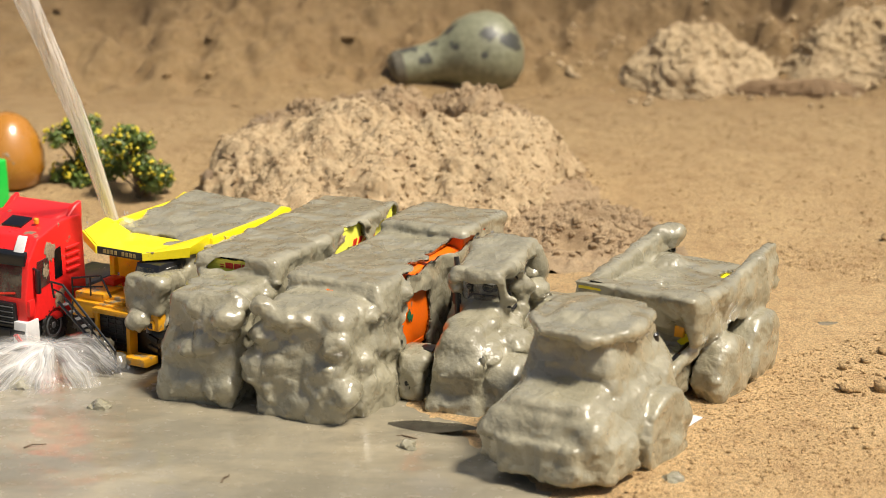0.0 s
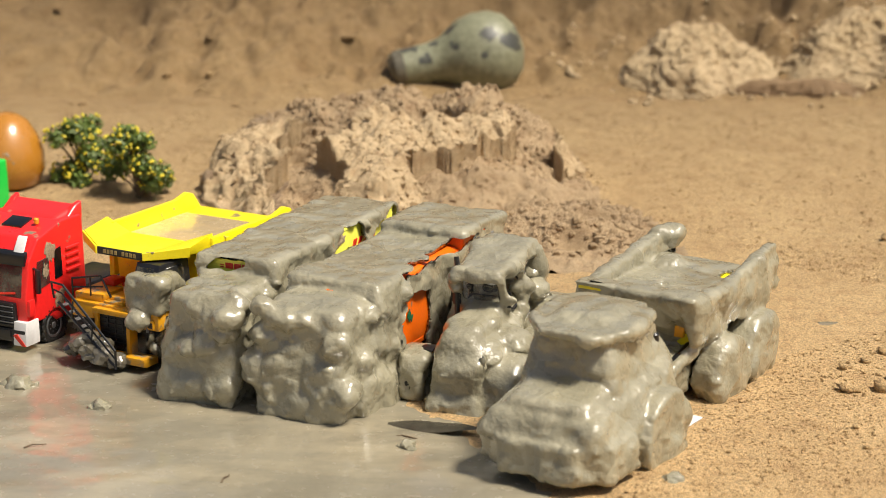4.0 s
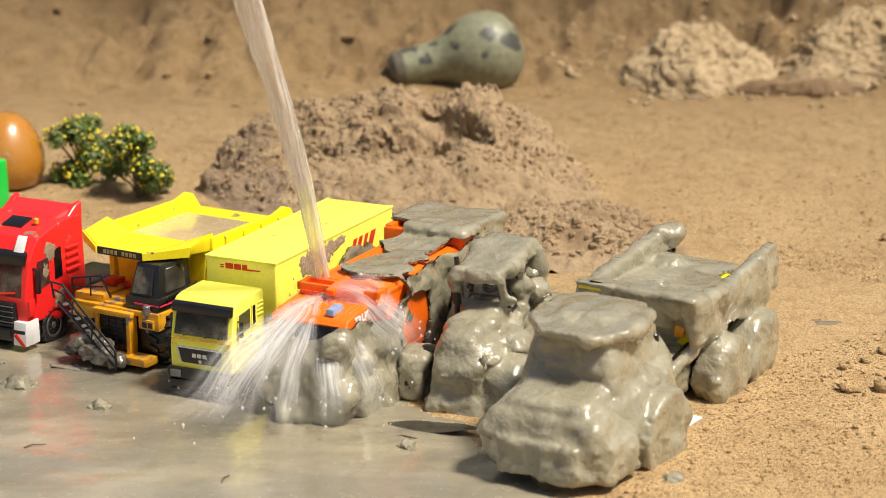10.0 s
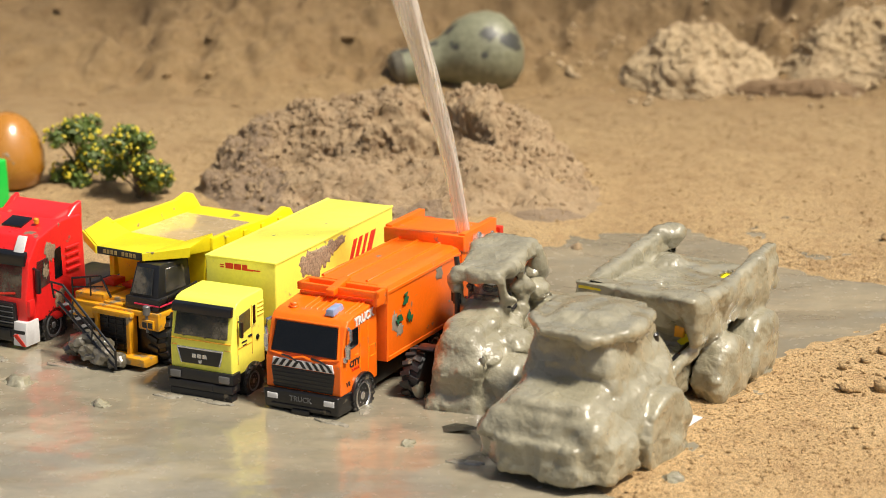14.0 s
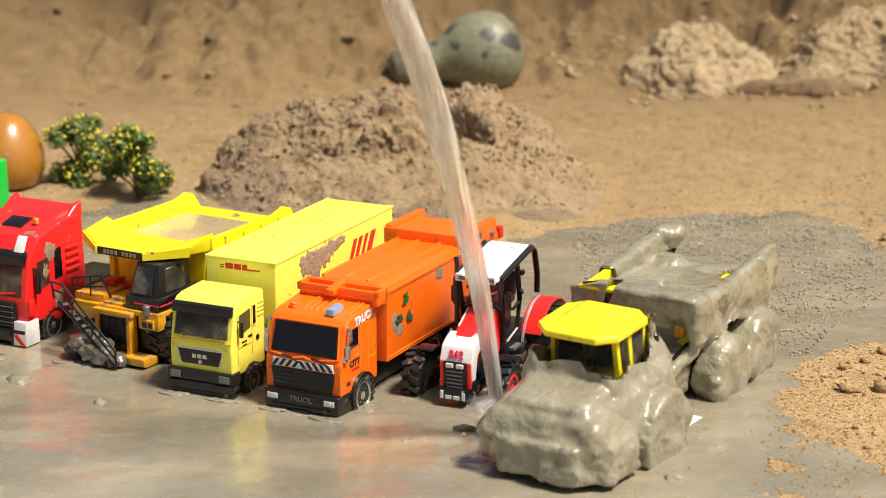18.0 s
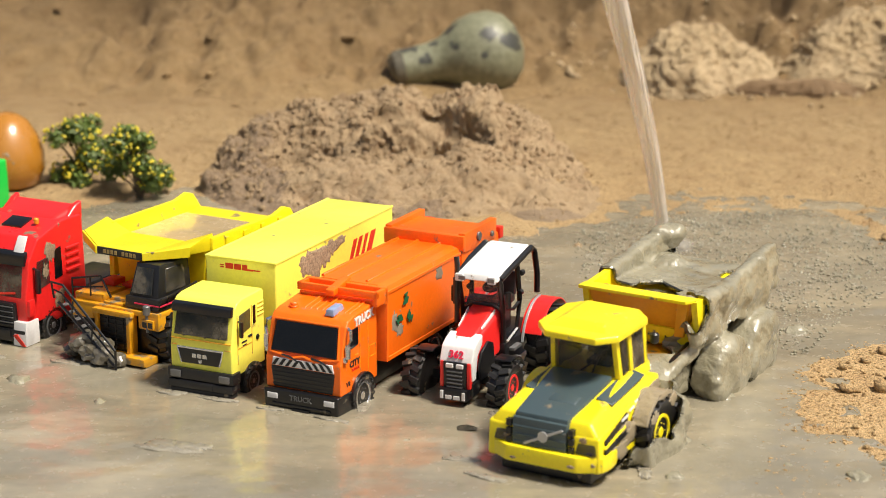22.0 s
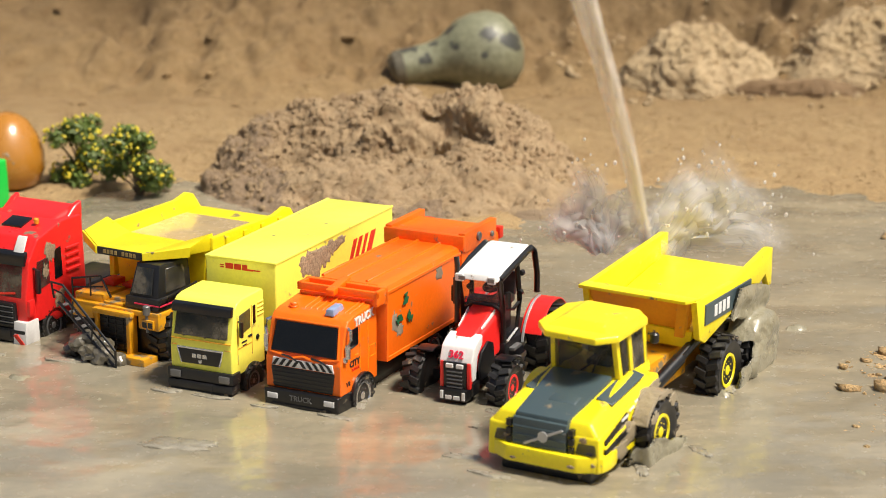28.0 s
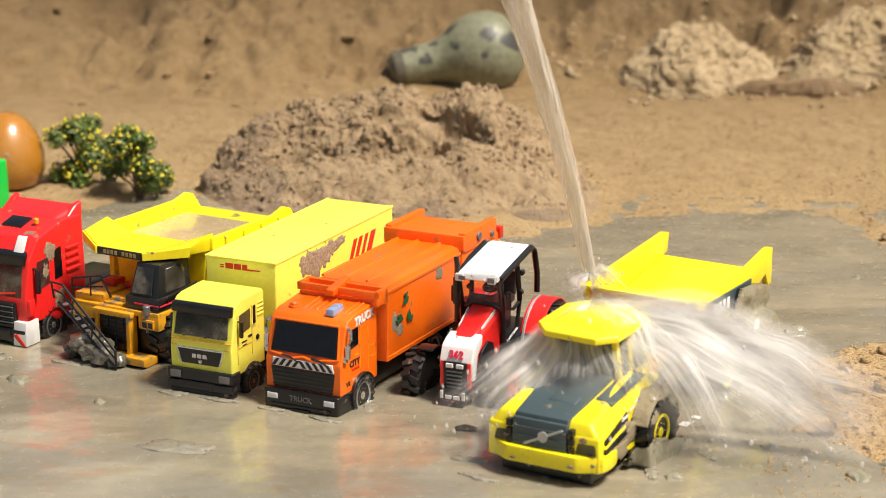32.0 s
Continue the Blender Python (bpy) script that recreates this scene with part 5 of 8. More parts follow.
    rad = part("radiator", block(-12.5, 11.5, 5.5, 9, 6, 30, 0.4), BLACK, t, "black radiator mesh")
    for z in range(8, 30, 3):
        part("radiator_bar", block(-12, 11, 4.9, 6, z, z + 0.7, 0.1, 1), CHARCOAL, rad)
    for x in (-6, 0, 6):
        part("radiator_bar", block(x, x + 0.6, 4.8, 6, 6, 30, 0.1, 1), CHARCOAL, rad)
    part("bumper", join(block(-32, 30, -3, 10, 1, 6, 1.0), block(-32, -18, -5, 2, 4, 9, 0.8), block(14, 30, -5, 2, 2, 7, 0.8)), AMBER, t, "amber front bumper step under mud")
    part("engine", block(-24, 24, 12, 52, 4, 31, 1.0), BLACK, t, "dark engine bay")
    cab = part("cab", join(hexa([(6, 8, 35), (33, 8, 35), (34, 44, 35), (6, 44, 35)], [(7, 8, 43), (33, 8, 43), (34, 44, 43), (6, 44, 43)], 0.8), hexa([(8, 10, 42), (31, 10, 42), (32, 44, 42), (8, 44, 42)], [(10, 17, 63), (28, 17, 63), (30, 44, 63), (9, 44, 63)], 1.2)), CHARCOAL, t, "charcoal driver cab with a red line")
    part("window", quad_plate((10.5, 10.2, 44.5), (26.5, 10.2, 44.5), (24.5, 15.6, 60.5), (12, 15.6, 60.5), 0.9), GLASS, cab, "muddy cab window")
    part("window", quad_plate((30.6, 18, 45), (31.2, 38, 45), (29.8, 38, 60), (28.6, 21, 60), 0.8), GLASS, cab, "muddy side window")
    part("red_line", join(block(14, 33.4, 7.4, 8.4, 38.4, 39.3, 0.1, 1), block(33.2, 34.4, 8, 44, 38.4, 39.3, 0.1, 1)), PINK, cab, "thin red line")
    part("cab_rail", join(tube([(32, 8, 36), (36, 8, 44), (36, 44, 47)], 0.7, 6), *[tube([(36, y, 45), (33, y, 37)], 0.6, 6) for y in (16, 24, 32, 40)]), CHARCOAL, cab, "charcoal hand rail")
    part("air_filter", join(rod((25, 6, 36), 2.4, 6, "z"), tube([(25, 6, 34), (26, 5, 22)], 1.0, 8)), STEEL, t, "grey air filter pipe")
    # stairs across the front and rails
    stairs = part("stairs", both(lambda s: tube([(-37, -1.5 + 3.5 * s, 35), (14, -9.5 + 3.5 * s, 2)], 1.0, 6)), CHARCOAL, t, "dark metal stairs clogged with mud")
    for k in range(9):
        f = (k + 0.5) / 9
        part("tread", block(-37 + 51 * f - 2, -37 + 51 * f + 2, -5 - 8 * f, 2 - 8 * f, 35 - 33 * f - 0.4, 35 - 33 * f + 0.4, 0.2, 1), STEEL, stairs)
    part("hand_rail", join(tube([(-44, -1, 36), (-44, -3, 47), (-33, -5, 47), (15, -14, 13), (15, -14, 1)], 0.8, 8), tube([(-44, -2, 42), (-35, -4, 41), (15, -13.5, 7)], 0.6, 6), *[tube([(-37 + 51 * f, -6 - 8 * f, 35 - 33 * f), (-35 + 50 * f, -6 - 8 * f, 47 - 34 * f)], 0.6, 6) for f in (0.25, 0.6)]), BLACK, t, "bent black hand rail")
    part("hand_rail", join(tube([(-36, 8, 36), (-36, 8, 48), (-14, 10, 52), (-8, 12, 38)], 0.8, 8), tube([(-36, 8, 42), (-13, 10, 45)], 0.6, 6), tube([(-22, 9, 38), (-22, 9, 50.5)], 0.6, 6)), BLACK, t, "black deck rail")
    for k, lump in enumerate(((-18, -8, 12, 8), (-8, -9, 8, 8), (0, -8, 6, 8), (10, -6, 4, 7), (-26, -6, 6, 6), (-2, -4, 12, 6), (-12, -6, 16, 6))):
        part("mud_clog", lumps([lump], 9 + k, 3), CLOG, t, "grey mud caught under the stairs")
    kit = wheel_kit(20, 15, 11, 20, RUBBER, AMBER, 0, 1.2)
    for x, y in ((30, 30), (-30, 30), (30, 112), (-30, 112)):
        put_wheel(kit, t, x, y, 14)
    part("chassis", block(-14, 14, 40, 140, 14, 34, 1), BLACK, t, "dark chassis")
    return t


def lumps(blobs, seed, detail=2):
    """Rounded, knobbly lumps (x, y, z, radius in mm) as one mesh."""
    out = []
    for k, (x, y, z, r) in enumerate(blobs):
        bm = bmesh.new()
        bmesh.ops.create_icosphere(bm, subdivisions=detail, radius=r * MM)
        for v in bm.verts:
            d = v.co.normalized()
            q = 1 + 0.35 * noise.noise(d * 1.6 + Vector((k * 7.3, seed * 3.1, 0))) + 0.12 * noise.noise(d * 5 + Vector((seed, k, 3)))
            v.co = Vector((x, y, z)) * MM + Vector((v.co.x * q, v.co.y * q, v.co.z * q * 0.8))
        out.append(bm)
    return join(*out)


def hauler(at):
    """Articulated dumper: front unit square to its frame, rear unit turned a little."""
    t = thing("articulated_dumper", "yellow toy articulated dump truck with slate grey bonnet", "toy truck", at, "toy vehicles")
    front = part("front_body", join(
        hexa([(-36, 2, 9), (32, 2, 9), (32, 78, 12), (-36, 78, 12)], [(-36, 3, 29), (31, 3, 29), (27, 88, 41), (-34, 88, 41)], 2.0, 3),
        hexa([(-36, 3, 27), (31, 3, 27), (27, 88, 39), (-34, 88, 39)], [(-30, 6, 35.5), (24, 6, 35.5), (20, 66, 47), (-27, 66, 47)], 2.2, 3)), YELLOW, t)
    part("bonnet", hexa([(-20, 2.6, 32.5), (12.5, 2.6, 32.5), (15, 52, 44.4), (-22, 52, 44.4)], [(-19.5, 3.2, 36.2), (12, 3.2, 36.2), (14.5, 52, 47.4), (-21.5, 52, 47.4)], 1.0, 2), SLATE, front, "slate grey bonnet")
    part("bonnet_step", hexa([(-8, 18, 39), (9, 18, 39), (9, 26, 41), (-8, 26, 41)], [(-7.5, 19, 40.3), (8.5, 19, 40.3), (8.5, 26, 41.8), (-7.5, 26, 41.8)], 0.3, 1), SLATE, front)
    grille = part("grille", join(block(-20, 12.5, 0.6, 6, 17, 34, 1.0), *[block(-19.5, 12, 0.1, 1.2, z, z + 1.6, 0.3, 1) for z in (19, 23.5, 28)]), SLATE, front, "dark slotted grille with a diagonal bar")
    part("emblem", join(hexa([(-13, -0.6, 20.4), (-12, -0.6, 19.4), (-12, 0.2, 19.4), (-13, 0.2, 20.4)], [(10, -0.6, 31.6), (11, -0.6, 30.6), (11, 0.2, 30.6), (10, 0.2, 31.6)], 0.1, 1), lathe([(-0.5, 2.0), (-0.5, 3.0), (0.5, 3.0), (0.5, 2.0), (-0.5, 2.0)], (-1, -0.4, 25.6), "y", 20)), SILVER, grille, "plain silver ring and bar")
    for s in (-22.4, 15):
        for z in (18, 23, 28):
            part("vent_block", block(s - 1.6, s + 1.6, 0.6, 4, z, z + 4, 0.3, 1), BLACK, grille)
    part("bumper", prism([(-36, 12), (-35, 4), (-22, -3), (20, -3), (33, 4), (34, 12), (33, 22), (-35, 22)], 9.5, 18.5, "z", 1.2, 2), YELLOW, t, "thick yellow front bumper")
    part("underside", block(-28, 26, 4, 80, 2, 10, 1), BLACK, t, "dark underside")
    for s in (-1, 1):
        x = -1 + s * 24.5
        part("headlight", hexa([(x - 6, 0.8, 19), (x + 6, 0.8, 19), (x + 6, 6, 19), (x - 6, 6, 19)], [(x - 5, 2.2, 25), (x + 5, 2.2, 25), (x + 5, 8, 25), (x - 5, 8, 25)], 1.0), GLASS, front, "dark headlight")
        side = 31.6 if s > 0 else -33.6
        part("side_grille", join(hexa([(side - 1.2, 8, 18), (side + 1.0, 8, 18), (side + 0.6, 38, 22), (side - 1.6, 38, 22)], [(side - 2, 9, 26), (side + 0.2, 9, 26), (side - 1.6, 40, 33), (side - 3.6, 40, 33)], 0.5)), BLACK, front, "black side grille")
        part("side_slat", hexa([(side - 1, 7, 21.6), (side + 1.3, 7, 21.6), (side + 0.6, 34, 26), (side - 1.6, 34, 26)], [(side - 1, 7, 23), (side + 1.3, 7, 23), (side + 0.4, 34, 27.5), (side - 1.8, 34, 27.5)], 0.3, 1), YELLOW, front)
        part("grey_panel", hexa([(s * 21.5 - 1 - 5, 30, 40.4), (s * 21.5 - 1 + 5, 30, 38.2), (s * 22.5 - 1 + 4.5, 70, 44), (s * 20.5 - 1 - 3, 70, 46.4)], [(s * 21.5 - 1 - 5, 30, 41.4), (s * 21.5 - 1 + 5, 30, 39.2), (s * 22.5 - 1 + 4.5, 70, 45), (s * 20.5 - 1 - 3, 70, 47.4)], 0.3, 1), SLATE, front, "slate grey shoulder panel")
        part("fender", prism([(68 + 25 * math.cos(a), 13 + 25 * math.sin(a)) for a in np.linspace(0.25, 2.7, 14)] + [(68 + 22.6 * math.cos(a), 13 + 22.6 * math.sin(a)) for a in np.linspace(2.7, 0.25, 14)], min(-1 + s * 27, -1 + s * 40), max(-1 + s * 27, -1 + s * 40), "x", 0.4, 1), FILM if s > 0 else YELLOW, t, "wheel arch caked with mud" if s > 0 else "yellow wheel arch")
    for k, (x, z, a, b) in enumerate(((-24, 22, 2.2, 1.2), (22, 27, 2.6, 1.6), (26, 20, 2.0, 1.0), (17, 13, 2.4, 1.0), (28, 14, 2.0, 1.2), (-18, 12, 2.0, 0.8))):
        y = -3.2 if z < 19 else 1.4
        part("mud_spot", moved(crust([(0, 0, 0, a, b)], 90 + k, 0.5), pose(x * MM, (y + max(0.0, (abs(x + 1) - 21) * (0.55 if z < 19 else 0.1))) * MM, z * MM, 0, 0, -90)), MUD_DRY, front, "spot of dried brown mud")
    part("side_print", bars([(0, 0, 8, 1.6), (10, 1.6, 6, 1.4), (17, 3.4, 4, 1.4)], on_side(31.2, 30, 30) @ pose(0, 0, 0, 0, 0, 9)), PRINT_W, front, "small unreadable print")
    for k, blob in enumerate(((32.0, 12, 13, 9, 3.5), (32.2, 26, 15, 12, 5), (31.6, 42, 20, 9, 6), (30.6, 52, 27, 8, 6), (29.6, 62, 34, 8, 4), (31.2, 34, 26, 7, 2.5), (29.2, 76, 36, 9, 4), (39.3, 56, 26, 5, 4), (39.3, 80, 30, 6, 4), (39.3, 68, 36, 9, 2.2))):
        part("mud_film", crust([blob], 31 + k, 0.7), FILM, front, "drying grey mud on the flank" if k < 7 else "drying grey mud on the wheel arch")
    # cab
    cab = part("cab", join(hexa([(-25, 54, 38), (19, 54, 38), (20, 92, 40), (-27, 92, 40)], [(-21, 54, 46), (18, 54, 46), (19, 92, 46), (-22, 92, 46)], 0.8),
                           *[hexa([(x - 1.6, y, 45), (x + 1.6, y, 45), (x + 1.6, y + 4, 45), (x - 1.6, y + 4, 45)], [(x2 - 1.6, y2, 70), (x2 + 1.6, y2, 70), (x2 + 1.6, y2 + 4, 70), (x2 - 1.6, y2 + 4, 70)], 0.5) for x, y, x2, y2 in ((-22.5, 54, -21.5, 50), (17, 54, 15.5, 50), (-24, 86, -23, 84), (17.5, 86, 16, 84), (18, 66, 16.5, 64))]), YELLOW, t)
    part("windscreen", quad_plate((-21, 53.6, 46), (15.8, 53.6, 46), (14.4, 50, 69.5), (-20, 50, 69.5), 0.7), CABGLASS, cab, "smoked windscreen")
    for s in (-1, 1):
        x = -1.5 + s * 19.6
        part("side_window", hexa([(x - 0.4, 58, 46), (x + 0.4, 58, 46), (x + 0.4, 86, 46), (x - 0.4, 86, 46)], [(x - 0.4 - s * 1.4, 56, 69.5), (x + 0.4 - s * 1.4, 56, 69.5), (x + 0.4 - s * 1.4, 84, 69.5), (x - 0.4 - s * 1.4, 84, 69.5)], 0, 1), GLASS, cab, "smoked side window with mud film")
    part("rear_window", block(-18, 15, 88.4, 89, 46, 69, 0.1, 1), GLASS, cab)
    part("seat", join(block(-8, 5, 66, 76, 44, 50, 1), block(-8, 5, 75, 79, 48, 64, 1)), BLACK, cab, "black driver seat")
    part("wiper", join(tube([(2, 52.4, 46.5), (7, 51.6, 58), (12, 51.2, 63)], 0.6, 6), tube([(-6, 52.4, 46.5), (5, 51.8, 55)], 0.5, 6)), BLACK, cab, "black windscreen wiper")
    roof = part("roof", prism([(-30, 49), (-19.5, 36), (12.5, 34), (21.5, 45), (21, 84), (10, 97), (-23, 99), (-32, 87)], 69.2, 73.2, "z", 1.0, 3), YELLOW, cab, "yellow cab roof with chamfered corners")
    part("roof_crown", hexa([(-24, 44, 72.6), (15, 43, 72.6), (16, 90, 72.6), (-26, 93, 72.6)], [(-17, 54, 76.4), (9, 53, 76.4), (10, 86, 76.8), (-18, 88, 76.8)], 1.2, 3), YELLOW, roof)
    for s in (-1, 1):
        part("mirror", join(rod((-1.5 + s * 24, 90, 60), 2.6, 6, "z", 0.8), tube([(-1.5 + s * 20, 90, 62), (-1.5 + s * 24, 90, 62)], 0.6, 6)), BLACK, cab, "black rear mirror")
    # rear unit
    R = pose(-0.020, 0.0, 0.0, 0, 0, -1.5)

    def rear(bm):
        return moved(bm, R)
    bed = part("dump_bed", rear(join(hexa([(-30, 160, 33), (30, 160, 33), (33, 256, 50), (-33, 256, 50)], [(-33, 158, 44), (33, 158, 44), (34, 258, 59), (-34, 258, 59)], 0.8))), YELLOW, t, "yellow dump bed")
    for s in (-1, 1):
        wall = [(152, 64.5), (207, 64), (260, 73.2), (266, 72), (266, 48), (261, 48), (256, 57), (244, 52), (228, 50), (166, 36), (158, 40)] if s > 0 else [(152, 64.5), (260, 73.2), (266, 72), (264, 60), (256, 57), (244, 52), (228, 50), (166, 36), (158, 40)]
        part("bed_wall", rear(prism(wall, min(s * 34, s * 38), max(s * 34, s * 38), "x", 0.35)), YELLOW, bed, "side wall of the dump bed with a raised tail wing")
        part("side_plate", rear(block(min(s * 37.4, s * 38.8), max(s * 37.4, s * 38.8), 164, 232, 47, 60, 0.4, 1)), SLATE, bed, "slate side plate with white bars")
        part("plate_bar", rear(join(*[block(min(s * 38.5, s * 39.2), max(s * 38.5, s * 39.2), y, y + 4, 50, 57, 0.1, 1) for y in (176, 182, 188, 194, 212, 220)])), PRINT_W, bed, "plain white bars")
        part("lift_ram", rear(join(tube([(s * 27, 118, 20), (s * 33, 182, 42)], 3.2, 12), tube([(s * 27, 118, 20), (s * 30, 148, 30)], 4.0, 12), tube([(s * 30.2, 122, 23), (s * 33.6, 164, 38)], 0.8, 6))), BLACK, t, "black hydraulic ram")
    part("bed_front", rear(join(hexa([(-24, 164, 31), (24, 164, 31), (24, 168, 31), (-24, 168, 31)], [(-37, 153, 65), (37, 153, 65), (37, 157, 65), (-37, 157, 65)], 0.8), hexa([(22, 156, 40), (28, 156, 40), (28, 164, 40), (22, 164, 40)], [(26, 150.5, 64), (33, 150.5, 64), (33, 156, 64), (26, 156, 64)], 0.6))), SHADED_YELLOW, bed, "yellow front wall of the dump bed, its shade painted amber")
    part("bed_lip", rear(hexa([(-38, 147, 63.4), (33, 147, 63.4), (38, 158, 63.4), (-38, 158, 63.4)], [(-38, 147, 65.6), (33, 147, 65.6), (38, 158, 65.6), (-38, 158, 65.6)], 0.7)), YELLOW, bed, "yellow front lip of the bed")
    part("hitch", rear(join(block(-9, 9, 84, 130, 12, 26, 1.2), rod((0, 104, 19), 8, 26, "z", 1), block(-20, 20, 128, 256, 14, 30, 1.2), hexa([(18, 108, 12), (24, 108, 12), (24, 170, 14), (18, 170, 14)], [(18, 108, 20), (24, 108, 20), (24, 170, 26), (18, 170, 26)], 0.8))), AMBER, t, "amber hitch and rear frame")
    kit = wheel_kit(20, 15, 10.5, 18, RUBBER, YELLOW, 0, 1.8)
    for s in (-1, 1):
        put_wheel(kit, t, -1 + s * 33, 68, 13.5, "black tyre on a yellow rim, caked with mud")
        for y in (188, 234):
            v = R @ Vector((s * 38 * MM, y * MM, 13.5 * MM)) / MM
            put_wheel(kit, t, v.x, v.y, v.z, "black tyre on a yellow rim")
    return t


def red_truck(at):
    t = thing("tractor_unit", "red toy lorry cab with white and red striped corners", "toy truck", at, "toy vehicles")
    W = 29
    cab = part("cab", join(prism([(0, 14), (-1, 30), (4, 56), (14, 69), (40, 76), (60, 76), (62, 73), (64, 10), (30, 10), (26, 14)], -W, W, "x", 3.0, 4)), RED, t)
    part("roof_fairing", join(hexa([(-27, 28, 70), (27, 28, 70), (28, 62, 72), (-28, 62, 72)], [(-21, 42, 77), (21, 42, 77), (26, 63, 82), (-26, 63, 82)], 3.0, 4), both(lambda s: hexa([(s * 24 - 3.5, 44, 73), (s * 24 + 3.5, 44, 72), (s * 25 + 3.5, 63, 72), (s * 25 - 3.5, 63, 74)], [(s * 24.5 - 2, 58, 82), (s * 24.5 + 2, 58, 82), (s * 26 + 2, 64, 84), (s * 26 - 2, 64, 84)], 1.4, 3))), RED, cab, "red roof fairing with flared corners")
    part("windscreen", quad_plate((-25, 0.2, 32), (25, 0.2, 32), (24, 4.2, 53), (-24, 4.2, 53), 0.9), GLASS, cab, "smoked windscreen")
    part("sun_visor", prism([(1.5, 53), (2.5, 60), (6.5, 62), (6, 53)], -26.5, 26.5, "x", 0.6), BLACK, cab, "black sun visor")
    part("roof_hatch", hexa([(-8, 24, 70.5), (8, 24, 70.5), (8, 36, 74), (-8, 36, 74)], [(-8, 24, 72.9), (8, 24, 72.9), (8, 36, 76.2), (-8, 36, 76.2)], 0.3), BLACK, cab, "black roof hatch")
    for s in (-1, 1):
        part("marker_lamp", (lambda s: hexa([(s * 20 - 4, 4.8, 61), (s * 20 + 4, 4.8, 61), (s * 20 + 4, 6, 61), (s * 20 - 4, 6, 61)], [(s * 19 - 3.4, 11.0, 70.5), (s * 19 + 3.4, 11.0, 70.5), (s * 19 + 3.4, 13, 70.5), (s * 19 - 3.4, 13, 70.5)], 0.6))(s), WHITE, cab, "white roof lamp")
    part("emblem", lathe([(-0.6, 0), (-0.6, 3.6), (0.6, 4.4), (0.6, 0)], (-3, 7.5, 65), "y", 20), CHROME, cab, "plain chrome roundel")
    for s in (-1, 1):
        part("beacon", rod((s * 16, 30, 76), 1.8, 4, "z", 0.6), AMBER, cab, "amber roof beacon")
    part("grille", join(block(-21, 21, -3, 4, 12, 29, 1), *[block(-20, 20, -3.8, -2, z, z + 1.2, 0.3, 1) for z in (13.5, 17, 20.5, 24, 27.5)]), BLACK, cab, "black grille with steel bars")
    part("grille_bar", join(*[block(-20, 20, -4.2, -3.4, z, z + 0.7, 0.2, 1) for z in (15.6, 19.1, 22.6, 26)]), STEEL, cab, "steel grille bar")
    part("wiper", join(tube([(-16, -1, 33), (0, 0, 35)], 0.8, 6), tube([(4, -1, 33), (20, 0, 35)], 0.8, 6)), PRINT_R, cab, "dark red wiper tray")
    part("bumper", join(block(-30, 30, -4, 12, 3, 12, 1.2), block(-18, 18, -5, -2, 6, 11, 0.6)), BLACK, t, "black bumper")
    for s in (-1, 1):
        c = part("corner_guard", join(hexa([(s * 25 - 5.4, -4.6, 1), (s * 25 + 5.4, -4.6, 1), (s * 25 + 5.4, 10, 1), (s * 25 - 5.4, 10, 1)], [(s * 25 - 5.0, -3.4, 17), (s * 25 + 5.0, -3.4, 17), (s * 25 + 5.0, 10, 17), (s * 25 - 5.0, 10, 17)], 0.8)), WHITE, t, "white corner guard with red stripe")
        part("stripe", hexa([(s * 25 - 5, -4.9, 8), (s * 25 - 2, -4.9, 9), (s * 25 - 2, -3.5, 9), (s * 25 - 5, -3.5, 8)], [(s * 25 + 2, -5, 1.4), (s * 25 + 5.2, -5, 1.4), (s * 25 + 5.2, -3.6, 1.4), (s * 25 + 2, -3.6, 1.4)], 0, 1), PRINT_R, c, "red slanted stripe")
        x0, x1 = (W - 0.4, W + 0.5) if s > 0 else (-W - 0.5, -W + 0.4)
        part("side_window", hexa([(x0, 9, 35), (x1, 9, 35), (x1, 24, 37), (x0, 24, 37)], [(x0, 12, 54), (x1, 12, 54), (x1, 24, 55), (x0, 24, 55)], 0.2, 1), GLASS, cab, "muddy side window")
        part("side_window", hexa([(x0, 30, 38), (x1, 30, 38), (x1, 38, 39), (x0, 38, 39)], [(x0, 30, 58), (x1, 30, 58), (x1, 37, 59), (x0, 37, 59)], 0.2, 1), DARKGLASS, cab, "black rear side window")
        part("air_vent", join(*[hexa([(x0, 42, z), (x1 + s * 0.8, 42, z), (x1 + s * 0.8, 56, z), (x0, 56, z)], [(x0, 42, z + 2), (x1 + s * 0.8, 42, z + 2), (x1 + s * 0.8, 56, z + 2), (x0, 56, z + 2)], 0.3, 1) for z in (40, 45, 50, 55)]), RED, cab)
        part("mirror", join(block(s * 32 - 1.6, s * 32 + 1.6, 7, 10, 34, 50, 1), tube([(s * 29, 8, 51), (s * 32, 8, 50)], 0.8, 6)), CHARCOAL, cab, "muddy wing mirror")
        part("side_scoop", block(s * 29.5 - 1.6, s * 29.5 + 1.6, 0, 6, 20, 31, 0.8), RED, cab)
    part("mud_spatter", crust([(W + 0.2, 26, 58, 6, 7), (W + 0.2, 20, 46, 4, 6), (W + 0.2, 34, 24, 6, 6)], 12), MUD_DRY, cab, "dried mud spatter")
    part("chassis", block(-16, 16, 20, 130, 8, 20, 1), BLACK, t, "black chassis")
    kit = wheel_kit(13, 10, 8, 18, RUBBER, STEEL, 0, 0.5)
    for x, y in ((24, 28), (-24, 28), (24, 110), (-24, 110)):
        put_wheel(kit, t, x, y, 7)
    return t


box_truck(BOX_AT)
refuse_truck(REFUSE_AT)
tractor(TRACTOR_AT)
mining_truck(MINING_AT)
hauler(HAULER_AT)
red_truck(RED_AT)

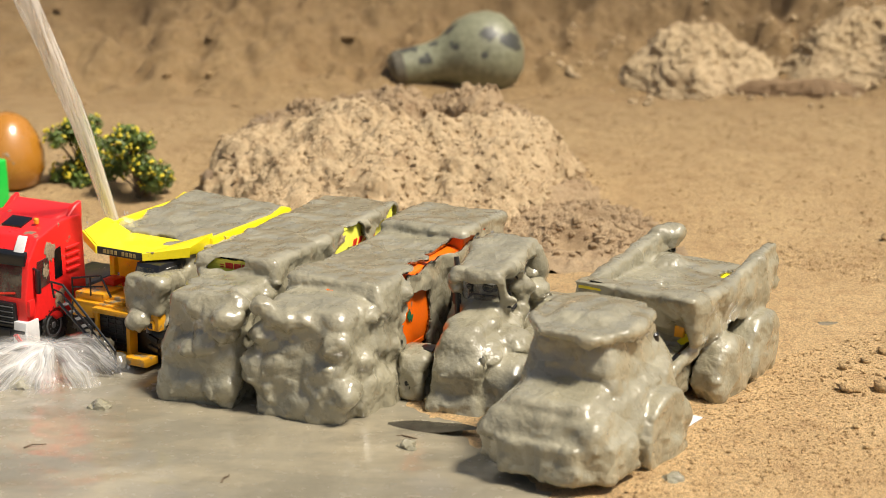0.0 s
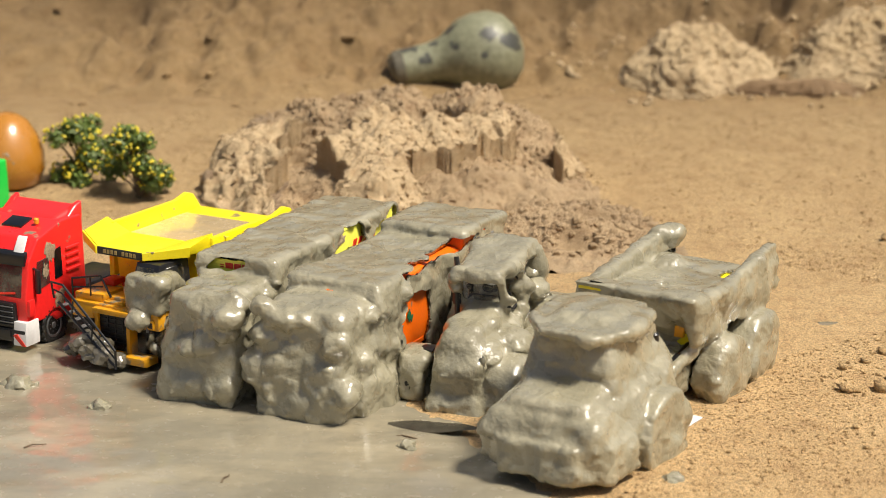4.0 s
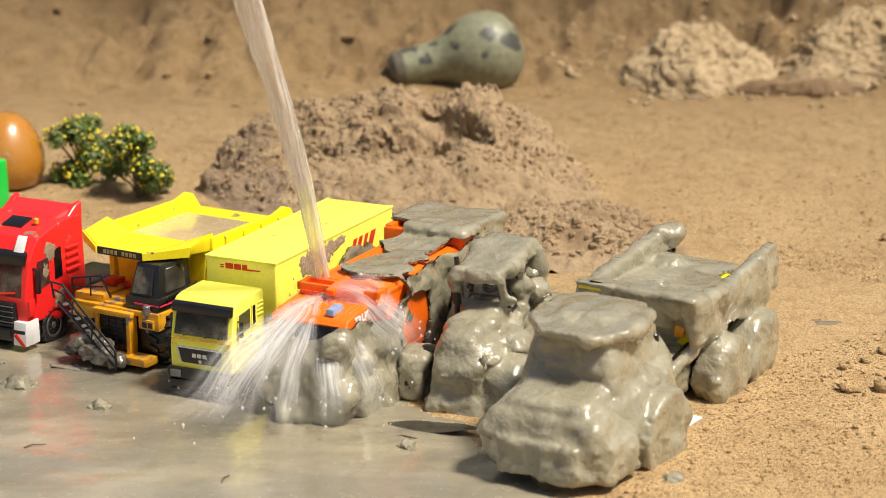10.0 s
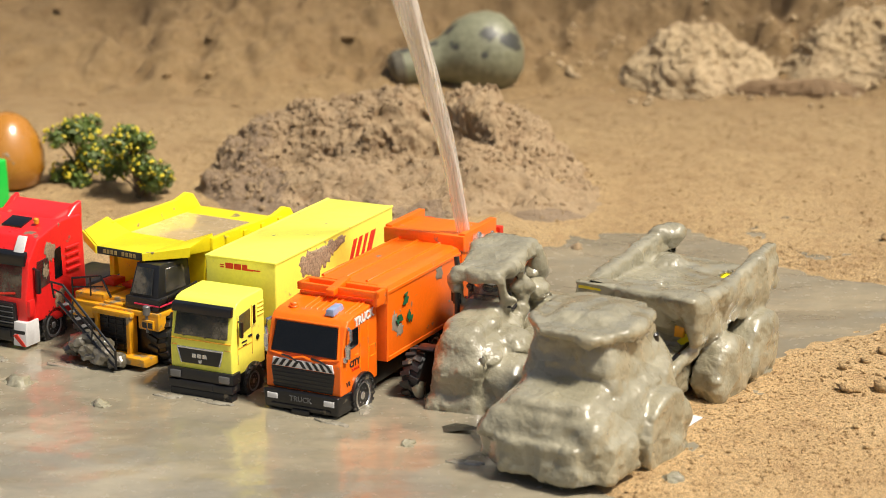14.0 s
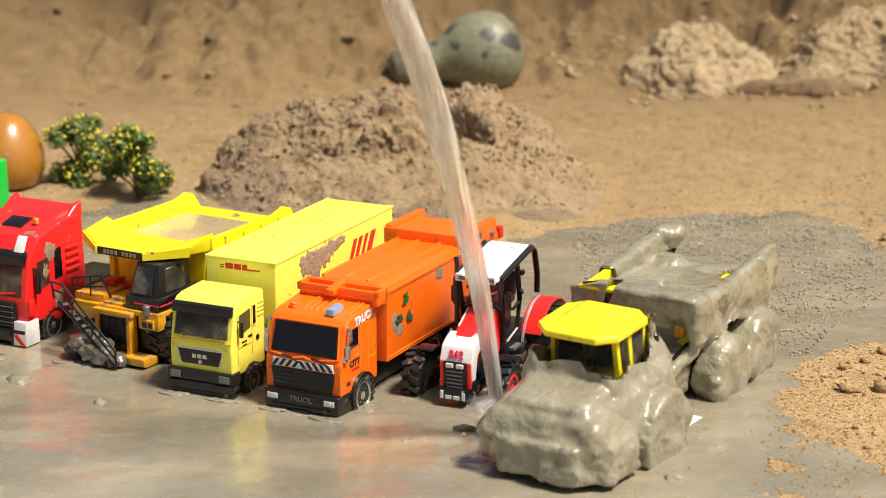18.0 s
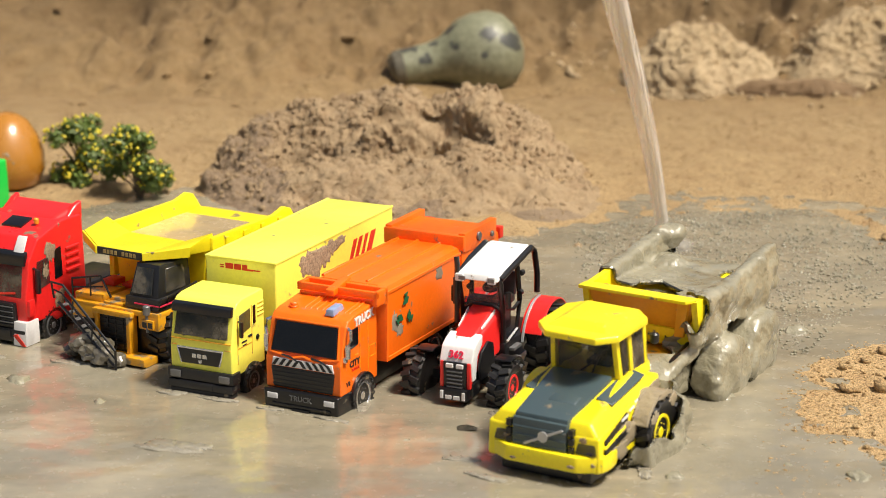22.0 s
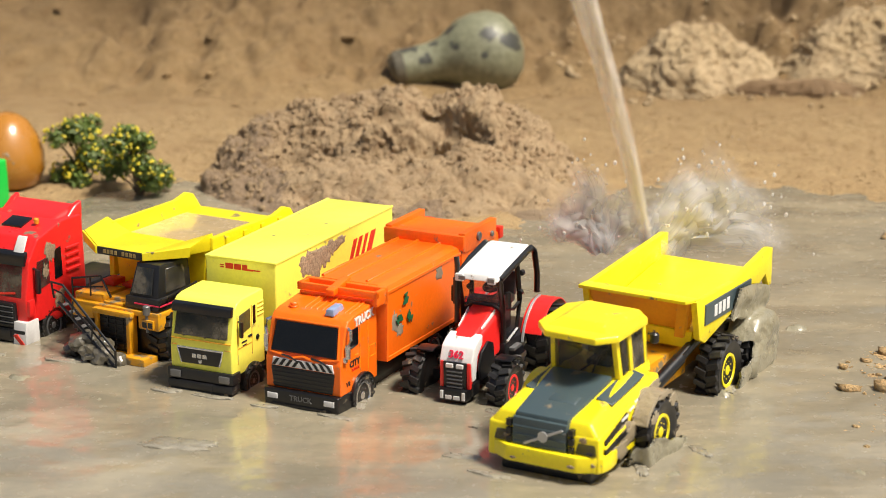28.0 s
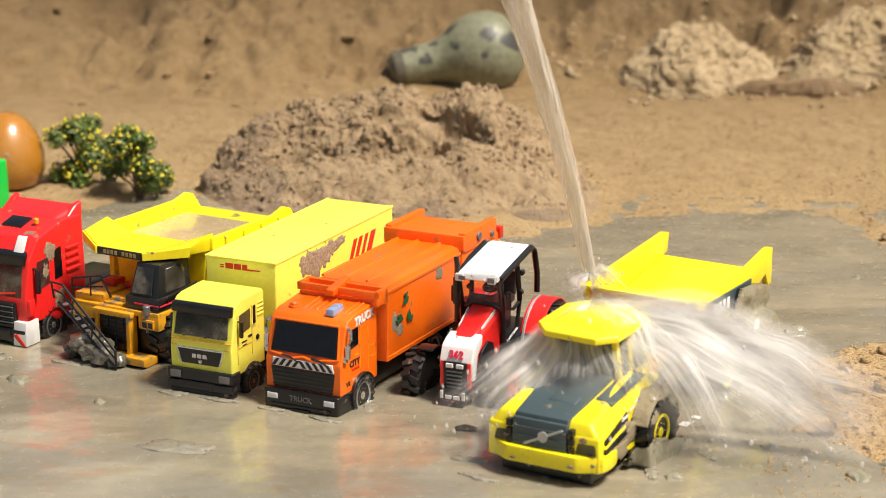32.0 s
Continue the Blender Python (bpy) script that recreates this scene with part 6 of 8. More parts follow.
# ---------------------------------------------------------------- behind the vehicles
def gourd(at):
    prof = [(-92, 0), (-91, 12), (-86, 18), (-72, 20), (-56, 21), (-42, 23), (-30, 28), (-18, 36), (-4, 42), (12, 44), (28, 41), (42, 31), (50, 17), (52, 0)]
    bm = lathe(prof, axis="x", seg=40)
    bmesh.ops.subdivide_edges(bm, edges=bm.edges[:], cuts=1, smooth=1.0, use_grid_fill=True)
    for v in bm.verts:
        v.co *= 1 + 0.03 * noise.noise(v.co * 25)
    t = thing("gourd", "grey-green bottle gourd with dark blotches lying on the sand", "gourd", at)
    part("body", bm, GOURD, t)
    part("neck_tip", lathe([(-93, 0), (-92.4, 12), (-87, 19), (-80, 20.6), (-77, 20.4), (-76, 19)], axis="x", seg=40), DARK_LEAF, t, "dark tip of the neck")
    return t


def squash(at):
    prof = [(-30, 0), (-29, 12), (-24, 24), (-12, 32), (2, 33), (16, 28), (28, 20), (36, 10), (38, 0)]
    bm = lathe(prof, axis="z", seg=48)
    bmesh.ops.subdivide_edges(bm, edges=bm.edges[:], cuts=1, smooth=1.0, use_grid_fill=True)
    return thing("squash", "glossy orange-brown squash on the sand", "squash", at, bm=bm, material=SQUASH)


def bush(at, seed, h, spread):
    rng = random.Random(seed)
    t = thing("bush", "small green toy bush with tiny yellow flowers", "bush", at, "small bushes")
    tips, stems = [], []
    for k in range(16):
        a = rng.uniform(0, 6.283)
        q = rng.uniform(0.2, 1.0)
        f = rng.uniform(0.12, 0.9)
        wide = 0.55 + 0.9 * math.sin(min(1.0, f * 1.15) * 2.6)
        tip = Vector((spread * q * wide * math.cos(a), spread * 0.7 * q * wide * math.sin(a), h * f))
        stems.append(tube([(rng.uniform(-2, 2), rng.uniform(-2, 2), -4), (tip.x * 0.3, tip.y * 0.3, tip.z * 0.5), tuple(tip)], 1.3, 6, 0.5))
        tips.append(tip)
    part("stem", join(*stems), STEM, t, "thin brown stems")
    leaf_v, leaf_f, fl_v, fl_f = [], [], [], []
    for tip in tips:
        for _ in range(230):
            d = Vector((rng.gauss(0, 1), rng.gauss(0, 1), rng.gauss(0, 0.8))).normalized() * rng.uniform(0.35, 1.0)
            c = (tip + d * spread * 0.42) * MM
            if c.z < -0.002:
                continue
            n = (d + Vector((rng.uniform(-0.8, 0.8), rng.uniform(-0.8, 0.8), rng.uniform(0, 1.0)))).normalized()
            u = n.orthogonal().normalized()
            u.rotate(Matrix.Rotation(rng.uniform(0, 6.28), 3, n))
            w = n.cross(u)
            s = rng.uniform(1.7, 3.1) * MM
            k = len(leaf_v)
            leaf_v += [tuple(c - u * s), tuple(c + w * s * 0.5 + n * s * 0.2), tuple(c + u * s), tuple(c - w * s * 0.5 + n * s * 0.2)]
            leaf_f += [(k, k + 1, k + 2, k + 3)]
        for _ in range(11):
            d = Vector((rng.gauss(0, 1), rng.gauss(-0.4, 1), rng.gauss(0.4, 0.8))).normalized()
            c = (tip + d * spread * 0.44) * MM
            k = len(fl_v)
            r = rng.uniform(1.1, 1.9) * MM
            for q in ((1, 0, 0), (-1, 0, 0), (0, 1, 0), (0, -1, 0), (0, 0, 1), (0, 0, -1)):
                fl_v.append(tuple(c + Vector(q) * r * rng.uniform(0.8, 1.2)))
            fl_f += [(k + a, k + b, k + e) for a, b, e in ((0, 2, 4), (2, 1, 4), (1, 3, 4), (3, 0, 4), (2, 0, 5), (1, 2, 5), (3, 1, 5), (0, 3, 5))]
    tagged(part("foliage", from_lists(leaf_v, leaf_f), LEAF, t, "dense small dark green leaves"), kind="stuff")
    tagged(part("blossom", from_lists(fl_v, fl_f), FLOWER, t, "tiny yellow flowers"), kind="stuff")
    return t


def green_piece(at):
    t = thing("green_toy_truck", "bright green plastic toy truck cab", "toy truck", at)
    part("cab", prism([(0, 0), (0, 26), (6, 42), (34, 44), (36, 0)], -24, 24, "x", 2.0, 3), GREEN_P, t)
    part("windscreen", quad_plate((-19, 0.4, 24), (19, 0.4, 24), (17, 5.4, 39), (-17, 5.4, 39), 0.6), DARKGLASS, t)
    return t


gourd(pose(0.033, 2.125, 0.042, 0, -9, 10))
squash(pose(-0.372, 1.69, 0.030, 0, 8, 0))
bush(pose(-0.310, 1.700, 0.002), 5, 60, 25)
bush(pose(-0.256, 1.665, 0.002), 6, 62, 26)
green_piece(pose(-0.3925, 1.60, 0.0, 0, 0, -28))


def wet_leaf(at):
    n, verts, faces = 14, [], []
    for i in range(n + 1):
        f = i / n
        w = 9 * math.sin(math.pi * min(1, f * 0.94 + 0.03)) ** 0.8
        for k in range(5):
            u = k / 2 - 1
            verts.append(((-28 + 56 * f) * MM, (w * u + 3 * math.sin(f * 3)) * MM, (1.5 + 2.0 * f * f * 2 - abs(u) * 0.8 + 0.6 * math.sin(f * 9)) * MM))
    for i in range(n):
        for k in range(4):
            faces.append((i * 5 + k, i * 5 + k + 1, (i + 1) * 5 + k + 1, (i + 1) * 5 + k))
    bm = from_lists(verts, faces)
    bmesh.ops.solidify(bm, geom=bm.faces[:], thickness=0.0007)
    return thing("leaf", "wet dark leaf lying at the edge of the pool", "leaf", at, bm=bm, material=DARK_LEAF)


wet_leaf(pose(-0.006, 1.112, -0.0035, 0, 0, -22))
thing("plastic_strip", "muddy white plastic strip under the dumper", "strip", pose(0.144, 1.118, -0.0006, 0, 0, 55), bm=block(-10, 10, -3, 3, 0, 1.2, 0.3, 1), material=WHITE)

for x, y, rz in ((-0.232, 1.085, 20), (-0.118, 1.035, 70), (-0.02, 1.10, 150)):
    thing("twig", "thin dark twig adrift on the muddy pool", "twig", pose(x, y, -0.0028, 0, 0, rz), "twigs", bm=tube([(-6, 0, 0), (-1, 1.2, 0.8), (4, 0.4, 0.5), (7, 1.5, 0)], 0.55, 6, 0.5), material=STEM)

# ---------------------------------------------------------------- coats of wet mud on the vehicles, in rigid pieces that slide off
def lap(pos, edges, count, weight=0.5):
    n = len(pos)
    deg = np.zeros(n)
    np.add.at(deg, edges[:, 0], 1)
    np.add.at(deg, edges[:, 1], 1)
    for _ in range(count):
        acc = np.zeros_like(pos)
        np.add.at(acc, edges[:, 0], pos[edges[:, 1]])
        np.add.at(acc, edges[:, 1], pos[edges[:, 0]])
        pos = pos + weight * (acc / np.maximum(deg, 1)[:, None] - pos)
    return pos


def coat_surface(blanks, voxel):
    """One closed skin round overlapping blanks: vertices, quads."""
    bm = join(*blanks)
    me = bpy.data.meshes.new("t")
    bm.to_mesh(me)
    bm.free()
    ob = new("t", me)
    mod = ob.modifiers.new("skin", "REMESH")
    mod.mode, mod.voxel_size, mod.adaptivity = "VOXEL", voxel * MM, 0.0
    out = bpy.data.meshes.new_from_object(ob.evaluated_get(bpy.context.evaluated_depsgraph_get()))
    pos = np.empty(len(out.vertices) * 3)
    out.vertices.foreach_get("co", pos)
    pos = pos.reshape(-1, 3)
    edges = np.empty(len(out.edges) * 2, int)
    out.edges.foreach_get("vertices", edges)
    faces = [tuple(p.vertices) for p in out.polygons]
    bpy.data.objects.remove(ob)
    bpy.data.meshes.remove(me)
    bpy.data.meshes.remove(out)
    return pos, edges.reshape(-1, 2), faces


def normals_of(pos, faces):
    q = np.array([(f[0], f[1], f[2], f[-1]) for f in faces])
    n = np.cross(pos[q[:, 2]] - pos[q[:, 0]], pos[q[:, 3]] - pos[q[:, 1]])
    out = np.zeros_like(pos)
    for k in range(4):
        np.add.at(out, q[:, k], n)
    return out / np.maximum(np.linalg.norm(out, axis=1), 1e-12)[:, None]


WASHED = []


def mud_coat(label, at, blanks, pieces, when, seed, voxel=1.5, rough=1.0, throw=0.0, smooth=5, bare=None):
    """A coat of mud cut into pieces. when(x, y, z) in mm: the time at which the piece there is washed away; below 0: bare from the start. bare(x, y, z): above 0 where the coat has holes."""
    pos, edges, faces = coat_surface(blanks, voxel)
    pos = lap(pos, edges, smooth)
    nor = normals_of(pos, faces)
    off = []
    for p, n in zip(pos, nor):
        v = Vector(p) + Vector((seed * 0.7, 0, 0))
        side = 1 - 0.72 * max(0.0, n[2])
        w = v + noise.noise_vector(v * 38) * 0.007
        drip = noise.noise(Vector((w.x * 88, w.y * 88, v.z * 20)))
        fold = noise.noise(Vector((w.x * 24, w.y * 24, w.z * 58 + 3.0)))
        lump = math.sqrt(max(0.0, 1 - (noise.voronoi(w * 62)[0][0] * 1.25) ** 2)) - 0.65
        off.append(noise.noise(v * 14) * 0.0034 * (0.35 + 0.65 * side) + side * (noise.fractal(w * 36, 1.0, 2.0, 2) * 0.0030 + max(0.0, drip) * 0.0036 + fold * 0.0032 + max(lump, -0.2) * 0.0026)
                   + side * (noise.noise(w * 115) * 0.0014 + max(0.0, noise.noise(v * 190) - 0.36) * 0.005) + noise.noise(w * 60) * 0.0007)
    pos = pos + nor * np.maximum(np.array(off) * rough, -0.0014)[:, None]
    nor = normals_of(pos, faces)
    cent = np.array([pos[list(f)].mean(0) for f in faces])
    keep = cent[:, 2] > -0.009
    # spread the seeds of the pieces as far apart as they go
    rng = np.random.RandomState(seed)
    picks = [int(rng.randint(len(cent)))]
    far = np.linalg.norm(cent - cent[picks[0]], axis=1)
    while len(picks) < pieces:
        k = int(np.argmax(np.where(keep, far, -1)))
        picks.append(k)
        far = np.minimum(far, np.linalg.norm(cent - cent[k], axis=1))
    warp = np.array([[noise.noise(Vector(c) * 60 + Vector((k * 9.0, 0, 0))) for k in range(3)] for c in cent]) * 0.006
    owner = np.argmin(np.stack([np.linalg.norm(cent + warp - cent[k], axis=1) for k in picks]), axis=0)
    if bare:
        gone = np.array([bare(*(c / MM)) + 5.0 * noise.noise(Vector(c) * 90) + 2.5 * noise.noise(Vector(c) * 240) > 0 for c in cent])
        owner = np.where(gone, -1, owner)
    # round off the borders between the pieces
    sides = {}
    for i, f in enumerate(faces):
        for a, b in zip(f, f[1:] + f[:1]):
            sides.setdefault((min(a, b), max(a, b)), []).append(owner[i])
    border = np.array([e for e, o in sides.items() if len(set(o)) > 1])
    on = np.unique(border)
    pos[on] = lap(pos, border, 5, 0.5)[on]
    nor = normals_of(pos, faces)
    coat = thing("mud_coat", label, "mud", at, "coats of wet mud")
    mid = pos.mean(0)
    for g in range(pieces):
        idx = np.nonzero((owner == g) & keep)[0]
        if len(idx) < 12:
            continue
        c = cent[idx].mean(0)
        t = when(*(c / MM))
        if t < 0:
            continue
        used = np.unique(np.concatenate([faces[i] for i in idx]))
        remap = {int(v): k for k, v in enumerate(used)}
        n = len(used)
        outer, inner = pos[used], pos[used] - nor[used] * 0.0028
        fo = [tuple(remap[v] for v in faces[i]) for i in idx]
        count = {}
        for f in fo:
            for a, b in zip(f, f[1:] + f[:1]):
                count[(a, b)] = 1
        rim = [(a, b) for (a, b) in count if (b, a) not in count]
        allf = fo + [tuple(v + n for v in reversed(f)) for f in fo] + [(b, a, a + n, b + n) for a, b in rim]
        me = bpy.data.meshes.new("mud_piece")
        me.from_pydata((np.concatenate([outer, inner]) - c).tolist(), [], allf)
        me.polygons.foreach_set("use_smooth", np.ones(len(allf), bool))
        me.materials.append(MUD)
        me.normals_split_custom_set_from_vertices(np.concatenate([nor[used], -nor[used]]).tolist())
        ob = new("mud_piece", me)
        ob.parent = coat
        ob.matrix_basis = pose(*c)
        if t < 32:
            out = (c - mid) * np.array([1, 1, 0])
            out = out / max(np.linalg.norm(out), 1e-6)
            WASHED.append((ob, t + (g % 5 - 2) * 0.05, c, out, float(pos[used][:, 2].max()), throw))
    return coat


def cyl_blank(x, y, z, r, w):
    return rod((x, y, z), r, w, "x", 2.0, 24)


def box_time(x, y, z):
    if y > 47:
        if z > 66:
            return 4.6 + (1 - (y - 47) / 165) * 1.2
        if x > 12:
            return 12.3 if y > 105 else 5.9
        return 5.8
    if z > 52:
        return 5.85
    if z > 30:
        return 8.2 if x < 12 else 8.6
    return 8.5


def refuse_time(x, y, z):
    if y < 50:
        if z > 52:
            return 9.95
        if x < -22:
            return 9.3
        return 10.2 if z > 28 else 10.6
    if x < -12 and z > 58 and y < 170:
        return 5.6
    if z > 58:
        return 12.4 if y > 150 else 11.4 + (y - 50) / 130
    if x > 12:
        return 12.6 if z > 25 else 13.6
    return 12.0


def tractor_time(x, y, z):
    if z > 62:
        return 14.35
    if x < -14:
        return 13.9
    if y < 46:
        return 14.35 if x < 8 else 15.4
    return 15.0 if z > 40 else 16.2


def dumper_time(x, y, z):
    if y < 104:
        if z > 62:
            return 17.45
        if x > 22:
            return (99 if z < 7 else 26.4) if (z < 24 and 40 < y < 100) else 19.6
        if y < 12:
            return 18.75 if z > 8 else 19.2
        if z > 40 and y > 46:
            return 18.9 if x < 8 else 19.7
        return 18.2 if x < -10 else 18.5
    if z < 40:
        if y > 205:
            return 99 if z < 38 and x > 3 else 24.5
        return 24.7 if x > 5 else 23.6
    if y < 172:
        return 20.9 if z < 58 else (21.5 if x > -30 else 18.0)
    if x > 10:
        return 23.5 + (y - 172) / 200
    return 21.9 + (y - 172) / 75


def mining_time(x, y, z):
    if y > 50:
        return 1.9 + (150 - y) / 75 if x < 0 else 2.6 + (150 - y) / 100
    return 3.4 + (50 - y) / 40


def knobs(seed, n, x0, x1, y0, y1, z0, z1, r0=7.0, r1=12.0):
    """Bulges of mud sunk into the front, flank and top edges of a box (mm)."""
    rng = random.Random(seed)
    spots = []
    for k in range(n):
        x, y, z, r = rng.uniform(x0, x1), rng.uniform(y0, y1), rng.uniform(z0, z1), rng.uniform(r0, r1)
        face = k % 4
        if face < 2:
            y = y0 + r * 0.66
        elif face == 2:
            x = x1 - r * 0.66
        else:
            z, y = z1 - r * 0.7, y0 + r * 0.9
        spots.append((x, y, z, r))
    return lumps(spots, seed)


def box_bare(x, y, z):
    """Paint that shows through along the upper edges of the box."""
    if y > 46 and x > 20:
        return min(1.0 - abs(y - 140) / 22, 1.0 - abs(z - 66) / 7) * 6 if y < 165 else min(1.0 - abs(y - 192) / 15, 1.0 - abs(z - 64) / 9) * 6
    return 6 * min(1.0 - abs(x + 8) / 12, 1.0 - abs(z - 70) / 3, 1.0 if 40 < y < 52 else -1.0)


def refuse_bare(x, y, z):
    """A worn hole in the flank and a bare strip along its upper edge."""
    if x > 20 and y > 50:
        edge = (1.0 - abs(z - (68.5 + (y - 54) * 0.035)) / 2.2) * 5 if 66 < y < 182 else -9
        return max(edge, 9 * (1 - math.hypot((y - 84) / 24, (z - 37) / 17)))
    return -9


def dumper_bare(x, y, z):
    return 6 * (1 - math.hypot((y - 236) / 9, (x - 9) / 7)) if z > 56 and y > 200 else -9


mud_coat("thick coat of wet grey mud over the box truck", BOX_AT, [
    hexa([(-24, -5, -8), (24, -5, -8), (24, 46, -8), (-24, 46, -8)], [(-28, -8, 14), (28, -8, 14), (27, 46, 14), (-27, 46, 14)], 5, 4), hexa([(-27, -8, 6), (27, -8, 6), (26, 46, 6), (-26, 46, 6)], [(-26, -5, 34), (26, -5, 34), (26, 46, 34), (-26, 46, 34)], 7, 4), hexa([(-25.5, -5, 26), (25.5, -5, 26), (25, 46, 26), (-25, 46, 26)], [(-23, -2, 64), (23, -2, 64), (24, 46, 66), (-24, 46, 66)], 8, 4),
    hexa([(-22, 22, 50), (22, 22, 50), (25, 50, 50), (-25, 50, 50)], [(-22, 41, 66), (20, 43, 65), (24, 50, 71), (-25, 50, 72)], 4, 3), knobs(3, 16, -26, 26, -6, 40, 6, 60, 7, 11), block(-28, 28, 44, 214, 2, 76, 2, 3), block(-27, 27, 20, 200, -8, 20, 4)],
         34, box_time, 1, bare=box_bare)
mud_coat("thick coat of wet grey mud over the refuse truck", REFUSE_AT, [
    hexa([(-30, -7, -8), (24, -7, -8), (27, 46, -8), (-32, 46, -8)], [(-35, -10, 14), (28, -10, 14), (29, 46, 14), (-35, 46, 14)], 6, 4), hexa([(-35, -9, 6), (27, -9, 6), (29, 46, 6), (-34, 46, 6)], [(-33, -7, 36), (26, -7, 36), (28, 46, 36), (-34, 46, 36)], 8, 4), hexa([(-33, -7, 28), (27, -7, 28), (28, 48, 28), (-34, 48, 28)], [(-29, -1, 64), (23, -1, 64), (25, 48, 66), (-30, 48, 66)], 9, 4),
    knobs(8, 22, -33, 27, -8, 44, 4, 62, 7, 12), knobs(4, 10, -20, 33, 60, 160, 14, 66, 6, 10), block(-31, 30, 33, 156, 14, 72, 3, 3), block(-31, 31, 148, 213, 8, 79, 4, 3), hexa([(20, 34, -8), (36, 34, -8), (35, 62, -8), (20, 62, -8)], [(20, 34, 40), (29, 34, 40), (29, 52, 30), (20, 52, 30)], 5, 3), cyl_blank(20, 25, 6, 16, 20), cyl_blank(20, 120, 6, 15, 20)],
         40, refuse_time, 2, bare=refuse_bare)
mud_coat("thick coat of wet grey mud over the tractor", TRACTOR_AT, [
    hexa([(-17, -8, -8), (22, -10, -8), (30, 52, -8), (-19, 56, -8)], [(-10, 4, 42), (11, 4, 42), (15, 54, 57), (-14, 54, 57)], 8, 4), hexa([(-18, 30, 67), (18, 30, 67), (19, 92, 75), (-19, 92, 75)], [(-16, 33, 76), (16, 33, 76), (17, 90, 84), (-17, 90, 84)], 3, 3),
    *[tube(pts, 4.2, 8) for sx in (-1, 1) for pts in ([(sx * 14, 48, 26), (sx * 15, 44, 48), (sx * 15, 36, 71)], [(sx * 16, 62, 74), (sx * 17, 66, 52), (sx * 15, 56, 28)], [(sx * 16, 88, 78), (sx * 17, 94, 60), (sx * 17, 94, 40)])],
    hexa([(-14, 46, 20), (15, 46, 20), (18, 98, 20), (-18, 98, 20)], [(-10, 56, 58), (9, 56, 56), (12, 92, 66), (-12, 92, 66)], 5, 3), lumps([(17, 66, 60, 7), (19, 42, 57, 6), (17, 84, 52, 9), (14, 50, 40, 10), (22, 34, 33, 12), (26, 46, 26, 12), (30, 66, 26, 11)], 6),
    cyl_blank(-31, 20, 9.5, 18, 16), cyl_blank(28, 20, 9.5, 20, 20), cyl_blank(26, 95, 18, 29, 18), cyl_blank(-26, 95, 18, 30, 18), block(-28, 28, 80, 116, 10, 38, 5), hexa([(12, 8, -8), (38, 4, -8), (36, 56, -8), (12, 56, -8)], [(8, 8, 40), (22, 8, 34), (18, 54, 44), (10, 54, 50)], 6, 3)],
         28, tractor_time, 3, rough=1.1, smooth=3)
_hR = pose(-0.020, 0.0, 0.0, 0, 0, -1.5)
mud_coat("thick coat of wet grey mud over the articulated dumper", HAULER_AT, [
    hexa([(-36, 24, 3), (32, 24, 3), (34, 84, 2), (-40, 84, 2)], [(-41, 24, 27), (37, 24, 27), (36, 92, 40), (-40, 92, 40)], 3, 3), prism([(-44, 34), (-41, 5), (-25, -9), (21, -9), (38, 2), (40, 34)], 4, 25, "z", 3, 2), hexa([(-42, -6, 20), (36, -6, 20), (37, 92, 34), (-41, 92, 36)], [(-34, -1, 37), (29, -1, 37), (31, 92, 50), (-37, 92, 50)], 4, 3), hexa([(-32, 0, 30), (27, 0, 30), (28, 70, 36), (-33, 70, 36)], [(-26, 6, 43), (20, 6, 43), (22, 60, 55), (-28, 60, 55)], 5, 4),
    hexa([(-33, 32, 40), (27, 31, 40), (31, 102, 40), (-36, 102, 40)], [(-29, 38, 71), (19, 36, 71), (22, 94, 71), (-32, 97, 71)], 4, 3), prism([(-36, 50), (-20, 27), (16, 25), (27, 46), (24, 88), (11, 104), (-25, 108), (-38, 94)], 70.5, 76.5, "z", 1.0, 2), hexa([(-27, 40, 75), (17, 38, 75), (18, 90, 75), (-30, 96, 75)], [(-16, 54, 80.5), (8, 52, 80.5), (9, 84, 80.5), (-18, 88, 80.5)], 1.5, 2),
    cyl_blank(34, 68, 12, 27, 20), cyl_blank(-36, 68, 12, 24, 20), block(-14, 14, 84, 160, 6, 30, 3), moved(block(-24, 26, 118, 260, 7, 34, 3), _hR),
    moved(block(-34, 34, 160, 262, 40, 60, 2), _hR), moved(block(33, 41, 148, 262, 38, 66, 2), _hR), moved(block(-41, -33, 148, 262, 38, 67, 2), _hR), moved(prism([(200, 52), (200, 66.5), (262, 76), (270, 75), (270, 46), (254, 46)], 32.5, 41, "x", 2), _hR), moved(prism([(150, 52), (150, 67), (262, 76), (270, 75), (270, 56), (254, 50)], -41, -32, "x", 2), _hR),
    moved(hexa([(-28, 162, 32), (28, 162, 32), (28, 170, 32), (-28, 170, 32)], [(-42, 144, 68.5), (40, 144, 68.5), (40, 160, 68.5), (-42, 160, 68.5)], 2), _hR), moved(lumps([(-20, 236, 56, 13), (-30, 262, 73, 9), (-34, 254, 74, 7)], 4), _hR),
    moved(cyl_blank(39, 188, 13, 23.5, 17), _hR), moved(cyl_blank(39, 236, 13, 26, 20), _hR), moved(cyl_blank(-38, 188, 13, 24, 20), _hR), moved(cyl_blank(-38, 236, 13, 24, 20), _hR), moved(tube([(30, 114, 18), (35, 184, 42)], 5, 10), _hR)],
    64, dumper_time, 4, rough=0.85, throw=0.4, smooth=4, bare=dumper_bare)
